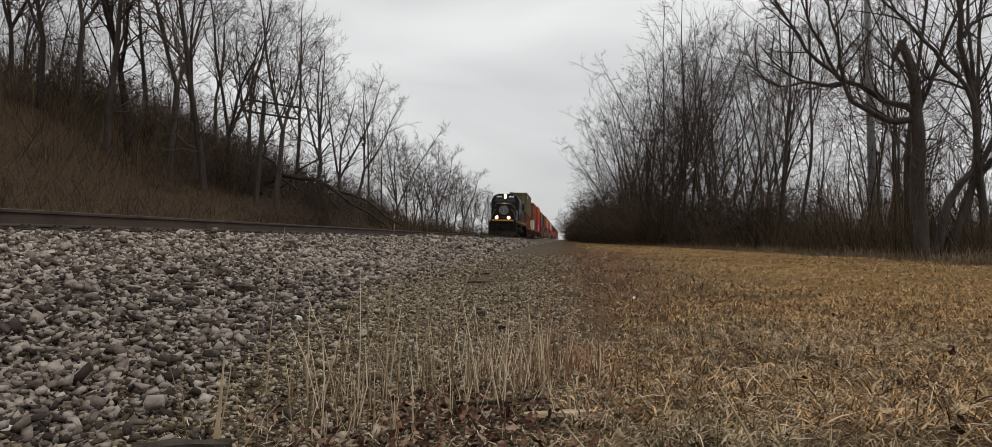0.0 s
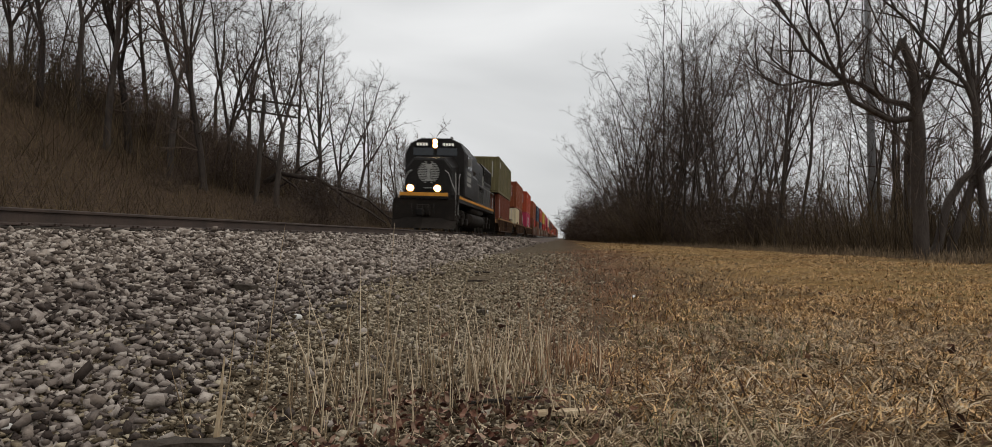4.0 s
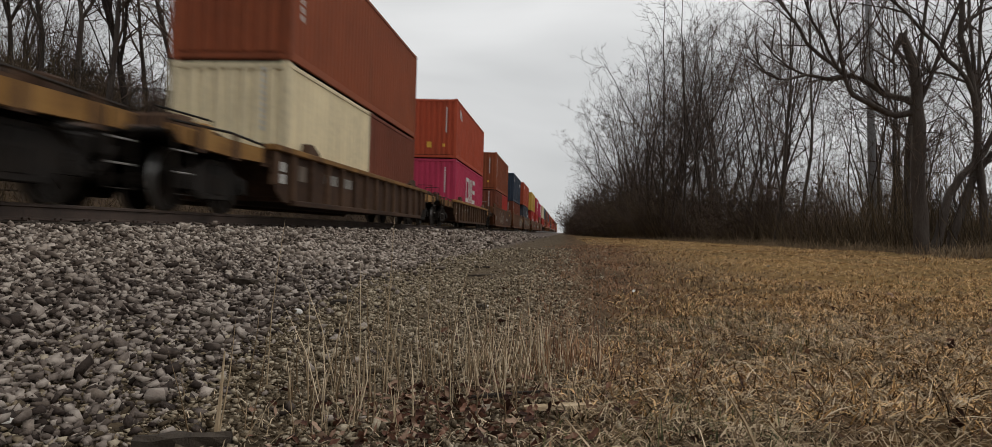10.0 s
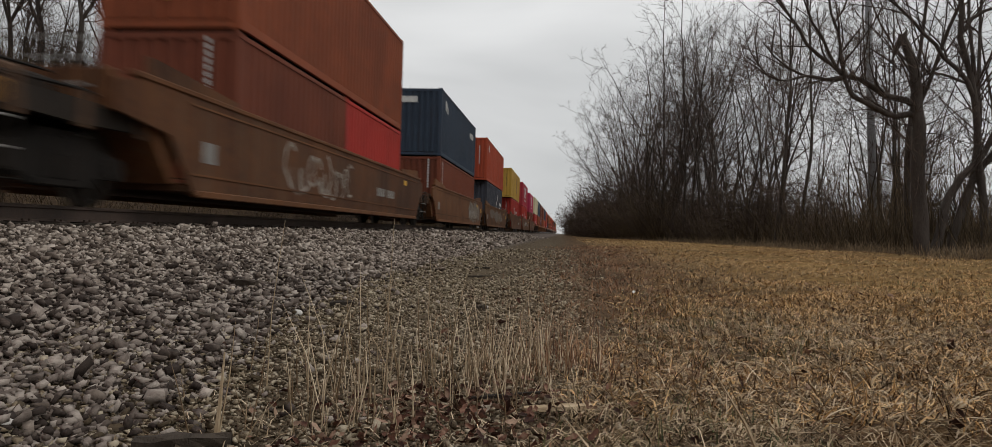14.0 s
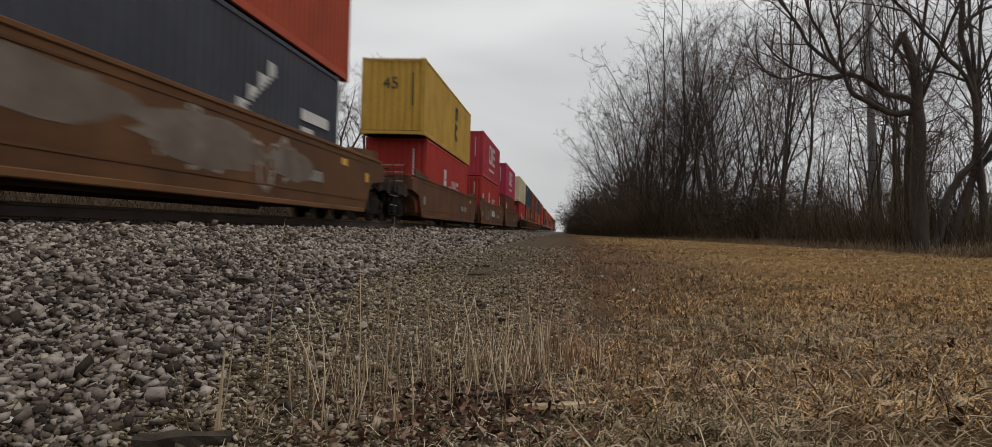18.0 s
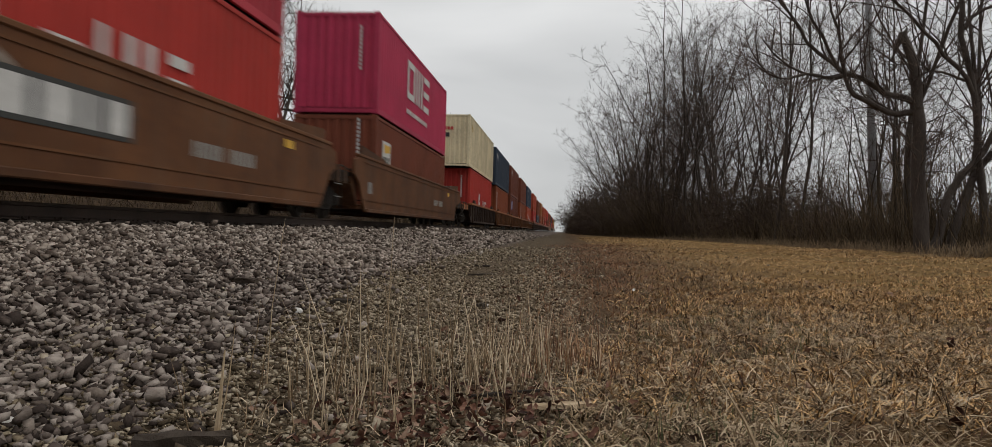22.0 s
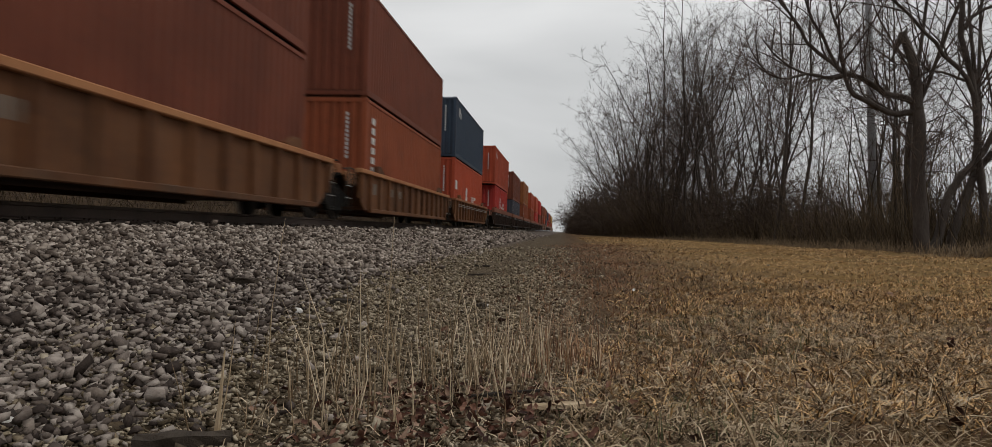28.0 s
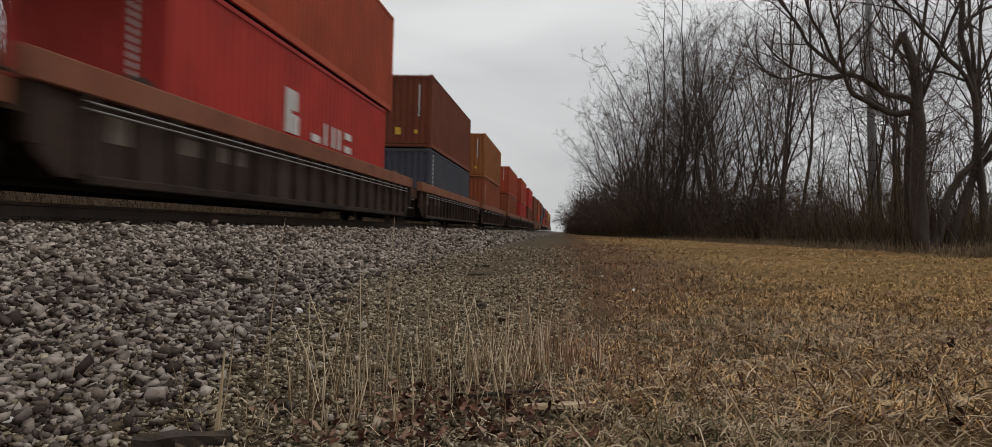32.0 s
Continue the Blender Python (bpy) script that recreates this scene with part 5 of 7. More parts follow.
long_unit(423.2, "dark", DRK, False, True)
box40(423.2, Z1, TALL, BROWN_ORANGE, "orange-brown container low in a ribbed car", ("code",))
box40(423.2, Z2 + TALL, TALL, AMBER, "amber-brown container stacked on a brown one", ("endcode", "endplate"))
FAR_LOADS = ((BROWN_ORANGE, ORANGE_RED), (SIGNAL_RED, ORANGE_RED), (RUST_BROWN, SIGNAL_RED), (RUST_BROWN, RUST_BROWN), (ORANGE_RED, BROWN_ORANGE),
             (SLATE, RUST_BROWN), (SIGNAL_RED, NAVY), (RUST_BROWN, ORANGE_RED), (BROWN_ORANGE, RUST_BROWN), (ORANGE_RED, OCHRE), (RUST_BROWN, RUST_BROWN))
for i, (low, top) in enumerate(FAR_LOADS):
    s = 445.0 + i * 20.2
    long_unit(s, "dark" if i % 5 < 3 else "smooth", DRK if i % 5 < 3 else SMO, False, True, turn=False)
    box40(s, Z1, TALL, low, "weathered container far back in the train", ("code",))
    box40(s, Z2 + TALL, TALL if i % 3 else LOW, top, "weathered container stacked far back in the train", ("endcode",))


# ---- bare trees ----
class Limbs:
    """Tapered pieces of wood and pointed twigs gathered as arrays."""

    def __init__(self):
        self.a, self.b, self.ra, self.rb = [], [], [], []
        self.sa, self.sb, self.sr = [], [], []

    def piece(self, a, b, ra, rb):
        self.a.append(tuple(a)), self.b.append(tuple(b)), self.ra.append(ra), self.rb.append(rb)

    def spike(self, a, b, r):
        self.sa.append(tuple(a)), self.sb.append(tuple(b)), self.sr.append(r)

    @staticmethod
    def rings(a, b, sides):
        d = b - a
        d /= np.linalg.norm(d, axis=1, keepdims=True) + 1e-9
        ref = np.where(np.abs(d[:, 2:3]) < 0.9, np.array([[0.0, 0, 1]]), np.array([[1.0, 0, 0]]))
        u = np.cross(d, ref)
        u /= np.linalg.norm(u, axis=1, keepdims=True) + 1e-9
        w = np.cross(d, u)
        ang = np.arange(sides) * 2 * np.pi / sides
        return u[:, None] * np.cos(ang)[None, :, None] + w[:, None] * np.sin(ang)[None, :, None]

    def mesh(self, name, material, sides=4):
        vs, fs, base = [], [], 0
        j = np.arange(sides)
        if self.a:
            a, b = np.array(self.a, float), np.array(self.b, float)
            ra, rb = np.array(self.ra)[:, None, None], np.array(self.rb)[:, None, None]
            ring = self.rings(a, b, sides)
            vs.append(np.concatenate([a[:, None] + ring * ra, b[:, None] + ring * rb], 1).reshape(-1, 3))
            q = np.concatenate([np.stack([j, (j + 1) % sides, sides + (j + 1) % sides], -1), np.stack([j, sides + (j + 1) % sides, sides + j], -1)])
            fs.append((np.arange(len(a))[:, None, None] * 2 * sides + q[None]).reshape(-1, 3))
            base = len(vs[0])
        if self.sa:
            a, b = np.array(self.sa, float), np.array(self.sb, float)
            ring = self.rings(a, b, 3)
            vs.append(np.concatenate([a[:, None] + ring * np.array(self.sr)[:, None, None], b[:, None]], 1).reshape(-1, 3))
            q = np.array([(0, 1, 3), (1, 2, 3), (2, 0, 3)])
            fs.append((np.arange(len(a))[:, None, None] * 4 + q[None]).reshape(-1, 3) + base)
        return raw_mesh(name, np.concatenate(vs), np.concatenate(fs), material, sides > 3)


def vec(*c):
    return Vector(c)


def bent(r, d, amount):
    return (d + Vector((r.gauss(0, amount), r.gauss(0, amount), r.gauss(0, amount)))).normalized()


def across(r, d, angle):
    """A direction that leaves d by the angle, to any side."""
    u = d.cross(Vector((0.21, 0.32, 0.92)) if abs(d.z) < 0.85 else Vector((1, 0.2, 0))).normalized()
    t = r.uniform(0, 2 * math.pi)
    out = u * math.cos(t) + d.cross(u) * math.sin(t)
    return d * math.cos(angle) + out * math.sin(angle)


def bough(wood, twigs, r, p, d, length, rad, level, thick, lift, bare=0.1, kids=(13, 7, 6)):
    """A bough that tapers, wanders and lifts, and bears smaller ones along it; the last ones are pointed twigs."""
    n = (8, 5, 3)[level]
    step = length / n
    to = wood if level < 1 or (level == 1 and not kids[0]) else twigs
    for i in range(n):
        q = p + d * step
        r0, r1 = rad * (1 - 0.80 * i / n), rad * (1 - 0.80 * (i + 1) / n)
        to.piece(p, q, max(r0, thick), max(r1, thick * 0.7))
        want = kids[level] / n
        for _ in range(int(want) + (r.random() < want - int(want))):
            f = r.random()
            pos = (i + f) / n
            if pos < bare:
                continue
            nd = across(r, d, radians(r.uniform(26, 58) if level == 0 else r.uniform(30, 72)))
            here = p.lerp(q, f)
            if level == 0:
                bough(wood, twigs, r, here, nd, length * (0.54 - 0.30 * pos) * r.uniform(0.6, 1.2), max(rad * (1 - 0.75 * pos) * r.uniform(0.36, 0.62), thick * 1.6), 1, thick, lift, 0.12, kids)
            elif level == 1:
                bough(wood, twigs, r, here, nd, length * r.uniform(0.25, 0.55) * (1.1 - 0.5 * pos), max(rad * 0.45, thick * 1.1), 2, thick, lift, 0.05, kids)
            else:
                tip = here + nd * length * r.uniform(0.4, 0.95)
                tip.z += 0.05
                twigs.spike(here, tip, thick * 0.95)
        p, d = q, bent(r, d + Vector((0, 0, lift * (0.5 + level * 0.5))), (0.065, 0.15, 0.21)[level])
    for _ in range(2):
        twigs.spike(p, p + bent(r, d, 0.35) * length * 0.16, thick * 0.8)


def make_tree(seed, height, rad, fork, leaders, label, thick=0.008, lift=0.08, open_angle=17, kids=(13, 7, 6), low=0):
    """A bare tree > trunk, crown, at the origin: a stem that parts at the height fork into leaders full of boughs; low: boughs under the fork."""
    r = random.Random(seed)
    t = tagged(new("tree"), label, "tree", "bare trees along the line")
    wood, twigs = Limbs(), Limbs()
    p, d = Vector((0, 0, -0.25)), bent(r, Vector((0, 0, 1)), 0.035)
    wood.piece(p, p + d * 0.7, rad * 1.5, rad * 1.04)
    p = p + d * 0.7
    n = 5
    for i in range(n):
        q = p + d * fork / n
        wood.piece(p, q, rad * (1.04 - 0.22 * i / n), rad * (1.04 - 0.22 * (i + 1) / n))
        if i > 1:
            for _ in range(low):
                bough(wood, twigs, r, p.lerp(q, r.random()), across(r, d, radians(r.uniform(45, 85))), height * r.uniform(0.10, 0.24), rad * 0.22, 1, thick, lift, 0.1, kids)
        p, d = q, bent(r, d + Vector((0, 0, 0.05)), 0.03)
    for k in range(leaders):
        nd = d if leaders == 1 else across(r, d, radians(open_angle * r.uniform(0.5, 1.4)))
        bough(wood, twigs, r, p, nd, (height - fork) * (1 if k == 0 else r.uniform(0.75, 1.0)), rad * (0.82 if leaders == 1 else r.uniform(0.52, 0.72)), 0, thick, lift, 0.06, kids)
    part("trunk", wood.mesh("trunk", BARK, 5), None, t)
    part("crown", twigs.mesh("crown", TWIG, 3), None, t)
    return t


TALL_LABEL = "tall slender leafless tree at the wood's edge"
VASE_LABEL = "spreading leafless tree on the brushy bank"
slim = [make_tree(11 + i, h, rad, fk, ld, TALL_LABEL, 0.0068, 0.05, 14, (14, 6, 4), 3) for i, (h, rad, fk, ld) in enumerate((
    (16.0, 0.13, 3.5, 2), (13.5, 0.10, 2.4, 1), (18.0, 0.14, 4.0, 2), (11.0, 0.07, 1.6, 2), (14.5, 0.11, 2.5, 3)))]
vase = [make_tree(31 + i, h, rad, fk, ld, VASE_LABEL, 0.0130, 0.055, 20, (15, 6, 4), 2) for i, (h, rad, fk, ld) in enumerate((
    (17.5, 0.23, 4.6, 3), (16.5, 0.21, 5.4, 2), (18.5, 0.22, 4.0, 1), (15.5, 0.19, 3.4, 3)))]
slim_far = [make_tree(61 + i, h, rad, fk, ld, TALL_LABEL, 0.012, 0.045, 17, (12, 5, 4), 3) for i, (h, rad, fk, ld) in enumerate((
    (18.5, 0.15, 3.4, 2), (16.0, 0.13, 2.6, 3), (20.5, 0.16, 4.0, 2)))]
stool = [make_tree(81 + i, h, 0.15, 0.9, 4, "many-stemmed leafless tree leaning out over the lawn", 0.0110, 0.05, 13, (13, 5, 4), 2) for i, h in enumerate((17.5, 16.0))]
vase_far = [make_tree(71 + i, h, rad, fk, ld, VASE_LABEL, 0.024, 0.05, 20, (14, 6, 4), 2) for i, (h, rad, fk, ld) in enumerate(((15.5, 0.22, 2.8, 2), (17.0, 0.24, 3.2, 3), (14.5, 0.20, 2.4, 2)))]
used = set()


def plant(kinds, i, x, y, scale=1.0, label=""):
    ob = kinds[i % len(kinds)]
    z = float(ground_z(x, y))
    turn = pose(x, y, z - 0.05, RNG.normal(0, 2.6), RNG.normal(0, 2.6), RNG.uniform(0, 360))
    if ob in used:
        ob = copy_thing(ob, turn)
    else:
        used.add(ob)
        ob.matrix_basis = turn
    ob.scale = (scale, scale, scale)
    if label:
        tagged(ob, label)
    return ob


def wood_edge(y):
    return float(np.interp(y, [10, 20, 40, 75, 120, 200, 400], [9.6, 9.6, 9.0, 7.0, 5.2, 3.4, 0.8]))


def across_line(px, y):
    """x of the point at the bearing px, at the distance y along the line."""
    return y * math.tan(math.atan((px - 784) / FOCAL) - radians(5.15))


# the wood beside the lawn
for k, y in enumerate(np.concatenate([np.linspace(25, 60, 22), np.linspace(60, 120, 26), np.linspace(122, 330, 16)])):
    y = float(y + RNG.uniform(-0.8, 0.8))
    x = wood_edge(y) + abs(RNG.normal(0, 3.4)) + 0.5
    if y < 52:
        plant(slim, int(RNG.integers(0, 5)), x, y, float(RNG.uniform(0.75, 1.08)))
    else:
        plant(slim_far, int(RNG.integers(0, 3)), x + 0.5, y, float(RNG.uniform(0.78, 1.08) * np.interp(y, [50, 75, 130, 330], [0.85, 1.0, 0.72, 0.55])))
for y in np.linspace(30, 95, 18):
    plant(slim_far if y > 45 else slim, int(RNG.integers(0, 3)), wood_edge(y) + RNG.uniform(5, 24), float(y), float(RNG.uniform(0.55, 0.85)))

for i, (x, y) in enumerate(((8.4, 60.0), (7.6, 72.0))):
    plant(stool, i, x, y, (0.98, 1.05)[i])

for i, (x, y, size) in enumerate(((6.9, 72.0, 0.98), (8.0, 64.0, 0.95), (6.5, 80.0, 1.02), (6.2, 90.0, 0.95), (8.8, 57.0, 0.9))):
    plant(slim_far, i + 1, x, y, size)

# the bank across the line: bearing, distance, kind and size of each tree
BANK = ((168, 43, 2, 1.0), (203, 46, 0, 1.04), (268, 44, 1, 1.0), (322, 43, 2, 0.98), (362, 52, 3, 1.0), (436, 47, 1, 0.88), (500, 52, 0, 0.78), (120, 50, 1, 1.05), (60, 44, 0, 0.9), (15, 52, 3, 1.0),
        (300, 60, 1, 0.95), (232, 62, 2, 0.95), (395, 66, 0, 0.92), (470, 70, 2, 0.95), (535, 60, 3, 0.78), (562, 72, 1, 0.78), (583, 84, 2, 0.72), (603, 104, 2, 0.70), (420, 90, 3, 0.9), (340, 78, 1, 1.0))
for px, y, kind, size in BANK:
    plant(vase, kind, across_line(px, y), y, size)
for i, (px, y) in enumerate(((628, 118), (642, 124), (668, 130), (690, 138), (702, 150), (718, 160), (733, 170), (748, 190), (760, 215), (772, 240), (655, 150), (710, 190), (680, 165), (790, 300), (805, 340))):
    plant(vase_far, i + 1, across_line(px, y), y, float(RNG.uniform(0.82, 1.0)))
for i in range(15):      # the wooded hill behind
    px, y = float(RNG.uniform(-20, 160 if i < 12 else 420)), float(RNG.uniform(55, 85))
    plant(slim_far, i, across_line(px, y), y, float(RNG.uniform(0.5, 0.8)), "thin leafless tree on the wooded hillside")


def limb_path(wood, r, points, r0, r1, wobble=0.05):
    """A crooked limb through the points, tapering from r0 to r1; gives back its joints."""
    pts = [Vector(p) for p in points]
    out = [pts[0]]
    for a, b in zip(pts, pts[1:]):
        w = (b - a).length * wobble
        out += [a.lerp(b, 0.5) + Vector((r.gauss(0, w), r.gauss(0, w), r.gauss(0, w))), b]
    n = len(out) - 1
    for i in range(n):
        ra, rb = r0 + (r1 - r0) * i / n, r0 + (r1 - r0) * (i + 1) / n
        d = (out[i + 1] - out[i]).normalized()
        wood.piece(out[i] - d * ra * 0.3, out[i + 1] + d * rb * 0.3, ra, rb)
    return out


def clothe(wood, twigs, r, joints, count, l0, l1, rad, thick, up=0.35):
    """Boughs along a limb."""
    for i in range(1, len(joints) - 1):
        d = joints[i + 1] - joints[i]
        for _ in range(count):
            bough(wood, twigs, r, joints[i] + d * r.random(), bent(r, d.normalized() + Vector((0, 0, up)), 0.6), r.uniform(l0, l1), rad, 1, thick, 0.05, 0.08, (0, 8, 5))


def storm_tree():
    """The broken old tree at the lawn's edge: snapped top, two heavy limbs reaching out over the grass."""
    r = random.Random(77)
    t = tagged(new("tree"), "old broken leafless tree with heavy drooping limbs", "tree", "bare trees along the line")
    wood, twigs = Limbs(), Limbs()
    limb_path(wood, r, [(9.02, 20, -0.2), (8.97, 20, 0.4), (8.93, 20.05, 1.6), (8.94, 20, 2.8), (8.88, 20, 3.8), (8.84, 20, 4.6), (8.72, 20, 5.1), (8.55, 20, 5.55)], 0.215, 0.10, 0.015)
    limb_path(wood, r, [(8.55, 20, 5.55), (8.42, 20, 5.3), (8.30, 20, 4.95)], 0.11, 0.02)
    limb_path(wood, r, [(8.55, 20, 5.5), (8.66, 20, 5.72)], 0.08, 0.02)
    arms = (([(8.86, 20, 3.78), (8.35, 20, 4.0), (7.8, 19.9, 4.25), (7.05, 19.8, 4.55), (6.4, 19.7, 5.05), (5.9, 19.6, 5.7), (5.3, 19.4, 6.5), (4.9, 19.3, 7.4)], 0.092, 0.016),
            ([(8.86, 20, 3.58), (8.4, 20, 3.52), (7.9, 19.8, 3.66), (7.2, 19.6, 3.98), (7.0, 19.6, 4.4), (6.85, 19.5, 4.95), (6.8, 19.5, 5.6), (6.55, 19.4, 6.5), (6.6, 19.4, 7.6)], 0.085, 0.018),
            ([(7.05, 19.8, 4.5), (6.5, 19.6, 4.42), (6.0, 19.5, 4.50), (5.5, 19.4, 4.75), (4.9, 19.2, 5.3)], 0.06, 0.016),
            ([(6.9, 19.7, 4.6), (6.45, 19.6, 5.5), (6.1, 19.6, 6.2), (5.9, 19.6, 7.4), (5.95, 19.6, 8.6)], 0.045, 0.014),
            ([(6.0, 19.5, 4.5), (5.5, 19.3, 4.35), (5.0, 19.2, 4.5), (4.5, 19.1, 4.9)], 0.035, 0.012))
    for pts, r0, r1 in arms:
        clothe(wood, twigs, r, limb_path(wood, r, pts, r0, r1), 1, 0.9, 2.0, 0.026, 0.0045)
    for _ in range(22):
        z = r.uniform(1.6, 5.2)
        bough(wood, twigs, r, Vector((8.9, 20, z)), bent(r, Vector((r.uniform(-1, 1), r.uniform(-1, 1), 0.3)), 0.2), r.uniform(0.8, 1.9), 0.02, 1, 0.0045, 0.04, 0.1, (0, 8, 5))
    part("trunk", wood.mesh("trunk", BARK, 8), None, t)
    part("crown", twigs.mesh("crown", TWIG, 3), None, t)
    return t


def leaning_tree():
    """A forked tree beside it whose long limb reaches back over the broken one."""
    r = random.Random(78)
    t = tagged(new("tree"), "dark forked leafless tree with a long arching limb", "tree", "bare trees along the line")
    wood, twigs = Limbs(), Limbs()
    arms = (([(10.75, 20.5, -0.2), (10.72, 20.5, 1.5), (10.6, 20.5, 3.2), (10.45, 20.5, 4.6), (10.25, 20.5, 6.4), (10.2, 20.5, 8.5), (10.4, 20.5, 11)], 0.115, 0.045),
            ([(10.5, 20.5, 4.1), (10.1, 20.4, 4.75), (9.5, 20.3, 5.4), (8.9, 20.2, 6.0), (8.2, 20.1, 6.6), (7.4, 20, 7.5)], 0.065, 0.02),
            ([(10.3, 20.5, 5.8), (10.8, 20.5, 6.3), (11.6, 20.5, 6.5)], 0.06, 0.02),
            ([(9.2, 20, -0.1), (9.6, 20.2, 1.0), (10.1, 20.3, 2.0), (10.7, 20.4, 2.6), (11.3, 20.5, 3.6)], 0.13, 0.06),
            ([(9.9, 20.6, -0.1), (10.2, 20.6, 1.0), (10.5, 20.6, 1.9), (11.0, 20.6, 2.6)], 0.14, 0.07),
            ([(10.45, 20.5, 4.4), (9.9, 20.3, 4.55), (9.3, 20.2, 4.65), (8.9, 20.1, 4.85), (8.2, 20, 4.8)], 0.04, 0.012))
    for pts, r0, r1 in arms:
        clothe(wood, twigs, r, limb_path(wood, r, pts, r0, r1), 1, 0.9, 2.2, 0.024, 0.0045)
    part("trunk", wood.mesh("trunk", BARK, 8), None, t)
    part("crown", twigs.mesh("crown", TWIG, 3), None, t)
    return t


storm_tree()
leaning_tree()


def fallen_tree():
    r = random.Random(79)
    t = tagged(new("fallen_tree"), "dark uprooted tree lying down the brushy bank", "fallen tree")
    wood, twigs = Limbs(), Limbs()
    for j, pts in enumerate(([(-21.5, 53, 4.6), (-20.2, 52.5, 5.2), (-17.4, 52, 4.75), (-14.7, 51.5, 3.0), (-12.2, 51, 1.6)],
                             [(-17.4, 52, 4.7), (-15.6, 51.5, 2.6), (-14.2, 51, 1.2)], [(-16.4, 52, 4.1), (-13.5, 51.4, 3.2), (-11.0, 51, 1.5)],
                             [(-23.5, 53, 3.6), (-21, 53, 3.9), (-18.8, 52.6, 5.6), (-16.6, 52.5, 7.4)], [(-21.5, 52, 6.6), (-20.0, 52, 4.9), (-18.4, 52, 3.4)])):
        clothe(wood, twigs, r, limb_path(wood, r, pts, (0.24, 0.12, 0.11, 0.10, 0.10)[j], 0.05), 2, 1.2, 2.4, 0.03, 0.010, 0.0)
    part("trunk", wood.mesh("trunk", BARK, 7), None, t)
    part("crown", twigs.mesh("crown", TWIG, 3), None, t)


fallen_tree()


# ---- poles ----
def telegraph_pole():
    t = tagged(new("telegraph_pole"), "old leaning wooden telegraph pole with two crossarms", "telegraph pole")
    t.matrix_basis = pose(-18.47, 44, 2.55, 0, 4.4, 0)
    part("shaft", Form().tube([(0, 0, -0.3), (0, 0, 3), (0, 0, 6.7)], [0.16, 0.14, 0.11], 10), POLE_WOOD, t)
    for z in (6.25, 5.55):
        part("crossarm", Form().box(-1.72, 1.72, -0.17, -0.09, z - 0.06, z + 0.06, 0.01), POLE_WOOD, t, at=pose(0, 0, 0, 0, 5.0, 0))
        for i in range(6):
            x = -1.55 + i * 0.62
            part("insulator_pin", Form().tube([(x, -0.13, z + 0.05), (x, -0.13, z + 0.14), (x, -0.13, z + 0.22)], [0.018, 0.04, 0.03], 6), GREASE, t, at=pose(0, 0, 0, 0, 5.0, 0))
    part("brace", Form().tube([(-0.6, -0.12, 6.2), (0, -0.1, 5.7)], 0.02, 5), GREASE, t)
    part("brace", Form().tube([(0.6, -0.12, 6.15), (0, -0.1, 5.7)], 0.02, 5), GREASE, t)


def steel_pole():
    t = tagged(new("utility_pole"), "tall grey galvanised steel pole behind bare trees", "utility pole")
    t.matrix_basis = pose(13.1, 33.5, -0.1, 0, -0.9, 0)
    part("shaft", Form().tube([(0, 0, 0), (0, 0, 8), (0, 0, 20)], [0.18, 0.15, 0.10], 14), GALVANISED, t, smooth=True)
    part("base_flange", Form().tube([(0, 0, 0), (0, 0, 0.08)], 0.28, 14), GALVANISED, t)
    part("crossarm", Form().box(-1.4, 1.4, -0.08, 0.08, 18.6, 18.8, 0.01), GALVANISED, t)


telegraph_pole()
steel_pole()


# ---- brush ----
def tuft_cloud(name, xs, ys, heights, lean, material, thick, label, category, base=None, split=2):
    """Many thin rising shoots, each a bent three-sided spike."""
    n = len(xs)
    z = ground_z(xs, ys) if base is None else base
    a = np.stack([xs, ys, z - 0.03], -1)
    d = np.stack([RNG.normal(0, lean, n), RNG.normal(0, lean, n), np.ones(n)], -1)
    d /= np.linalg.norm(d, axis=1, keepdims=True)
    mid = a + d * heights[:, None] * 0.55
    d2 = d + RNG.normal(0, lean * 0.8, (n, 3))
    d2 /= np.linalg.norm(d2, axis=1, keepdims=True)
    tip = mid + d2 * heights[:, None] * 0.5
    ang = RNG.uniform(0, 6.28, n)
    vs = []
    for c, w in ((a, 1.0), (mid, 0.7)):
        for k in range(3):
            o = np.stack([np.cos(ang + k * 2.094), np.sin(ang + k * 2.094), np.zeros(n)], -1)
            vs.append(c + o * (thick * w)[:, None])
    vs.append(tip)
    v = np.stack(vs, 1).reshape(-1, 3)
    tri = []
    for k in range(3):
        k2 = (k + 1) % 3
        tri += [(k, k2, 3 + k2), (k, 3 + k2, 3 + k), (3 + k, 3 + k2, 6)]
    f = (np.arange(n)[:, None, None] * 7 + np.array(tri)[None]).reshape(-1, 3)
    return tagged(new(name, raw_mesh(name, v, f, material)), label, category, kind="stuff")


def scatter(n, x0, x1, y0, y1, power=1.0):
    y = y0 + (y1 - y0) * RNG.uniform(0, 1, n) ** power
    return RNG.uniform(x0, x1, n), y


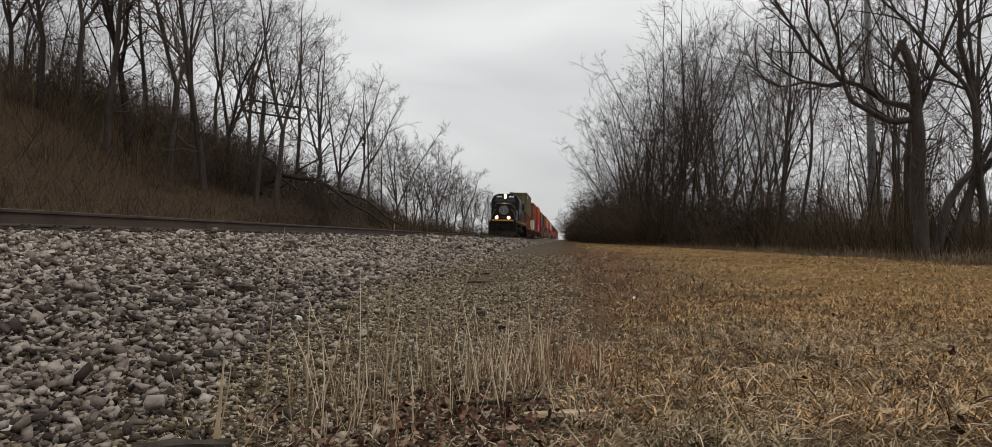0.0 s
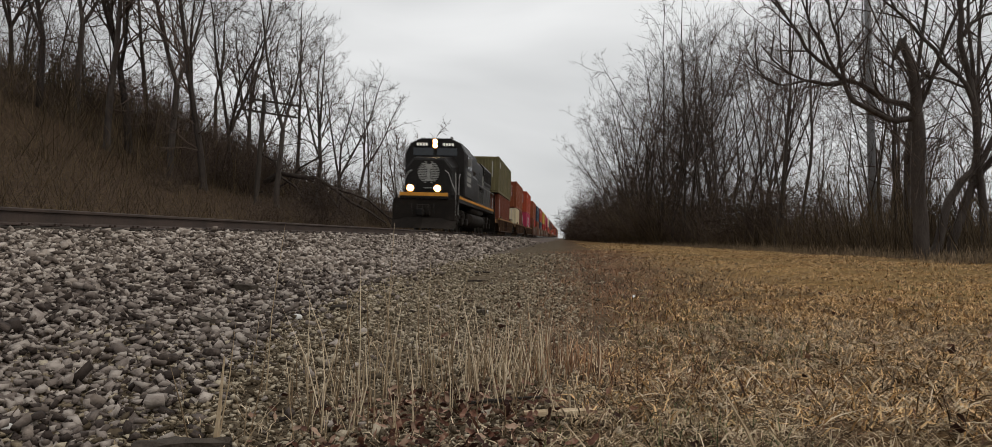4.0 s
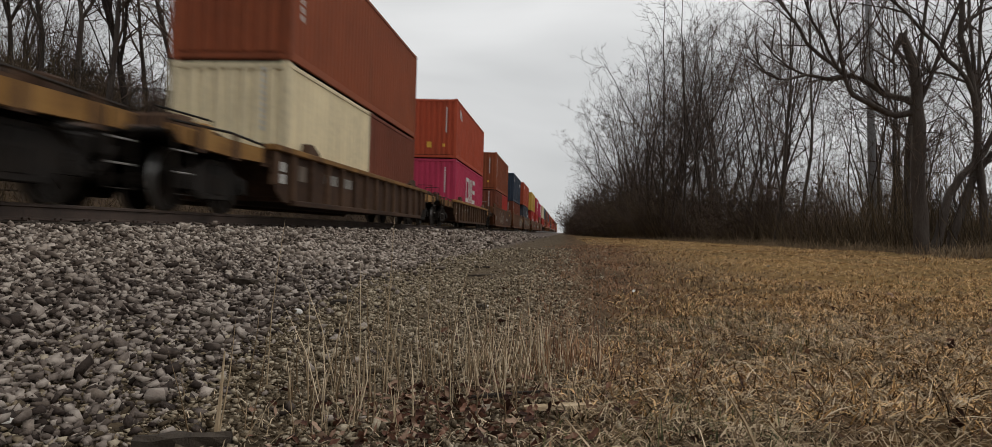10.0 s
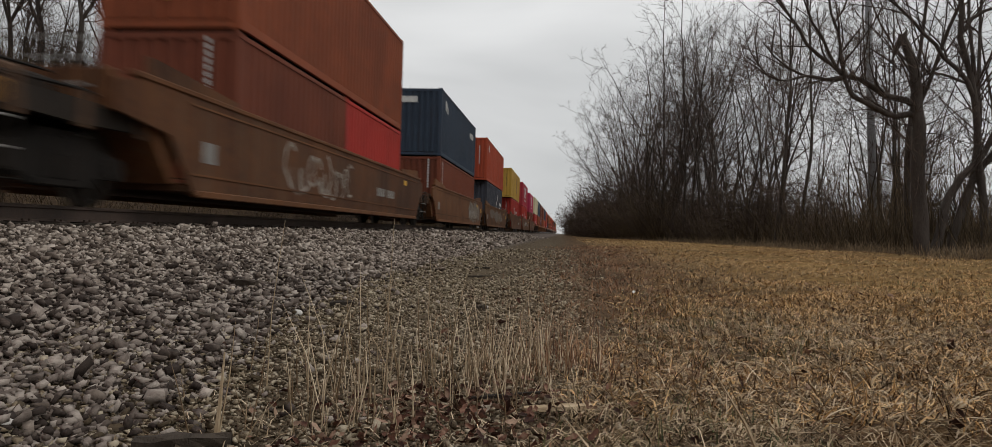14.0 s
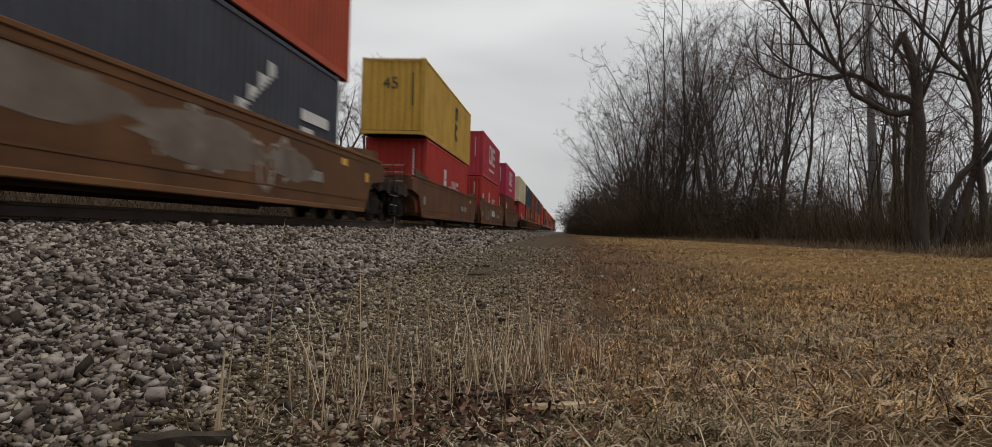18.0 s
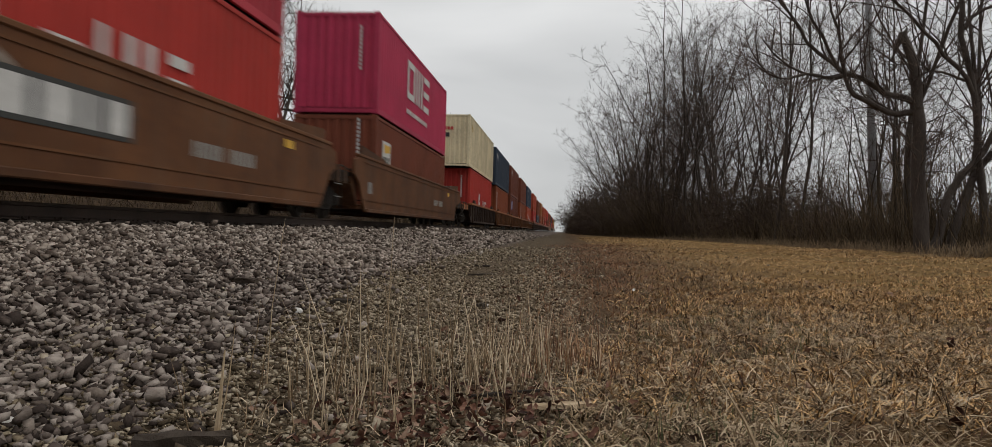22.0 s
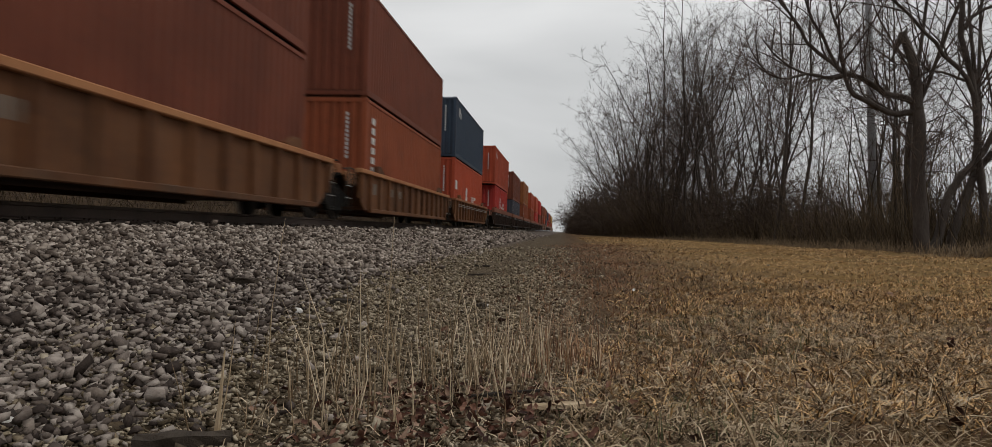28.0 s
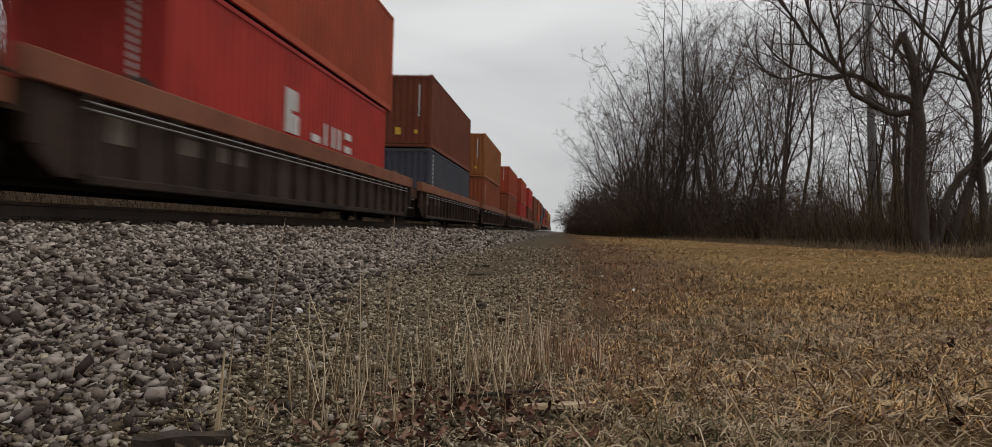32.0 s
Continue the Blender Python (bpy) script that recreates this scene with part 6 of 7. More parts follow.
# brown thicket on the bank across the line
xs, ys = scatter(15000, -34, -10.5, 17, 110, 1.5)
hs = np.abs(RNG.normal(0.7, 0.45, len(xs))) + 0.15
tuft_cloud("bank_brush", xs, ys, hs, 0.7, BRUSH, np.full(len(xs), 0.010), "tangled brown brush on the bank", "brush")
xs, ys = scatter(5000, -30, -9.5, 60, 260, 1.2)
tuft_cloud("far_bank_brush", xs, ys, np.abs(RNG.normal(1.4, 0.6, len(xs))) + 0.3, 0.35, BRUSH, np.full(len(xs), 0.03), "tangled brown brush beside the line", "brush")
xs, ys = scatter(9000, -80, -22, 30, 110, 1.0)
tuft_cloud("hill_brush", xs, ys, np.abs(RNG.normal(2.2, 1.2, len(xs))) + 0.4, 0.6, BRUSH, np.full(len(xs), 0.02), "dense bare saplings on the hillside", "brush")
xs, ys = scatter(5200, -75, -20, 42, 95, 1.0)
tuft_cloud("hill_thicket", xs, ys, RNG.uniform(1.5, 5.5, len(xs)), 0.45, BRUSH, np.full(len(xs), 0.022), "hazy dark bare thicket on the hillside", "brush")
ys = 60 + 190 * RNG.uniform(0, 1, 9500) ** 1.2
xs = np.array([wood_edge(y) for y in ys]) + np.abs(RNG.normal(0, 1.8, len(ys))) - 0.6
tuft_cloud("edge_thicket", xs, ys, np.abs(RNG.normal(3.2, 1.6, len(ys))) + 0.4, 0.5, BRUSH, 0.008 + 0.00017 * ys, "dense dark thicket where wood meets line", "brush")
# saplings and undergrowth along the wood
ys = 21 + 75 * RNG.uniform(0, 1, 3000) ** 1.2
xs = np.array([wood_edge(y) for y in ys]) + 0.3 + 9 * RNG.uniform(0, 1, len(ys)) ** 1.2
tuft_cloud("saplings", xs, ys, RNG.uniform(1.2, 5.5, len(ys)), 0.42, BRUSH, 0.008 + 0.00014 * ys, "thin bare saplings crowding the wood", "brush")
ys = 17 + 300 * RNG.uniform(0, 1, 8000) ** 1.7
xs = np.array([wood_edge(y) for y in ys]) + np.abs(RNG.normal(0, 2.6, len(ys))) - 0.3
hs = np.abs(RNG.normal(0.9, 0.6, len(ys))) + 0.2
tuft_cloud("undergrowth", xs, ys, hs, 0.35, BRUSH, 0.007 + 0.00012 * ys, "brown undergrowth at the wood's edge", "brush")
ys = 19 + 50 * RNG.uniform(0, 1, 10500) ** 1.2
xs = np.array([wood_edge(y) for y in ys]) + 0.4 + 14 * RNG.uniform(0, 1, len(ys))
tuft_cloud("wood_floor_brush", xs, ys, np.abs(RNG.normal(1.2, 0.8, len(ys))) + 0.25, 0.55, BRUSH, 0.008 + 0.00014 * ys, "low brown brush inside the wood", "brush")
ys = 17 + 70 * RNG.uniform(0, 1, 9000) ** 1.6
xs = np.array([wood_edge(y) for y in ys]) + RNG.normal(-0.5, 0.35, len(ys))
tuft_cloud("edge_grass", xs, ys, np.abs(RNG.normal(0.16, 0.16, len(ys))) + 0.05, 0.6, EDGE_GRASS, np.full(len(xs), 0.007), "tall dry grass along the wood", "grass")


def make_bush(seed, height, thick, label):
    r = random.Random(seed)
    wood, twigs = Limbs(), Limbs()
    for _ in range(13):
        d = bent(r, Vector((r.gauss(0, 0.5), r.gauss(0, 0.5), 1)), 0.1)
        bough(wood, twigs, r, Vector((r.gauss(0, 0.3), r.gauss(0, 0.3), -0.1)), d, height * r.uniform(0.5, 1.05), 0.016, 1, thick, 0.04, 0.05, (0, 8, 5))
    t = tagged(new("bush"), label, "bush", "bare bushes along the line")
    tagged(part("stem", wood.mesh("stem", TWIG, 3), None, t), kind="stuff")
    part("crown", twigs.mesh("crown", TWIG, 3), None, t)
    return t


bushes = [make_bush(51 + i, h, 0.0095, "bare dark twiggy bush at the wood's edge") for i, h in enumerate((3.2, 4.2, 2.4))]
for i in range(20):
    y = float(24 + 1.7 * i)
    plant(bushes, i, wood_edge(y) + RNG.uniform(0.8, 9.0), y, float(RNG.uniform(0.6, 1.0)))
for i in range(70):
    y = float(38 + 170 * (i / 70) ** 1.1)
    plant(bushes, i, wood_edge(y) + RNG.uniform(-0.6, 2.6), y, float(RNG.uniform(0.8, 1.3) * np.interp(y, [38, 55, 75, 110, 200], [0.8, 1.0, 1.6, 2.1, 2.1])))
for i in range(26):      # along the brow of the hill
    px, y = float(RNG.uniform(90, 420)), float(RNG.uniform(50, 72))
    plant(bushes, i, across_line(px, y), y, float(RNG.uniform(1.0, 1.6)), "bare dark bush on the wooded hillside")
for i in range(10):
    y = float(RNG.uniform(40, 90))
    plant(bushes, i, float(RNG.uniform(-62, -30)), y, float(RNG.uniform(0.6, 1.1)), "bare dark bush on the wooded hillside")
for i in range(30):
    y = float(RNG.uniform(32, 95))
    plant(bushes, i, float(RNG.uniform(-26, -13)), y, float(RNG.uniform(0.6, 1.1)), "bare brown twiggy bush on the bank")
for i in range(16):
    y = float(110 + i * 12)
    plant(bushes, i, float(RNG.uniform(-16, -10.5)), y, float(RNG.uniform(0.8, 1.3)), "bare brown twiggy bush beside the line")
for i in range(10):
    y = float(215 + i * 28)
    plant(bushes, i, wood_edge(y) + float(RNG.uniform(-0.5, 1.5)), y, float(RNG.uniform(1.1, 1.6)))


# ---- stones ----
def stone_shapes(n, seed):
    """Broken angular stones about one unit across, as (vertices, triangles): hulls of skewed blocks with a corner knocked off."""
    r = np.random.default_rng(seed)
    out = []
    for _ in range(n):
        p = np.array(list(itertools.product((-0.42, 0.42), repeat=3)))
        p = p * r.uniform(0.62, 1.12, (8, 1)) + r.normal(0, 0.07, (8, 3))
        p[0] *= r.uniform(0.35, 0.8)
        p *= np.array([r.uniform(1.05, 1.5), r.uniform(0.8, 1.15), r.uniform(0.5, 0.8)])
        bm = bmesh.new()
        for q in p:
            bm.verts.new(q)
        hull = bmesh.ops.convex_hull(bm, input=bm.verts)
        bmesh.ops.delete(bm, geom=[g for g in hull["geom_interior"] if isinstance(g, bmesh.types.BMVert)], context="VERTS")
        bmesh.ops.triangulate(bm, faces=bm.faces)
        bm.verts.index_update()
        out.append((np.array([q.co for q in bm.verts]), np.array([[q.index for q in f.verts] for f in bm.faces])))
        bm.free()
    return out


SHAPES = stone_shapes(16, 5)
PEBBLES = stone_shapes(8, 6)


def stone_field(name, xs, ys, sizes, material, label, category, sink=0.15, lift=None, shapes=None, tumble=0.4):
    n = len(xs)
    z = ground_z(xs, ys) + (0 if lift is None else lift)
    shapes = shapes or SHAPES
    pick = RNG.integers(0, len(shapes), n)
    va, fa, base = [], [], 0
    for k, (pts, faces) in enumerate(shapes):
        idx = np.where(pick == k)[0]
        m = len(idx)
        if not m:
            continue
        a, b, c = RNG.uniform(0, 6.28, m), RNG.normal(0, tumble, m), RNG.normal(0, tumble, m)
        ca, sa, cb, sb, cc, sc = np.cos(a), np.sin(a), np.cos(b), np.sin(b), np.cos(c), np.sin(c)
        rot = np.stack([np.stack([ca * cb, ca * sb * sc - sa * cc, ca * sb * cc + sa * sc], -1),
                        np.stack([sa * cb, sa * sb * sc + ca * cc, sa * sb * cc - ca * sc], -1),
                        np.stack([-sb, cb * sc, cb * cc], -1)], 1)
        v = np.einsum("mij,pj->mpi", rot, pts) * sizes[idx, None, None]
        v += np.stack([xs[idx], ys[idx], z[idx] + sizes[idx] * (0.5 - sink) * 0.7 + RNG.uniform(0, 0.75, m) * sizes[idx]], -1)[:, None]
        va.append(v.reshape(-1, 3))
        fa.append((np.arange(m)[:, None, None] * len(pts) + faces[None]).reshape(-1, 3) + base)
        base += m * len(pts)
    return tagged(new(name, raw_mesh(name, np.concatenate(va), np.concatenate(fa), material)), label, category, kind="stuff")


def toe(y):
    return np.interp(y, [0, 2.5, 5, 10, 40], [-1.3, -1.4, -2.0, -2.5, -2.9])


# the ballast slope: a full skin of stones near, sparser and larger beyond
def slope_points(n, y0, y1, power):
    y = y0 + (y1 - y0) * RNG.uniform(0, 1, n) ** power
    x = -5.02 + (toe(y) + 5.02) * RNG.uniform(0, 1.03, n) + RNG.normal(0, 0.08, n) + (RNG.uniform(0, 1, n) < 0.10) * RNG.exponential(0.30, n)
    return x, y


xs, ys = slope_points(35000, 1.3, 9.0, 1.6)
sizes = np.clip(RNG.lognormal(-3.58, 0.32, len(xs)) * np.interp(ys, [1.3, 2.5, 4, 9], [0.76, 0.82, 0.98, 1.15]), 0.013, 0.075)
# the share of paler tan stones rises up the slope towards the rail
tan_mask = RNG.uniform(0, 1, len(xs)) < np.clip((-2.5 - xs + 0.4 * clumps(xs, ys, 0.6)) / 1.5, 0.04, 0.95)
stone_field("ballast", xs[~tan_mask], ys[~tan_mask], sizes[~tan_mask], STONE, "grey crushed-stone ballast on the slope", "ballast")
stone_field("clean_ballast", xs[tan_mask], ys[tan_mask], sizes[tan_mask], STONE_TAN, "pale tan crushed stone along the shoulder", "ballast")
# from nine metres on all slope stones take the tan mix
xs, ys = slope_points(13000, 9.0, 24.0, 1.2)
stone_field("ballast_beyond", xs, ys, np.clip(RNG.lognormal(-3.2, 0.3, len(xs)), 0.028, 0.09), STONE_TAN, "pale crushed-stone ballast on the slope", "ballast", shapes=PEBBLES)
xs, ys = slope_points(4200, 24.0, 90.0, 1.4)
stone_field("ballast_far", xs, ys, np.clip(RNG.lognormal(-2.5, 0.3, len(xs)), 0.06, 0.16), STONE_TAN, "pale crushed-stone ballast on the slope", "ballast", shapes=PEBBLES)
xs, ys = RNG.uniform(-8.6, -5.3, 2200), 3 + 60 * RNG.uniform(0, 1, 2200) ** 1.5
stone_field("ballast_between_rails", xs, ys, np.clip(RNG.lognormal(-3.1, 0.3, len(xs)), 0.03, 0.09), STONE, "grey ballast between the rails", "ballast")
# dusty pebbles of the apron
y = 1.2 + 24 * RNG.uniform(0, 1, 25000) ** 2.0
u = RNG.uniform(0, 1, len(y))
x = toe(y) - 0.6 + (0.30 - toe(y)) * u ** 1.2 + (u > 0.72) * RNG.exponential(0.10 + 0.035 * y)
thin = (x < -0.9 - 0.04 * y) | (y < 3.5) | (RNG.uniform(0, 1, len(y)) < 0.9)
x, y = x[thin], y[thin]
stone_field("apron_gravel", x, y, np.clip(RNG.lognormal(-4.25, 0.32, len(x)) * (0.9 + 0.05 * y), 0.009, 0.05), PEBBLE, "dusty small gravel between ballast and lawn", "gravel", 0.25, shapes=PEBBLES)

y = 1.4 + 7.5 * RNG.uniform(0, 1, 19000) ** 1.5
x = toe(y) - 0.1 + (0.15 - toe(y)) * RNG.uniform(0, 1, len(y)) + RNG.normal(0, 0.08, len(y))
stone_field("apron_grit", x, y, RNG.uniform(0.006, 0.014, len(x)) * (0.85 + 0.09 * y), PEBBLE, "fine dusty grit trodden into the dirt", "gravel", 0.2, shapes=PEBBLES)

# loose single stones on the nearest stretch of the slope
singles = [raw_mesh("stone", p, f, STONE_ONE) for p, f in SHAPES]
for i in range(260):
    y = float(RNG.uniform(1.5, 4.2))
    x = float(RNG.uniform(-3.0, toe(y) + 0.15))
    sz = float(np.clip(RNG.lognormal(-3.6, 0.25), 0.018, 0.042))
    ob = part("stone", singles[i % 16], None, ground, at=pose(x, y, float(ground_z(x, y)) + sz * 0.35, RNG.uniform(-30, 30), RNG.uniform(-30, 30), RNG.uniform(0, 360)))
    ob.scale = (sz, sz, sz)
def round_stone():
    bm = bmesh.new()
    bmesh.ops.create_icosphere(bm, subdivisions=2, radius=0.5)
    pts = np.array([p.co for p in bm.verts]) * np.array([1.1, 0.95, 0.8]) + RNG.normal(0, 0.02, (len(bm.verts), 3))
    faces = np.array([[p.index for p in q.verts] for q in bm.faces])
    bm.free()
    return pts, faces


ROUND = round_stone()
for nm, x, y, sz, lab in (("pale_rock", -1.8, 5.0, 0.065, "single white rock lying on the gravel apron"), ("pale_rock", -1.53, 1.97, 0.045, "pale rounded rock at the foot of the ballast"),
                          ("pale_rock", -2.05, 5.0, 0.045, "small pale rock on the gravel apron"), ("pale_rock", -0.57, 5.55, 0.05, "small pale rock on the gravel apron")):
    ob = tagged(new(nm, raw_mesh(nm, *ROUND, PALE_STONE, True)), lab, "rock")
    ob.matrix_basis = pose(x, y, float(ground_z(x, y)) + sz * 0.3, 10, 5, 40)
    ob.scale = (sz, sz, sz)


# ---- dry grass ----
def blades(name, xs, ys, lengths, lean, width, material, label, category="grass", flat=0.0):
    """Bent tapering blades: root, knee and tip."""
    n = len(xs)
    z = ground_z(xs, ys)
    a = np.stack([xs, ys, z - 0.005], -1)
    az = RNG.uniform(0, 6.28, n)
    out = np.stack([np.cos(az), np.sin(az), np.zeros(n)], -1)
    tilt = np.clip(np.abs(RNG.normal(lean, 0.35, n)), 0.02, 1.5)
    d = out * np.sin(tilt)[:, None] + np.stack([np.zeros(n), np.zeros(n), np.cos(tilt)], -1)
    mid = a + d * lengths[:, None] * 0.5
    tilt2 = np.clip(tilt + np.abs(RNG.normal(0.35, 0.35, n)), 0.02, 1.75)
    d2 = out * np.sin(tilt2)[:, None] + np.stack([np.zeros(n), np.zeros(n), np.cos(tilt2)], -1)
    tip = mid + d2 * lengths[:, None] * 0.5
    tip[:, 2] = np.maximum(tip[:, 2], z + 0.006 + RNG.uniform(0, 0.02, n))
    mid[:, 2] = np.maximum(mid[:, 2], z + 0.006 + RNG.uniform(0, 0.025, n))
    w = np.stack([-np.sin(az), np.cos(az), RNG.normal(0, 0.4, n)], -1) * (width * 0.5)[:, None]
    v = np.stack([a - w, a + w, mid - w * 0.8, mid + w * 0.8, tip], 1).reshape(-1, 3)
    tri = np.array([(0, 1, 3), (0, 3, 2), (2, 3, 4)])
    f = (np.arange(n)[:, None, None] * 5 + tri[None]).reshape(-1, 3)
    return tagged(new(name, raw_mesh(name, v, f, material)), label, category, kind="stuff")


def lawn_points(n, y0, y1, power):
    y = y0 + (y1 - y0) * RNG.uniform(0, 1, n) ** power
    left = np.interp(y, [1.5, 3.5, 8, 15, 40], [-0.15, 0.05, 0.55, 1.2, 1.8])
    x = left + np.abs(RNG.normal(0, 0.05 * y, n)) + (np.minimum(0.62 * y + 0.7, 9.4) - left) * RNG.uniform(0, 1, n)
    return x, y


def thinned(x, y, size, floor):
    """Keeps the points by uneven patches; floor: the share kept in the barest."""
    keep = RNG.uniform(0, 1, len(x)) < floor + (1 - floor) * np.clip(0.5 + 1.1 * clumps(x, y, size), 0, 1)
    return x[keep], y[keep]


def grass_tufts(name, n, y0, y1, power, per, l0, l1, lean, wide, material, label):
    """Small tussocks: blades that part from one root."""
    x, y = thinned(*lawn_points(n, y0, y1, power), 1.3, 0.25)
    x, y = np.repeat(x, per), np.repeat(y, per)
    spread_out = 0.012 + 0.004 * y
    x, y = x + RNG.normal(0, 1, len(x)) * spread_out, y + RNG.normal(0, 1, len(y)) * spread_out
    return blades(name, x, y, RNG.uniform(l0, l1, len(x)), lean, RNG.uniform(0.7, 1.4, len(x)) * (wide + 0.0003 * y), material, label)


x, y = thinned(*lawn_points(24000, 2.3, 7.0, 1.2), 0.5, 0.3)
keep = RNG.uniform(0, 1, len(x)) < np.clip(0.25 + x / 3.0, 0.2, 1)
x, y = x[keep], y[keep]
blades("lawn_thatch", x, y, RNG.uniform(0.04, 0.13, len(x)), 1.4, RNG.uniform(0.0030, 0.0068, len(x)), STRAW, "matted dry straw-coloured grass")
x, y = thinned(*lawn_points(26000, 1.0, 5.0, 1.1), 0.9, 0.45)
blades("lawn_dull_thatch", x, y, RNG.uniform(0.04, 0.14, len(x)), 1.4, RNG.uniform(0.0024, 0.0058, len(x)), STRAW_DULL, "matted grey-brown dead grass")
x, y = thinned(*lawn_points(10000, 1.1, 4.6, 1.1), 0.45, 0.2)
blades("lawn_straw", x, y, RNG.uniform(0.06, 0.18, len(x)), 1.42, RNG.uniform(0.0024, 0.0052, len(x)), STRAW_PALE, "long pale straws lying on the lawn")
x, y = thinned(*lawn_points(800, 1.15, 2.9, 1.0), 0.6, 0.1)
blades("lawn_coarse_straw", x, y, RNG.uniform(0.12, 0.30, len(x)), 1.4, RNG.uniform(0.0032, 0.006, len(x)), STRAW_PALE, "thick bleached straws matted over the lawn")
grass_tufts("lawn_tufts", 1300, 2.2, 9.5, 1.2, 12, 0.04, 0.12, 1.1, 0.0040, STRAW, "small tussocks of dry golden grass")
grass_tufts("lawn_dull_tufts", 700, 1.3, 6.0, 1.2, 12, 0.04, 0.12, 1.1, 0.0042, STRAW_DULL, "small tussocks of grey-brown grass")
x, y = thinned(*lawn_points(40000, 5.0, 24.0, 1.3), 1.6, 0.3)
dull = RNG.uniform(0, 1, len(x)) < np.clip(1.0 - (x - 0.6) / 3.6 + 0.5 * clumps(x, y, 1.1), 0.08, 0.9)
blades("lawn_dull_beyond", x[dull], y[dull], RNG.uniform(0.03, 0.10, dull.sum()), 1.2, 0.0022 + 0.0005 * y[dull], STRAW_DULL, "dull brown mown grass near the gravel")
x, y = x[~dull], y[~dull]
blades("lawn_beyond", x, y, RNG.uniform(0.03, 0.10, len(x)), 1.2, 0.0022 + 0.0005 * y, STRAW, "dry straw-coloured mown grass")
x, y = lawn_points(9000, 1.1, 9.0, 1.2)
keep = np.sin(2.1 * x + 0.7) + np.sin(1.3 * y + x) + 1.6 * np.exp(-((x - 0.9) ** 2 + (y - 3.6) ** 2) / 0.5) > 0.7
x, y = x[keep], y[keep]
blades("lawn_green", x, y, RNG.uniform(0.03, 0.10, len(x)), 0.6, RNG.uniform(0.002, 0.0045, len(x)), STRAW_GREEN, "thin greenish grass among the straw")
y = 2.6 + 30 * RNG.uniform(0, 1, 8500) ** 1.2
x = RNG.normal(0.1, 0.34 + 0.02 * y, len(y)) + 0.045 * y
xr, yr = lawn_points(3500, 1.6, 10.0, 1.2)
blades("lawn_russet", xr, yr, RNG.uniform(0.03, 0.12, len(xr)), 1.2, RNG.uniform(0.002, 0.005, len(xr)), STRAW_RED, "russet dead weeds in the lawn")
blades("verge_weeds", x, y, RNG.uniform(0.04, 0.16, len(x)), 0.9, 0.0020 + 0.0004 * y, STRAW_RED, "russet dry weeds along the gravel edge")
y = 20 + 60 * RNG.uniform(0, 1, 9000) ** 1.3
x = 1.2 + (np.interp(y, [20, 40, 80], [9.2, 8.6, 6.6]) - 1.2) * RNG.uniform(0, 1, len(y))
blades("lawn_far", x, y, RNG.uniform(0.04, 0.12, len(x)), 1.3, 0.006 + 0.0005 * y, STRAW, "dry straw-coloured grass farther along the line")
# small straw bits on the apron
y = 1.3 + 8 * RNG.uniform(0, 1, 5200) ** 1.5
x = toe(y) + 0.1 + (0.1 - toe(y)) * RNG.uniform(0, 1, len(y)) ** 0.6
blades("apron_straw", x, y, RNG.uniform(0.02, 0.11, len(x)), 1.42, RNG.uniform(0.002, 0.0045, len(x)), STRAW_PALE, "scattered straw on the gravel")


def stems(name, n, x0, x1, y0, y1, h0, h1, material, label, thick=0.0022):
    xs, ys = RNG.normal((x0 + x1) / 2, (x1 - x0) / 3, n), RNG.uniform(y0, y1, n)
    return tuft_cloud(name, xs, ys, RNG.uniform(h0, h1, n) * RNG.uniform(0.35, 1.1, n), 0.16, material, np.full(n, thick), label, "grass")


stems("tall_stems", 75, -1.02, -0.2, 2.0, 3.0, 0.24, 0.52, STRAW_PALE, "thin upright dry stems at the gravel edge", 0.0032)
stems("stem_tuft", 240, -0.42, -0.02, 2.2, 3.2, 0.12, 0.34, STRAW_PALE, "tuft of upright dry grass", 0.0027)
stems("stem_tuft_left", 70, -0.95, -0.4, 1.9, 2.6, 0.12, 0.32, STRAW_PALE, "thin dry stems among the gravel", 0.0026)
stems("russet_tuft", 170, -0.14, 0.16, 2.7, 3.5, 0.10, 0.26, STRAW_RED, "tuft of russet dry stems beside the gravel", 0.0026)
stems("lawn_stems", 60, 0.2, 2.2, 1.8, 5.0, 0.08, 0.2, STRAW_PALE, "loose upright stems in the lawn", 0.0016)


def stalk(x, y, points, thick, label):
    z = float(ground_z(x, y))
    f = Form().tube([(dx, dy, dz) for dx, dy, dz in points], [thick * (1 - 0.75 * i / (len(points) - 1)) for i in range(len(points))], 5)
    ob = tagged(new("grass_stalk", f.mesh("grass_stalk", STRAW_PALE)), label, "grass stalk", "tall stalks in the foreground")
    ob.matrix_basis = pose(x, y, z - 0.01)


LEAFS = []


def leaf_mesh(seed):
    """A curled lobed dead leaf."""
    r = random.Random(seed)
    n = 7
    v, f = [], []
    for i in range(n):
        t = i / (n - 1)
        w = math.sin(math.pi * min(t * 0.92 + 0.06, 1)) * (0.22 + 0.08 * math.sin(9 * t + seed)) + 0.01
        curl = 0.25 * (t - 0.4) ** 2 + 0.02 * r.random()
        for sgn, k in ((-1, 1.0), (-0.45, 0.35), (0, 0), (0.45, 0.35), (1, 1.0)):
            v.append((sgn * w, t - 0.5, curl + 0.16 * k * w * 2 * (0.6 + 0.4 * r.random())))
    for i in range(n - 1):
        for j in range(4):
            f.append((i * 5 + j, i * 5 + j + 1, (i + 1) * 5 + j + 1, (i + 1) * 5 + j))
    me = bpy.data.meshes.new("leaf")
    me.from_pydata(v, [], f)
    me.materials.append(LEAF)
    return me


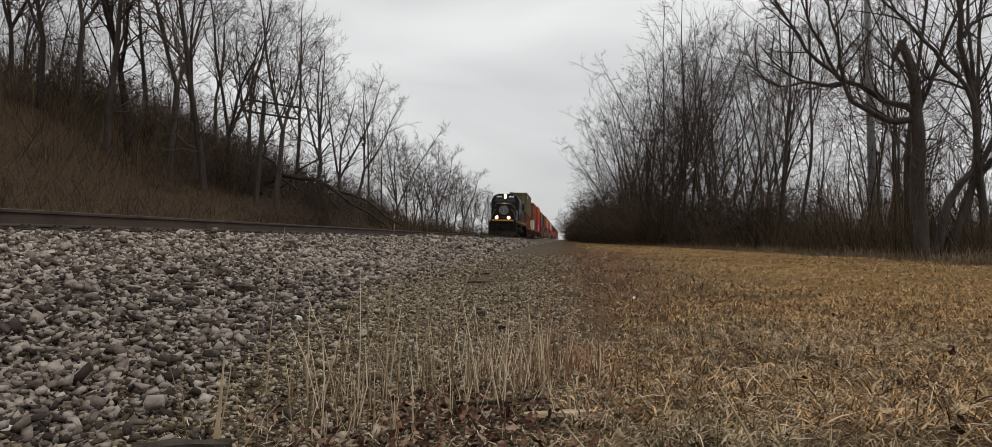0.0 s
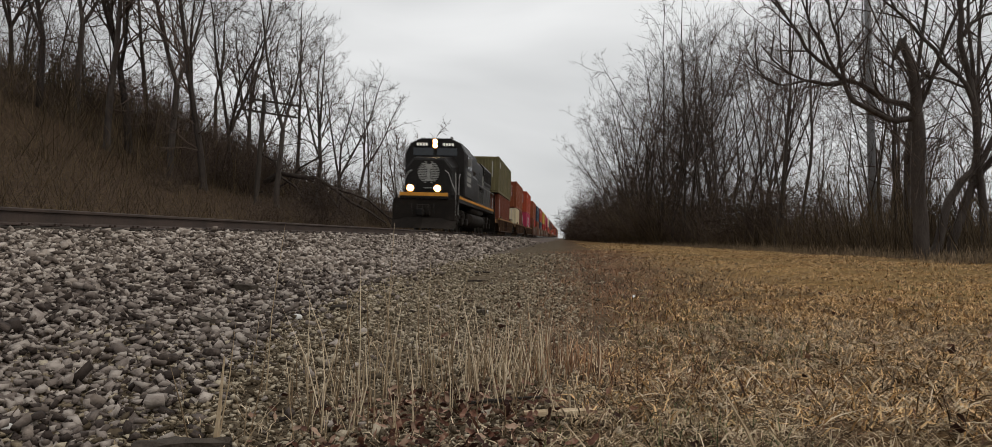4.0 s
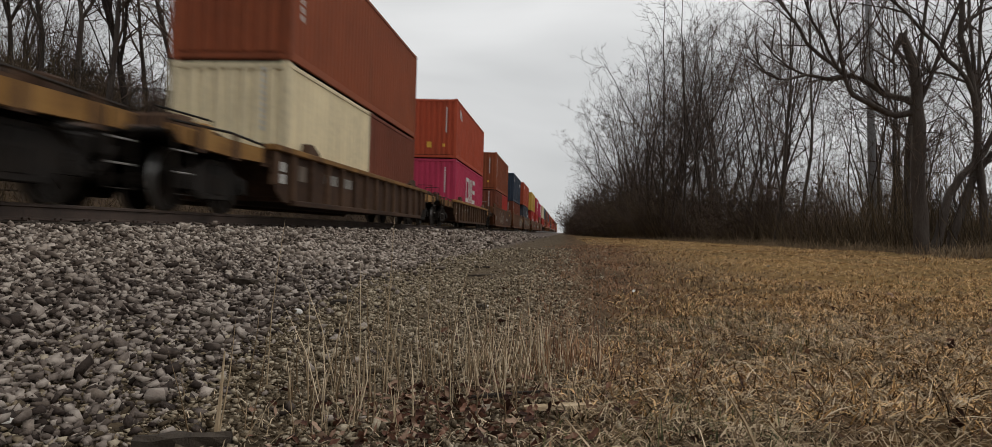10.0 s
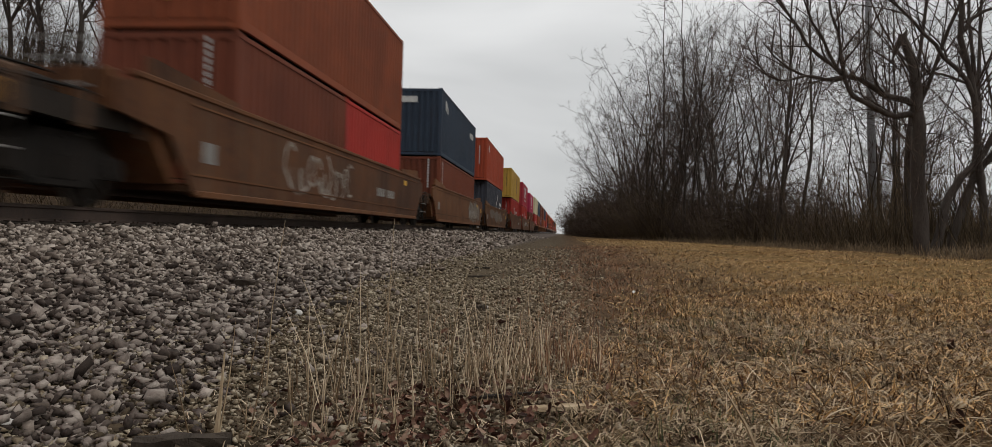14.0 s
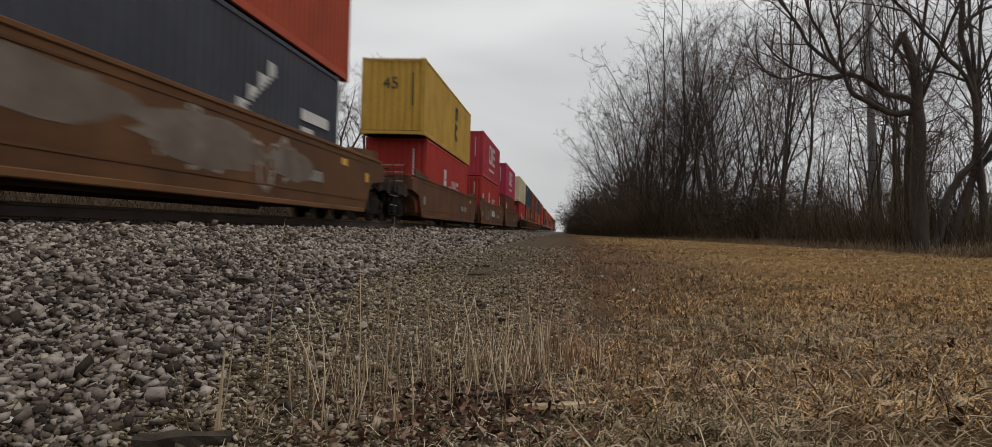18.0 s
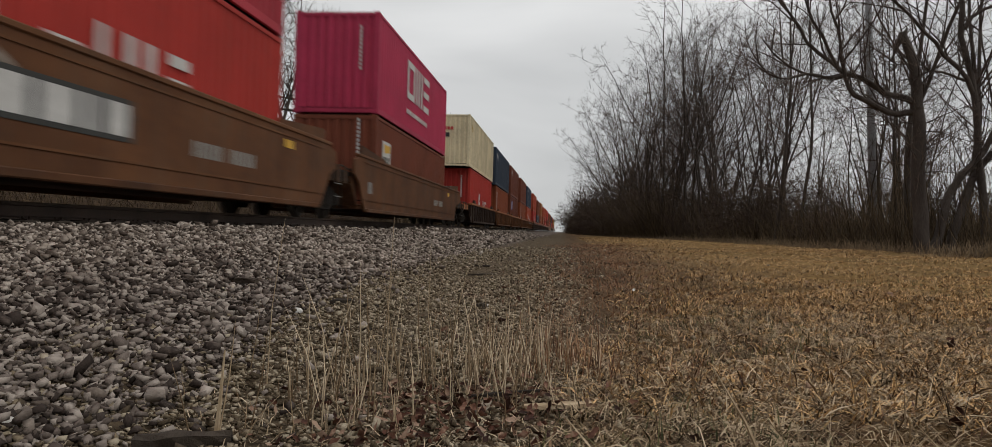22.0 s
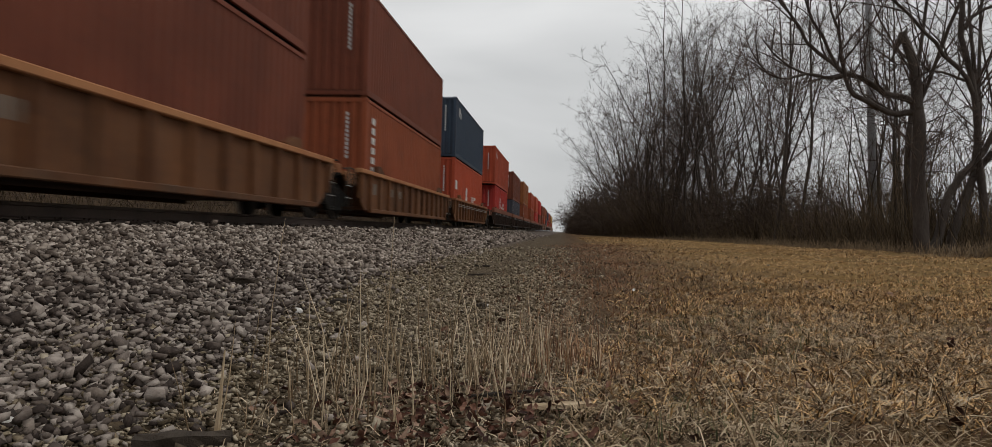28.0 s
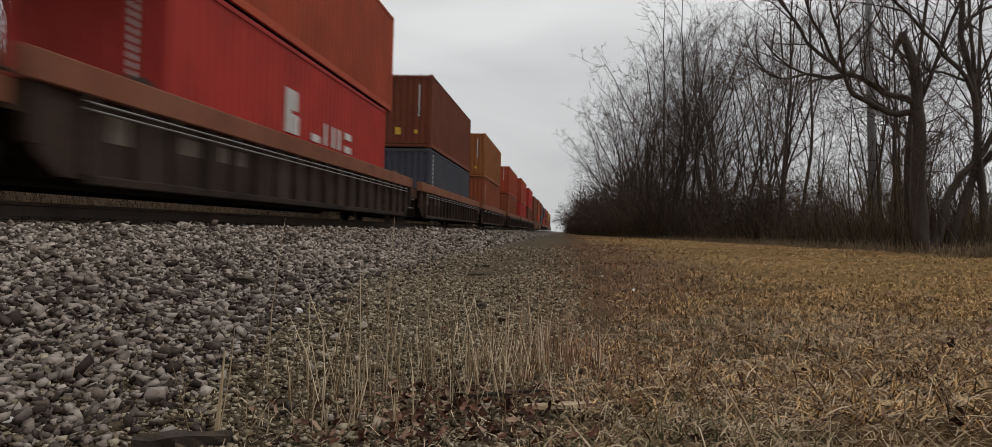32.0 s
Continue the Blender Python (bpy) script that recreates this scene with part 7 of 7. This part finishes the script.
def leaf_litter(name, n, place, s0, s1, label):
    """Dead leaves strewn in one drift."""
    forms = [leaf_mesh(i) for i in range(5)]
    va, fa, base = [], [], 0
    for i in range(n):
        me = forms[i % 5]
        p = np.array([q.co for q in me.vertices])
        x, y = place()
        s = RNG.uniform(s0, s1)
        m = np.array(Euler((RNG.normal(0, 0.8), RNG.normal(0, 0.8), RNG.uniform(0, 6.28))).to_matrix())
        p = (p * s) @ m.T + np.array([x, y, float(ground_z(x, y)) + 0.012 + RNG.uniform(0, 0.03)])
        va.append(p)
        fa.append(np.array([list(q.vertices) for q in me.polygons]) + base)
        base += len(p)
    return tagged(new(name, raw_mesh(name, np.concatenate(va), np.concatenate(fa), LEAF, True)), label, "leaves", kind="stuff")


leaf_litter("leaf_litter", 560, lambda: (float(RNG.normal(-0.34, 0.22)), float(RNG.uniform(1.8, 2.5))), 0.016, 0.040, "drift of curled reddish-brown dead leaves")
leaf_litter("scattered_leaves", 120, lambda: (float(RNG.uniform(-1.0, 3.0)), float(RNG.uniform(2.0, 9.0))), 0.03, 0.06, "scattered dead leaves on grass and gravel")
# leaf shapes; the white one stands for paper, the wood-dark one for bark
for i, (x, y, s, mat) in enumerate(((-0.22, 2.15, 0.07, LEAF_PALE), (-0.13, 2.6, 0.055, LEAF), (-0.18, 2.5, 0.07, LEAF), (-0.30, 2.12, 0.055, LEAF_PALE), (0.9, 3.95, 0.07, LEAF), (0.62, 6.87, 0.08, WHITE_MARK), (-1.65, 5.5, 0.10, TIE_WOOD))):
    ob = tagged(new("dead_leaf", leaf_mesh(20 + i)), "curled leaf or scrap lying on the ground", "leaf")
    ob.data.materials[0] = mat
    ob.matrix_basis = pose(x, y, float(ground_z(x, y)) + 0.025, 12, -15, 70 * i)
    ob.scale = (s, s, s)


# ---- scraps of wood ----
def scrap(name, x, y, length, wide, high, turn, material, label, lift=0.0):
    r = random.Random(int(x * 100) + 7)
    f = Form()
    n = 6
    rings = []
    for i in range(n):
        t = i / (n - 1) - 0.5
        k = 1 - 0.5 * abs(t) * r.uniform(0.6, 1.6)
        rings.append([(t * length, wide / 2 * k * cx + r.uniform(-0.1, 0.1) * wide, high / 2 * k * cz + r.uniform(-0.1, 0.1) * high) for cx, cz in ((-1, -1), (1, -1), (1, 0.8), (0, 1.1), (-1, 0.7))])
    v = [p for ring in rings for p in ring]
    q = [(i * 5 + j, i * 5 + (j + 1) % 5, (i + 1) * 5 + (j + 1) % 5, (i + 1) * 5 + j) for i in range(n - 1) for j in range(5)] + [tuple(range(5)), tuple(range((n - 1) * 5, n * 5))]
    f.add(v, q)
    ob = tagged(new(name, f.mesh(name, material)), label, "wood")
    ob.matrix_basis = pose(x, y, float(ground_z(x, y)) + high * 0.45 + lift, 0, 0, turn)


scrap("wood_splinter", -2.70, 6.1, 0.42, 0.06, 0.05, -25, TIE_WOOD, "dark splinter of wood on the ballast", 0.035)
scrap("wood_splinter", -2.12, 4.25, 0.30, 0.045, 0.04, -35, TIE_WOOD, "dark splinter of wood on the ballast", 0.03)
scrap("wood_splinter", -2.0, 5.05, 0.16, 0.04, 0.035, 12, TIE_WOOD, "dark splinter of wood on the gravel")
scrap("wood_splinter", -1.64, 5.48, 0.17, 0.06, 0.05, 20, TIE_WOOD, "dark chunk of bark on the gravel")
scrap("wood_splinter", -0.6, 5.5, 0.07, 0.06, 0.05, 20, TIE_WOOD, "dark clod on the gravel")
scrap("wood_splinter", -1.55, 3.4, 0.30, 0.02, 0.015, -12, TIE_WOOD, "thin dark twig on the gravel")
scrap("wood_splinter", -1.05, 9.5, 0.34, 0.03, 0.03, 14, TIE_WOOD, "dark stick on the far gravel")
scrap("wood_splinter", -1.3, 11.5, 0.36, 0.03, 0.03, -9, TIE_WOOD, "dark stick on the far gravel")
scrap("old_timber", -0.99, 1.90, 0.24, 0.07, 0.05, 16, TIE_WOOD, "end of a dark half-buried timber")
scrap("pale_driftwood", -0.02, 2.2, 0.20, 0.035, 0.016, 14, STRAW_PALE, "bleached flat strip of wood in the grass", 0.016)
scrap("wood_splinter", -0.18, 2.32, 0.24, 0.012, 0.012, 25, TIE_WOOD, "thin dark twig among the leaves", 0.02)
for x, y, pts, th, lab in (
        (-0.93, 1.95, ((0, 0, 0), (0.015, 0, 0.12), (0.028, 0, 0.26)), 0.0090, "thick pale broken stalk"),
        (-0.86, 1.95, ((0, 0, 0), (0.05, 0, 0.08), (0.11, 0, 0.14)), 0.003, "thin leaning dry stalk"),
        (-1.05, 2.6, ((0, 0, 0), (0.02, 0, 0.3), (0.06, 0.02, 0.62)), 0.0028, "tall thin dry stalk"),
        (-0.80, 2.45, ((0, 0, 0), (0.05, 0, 0.2), (0.13, 0.02, 0.42)), 0.003, "tall thin dry stalk"),
        (-0.62, 2.6, ((0, 0, 0), (0.01, 0, 0.3), (0.03, 0, 0.60)), 0.0028, "tall thin dry stalk"),
        (-0.45, 2.6, ((0, 0, 0), (-0.02, 0, 0.25), (-0.01, 0, 0.5)), 0.0025, "tall thin dry stalk"),
        (0.46, 1.75, ((0, 0, 0), (-0.05, 0.02, 0.12), (-0.12, 0.03, 0.24)), 0.006, "blurred grey weed stalk in the lawn"),
        (0.95, 1.9, ((0, 0, 0), (-0.06, 0, 0.07), (-0.14, 0, 0.16)), 0.003, "leaning dry stalk in the lawn")):
    stalk(x, y, pts, th, lab)


# ---- movement ----
def travel(t):
    """Metres run by the train: it gathers speed gently."""
    return 11.5 * t + 0.012 * ((t - 9) ** 2 - 81)


def motions():
    times = [i * 2.0 for i in range(17)]
    for thing, s, z, dx in MOVERS:
        walk(thing, [(t, ON_TRACK @ pose(dx, s - travel(t), z)) for t in times])
    for wheel, k, r in WHEELS:
        walk(wheel, [(i / FPS, pose(0, k, r, math.degrees(travel(i / FPS) / r), 0, 0)) for i in range(961)])


motions()
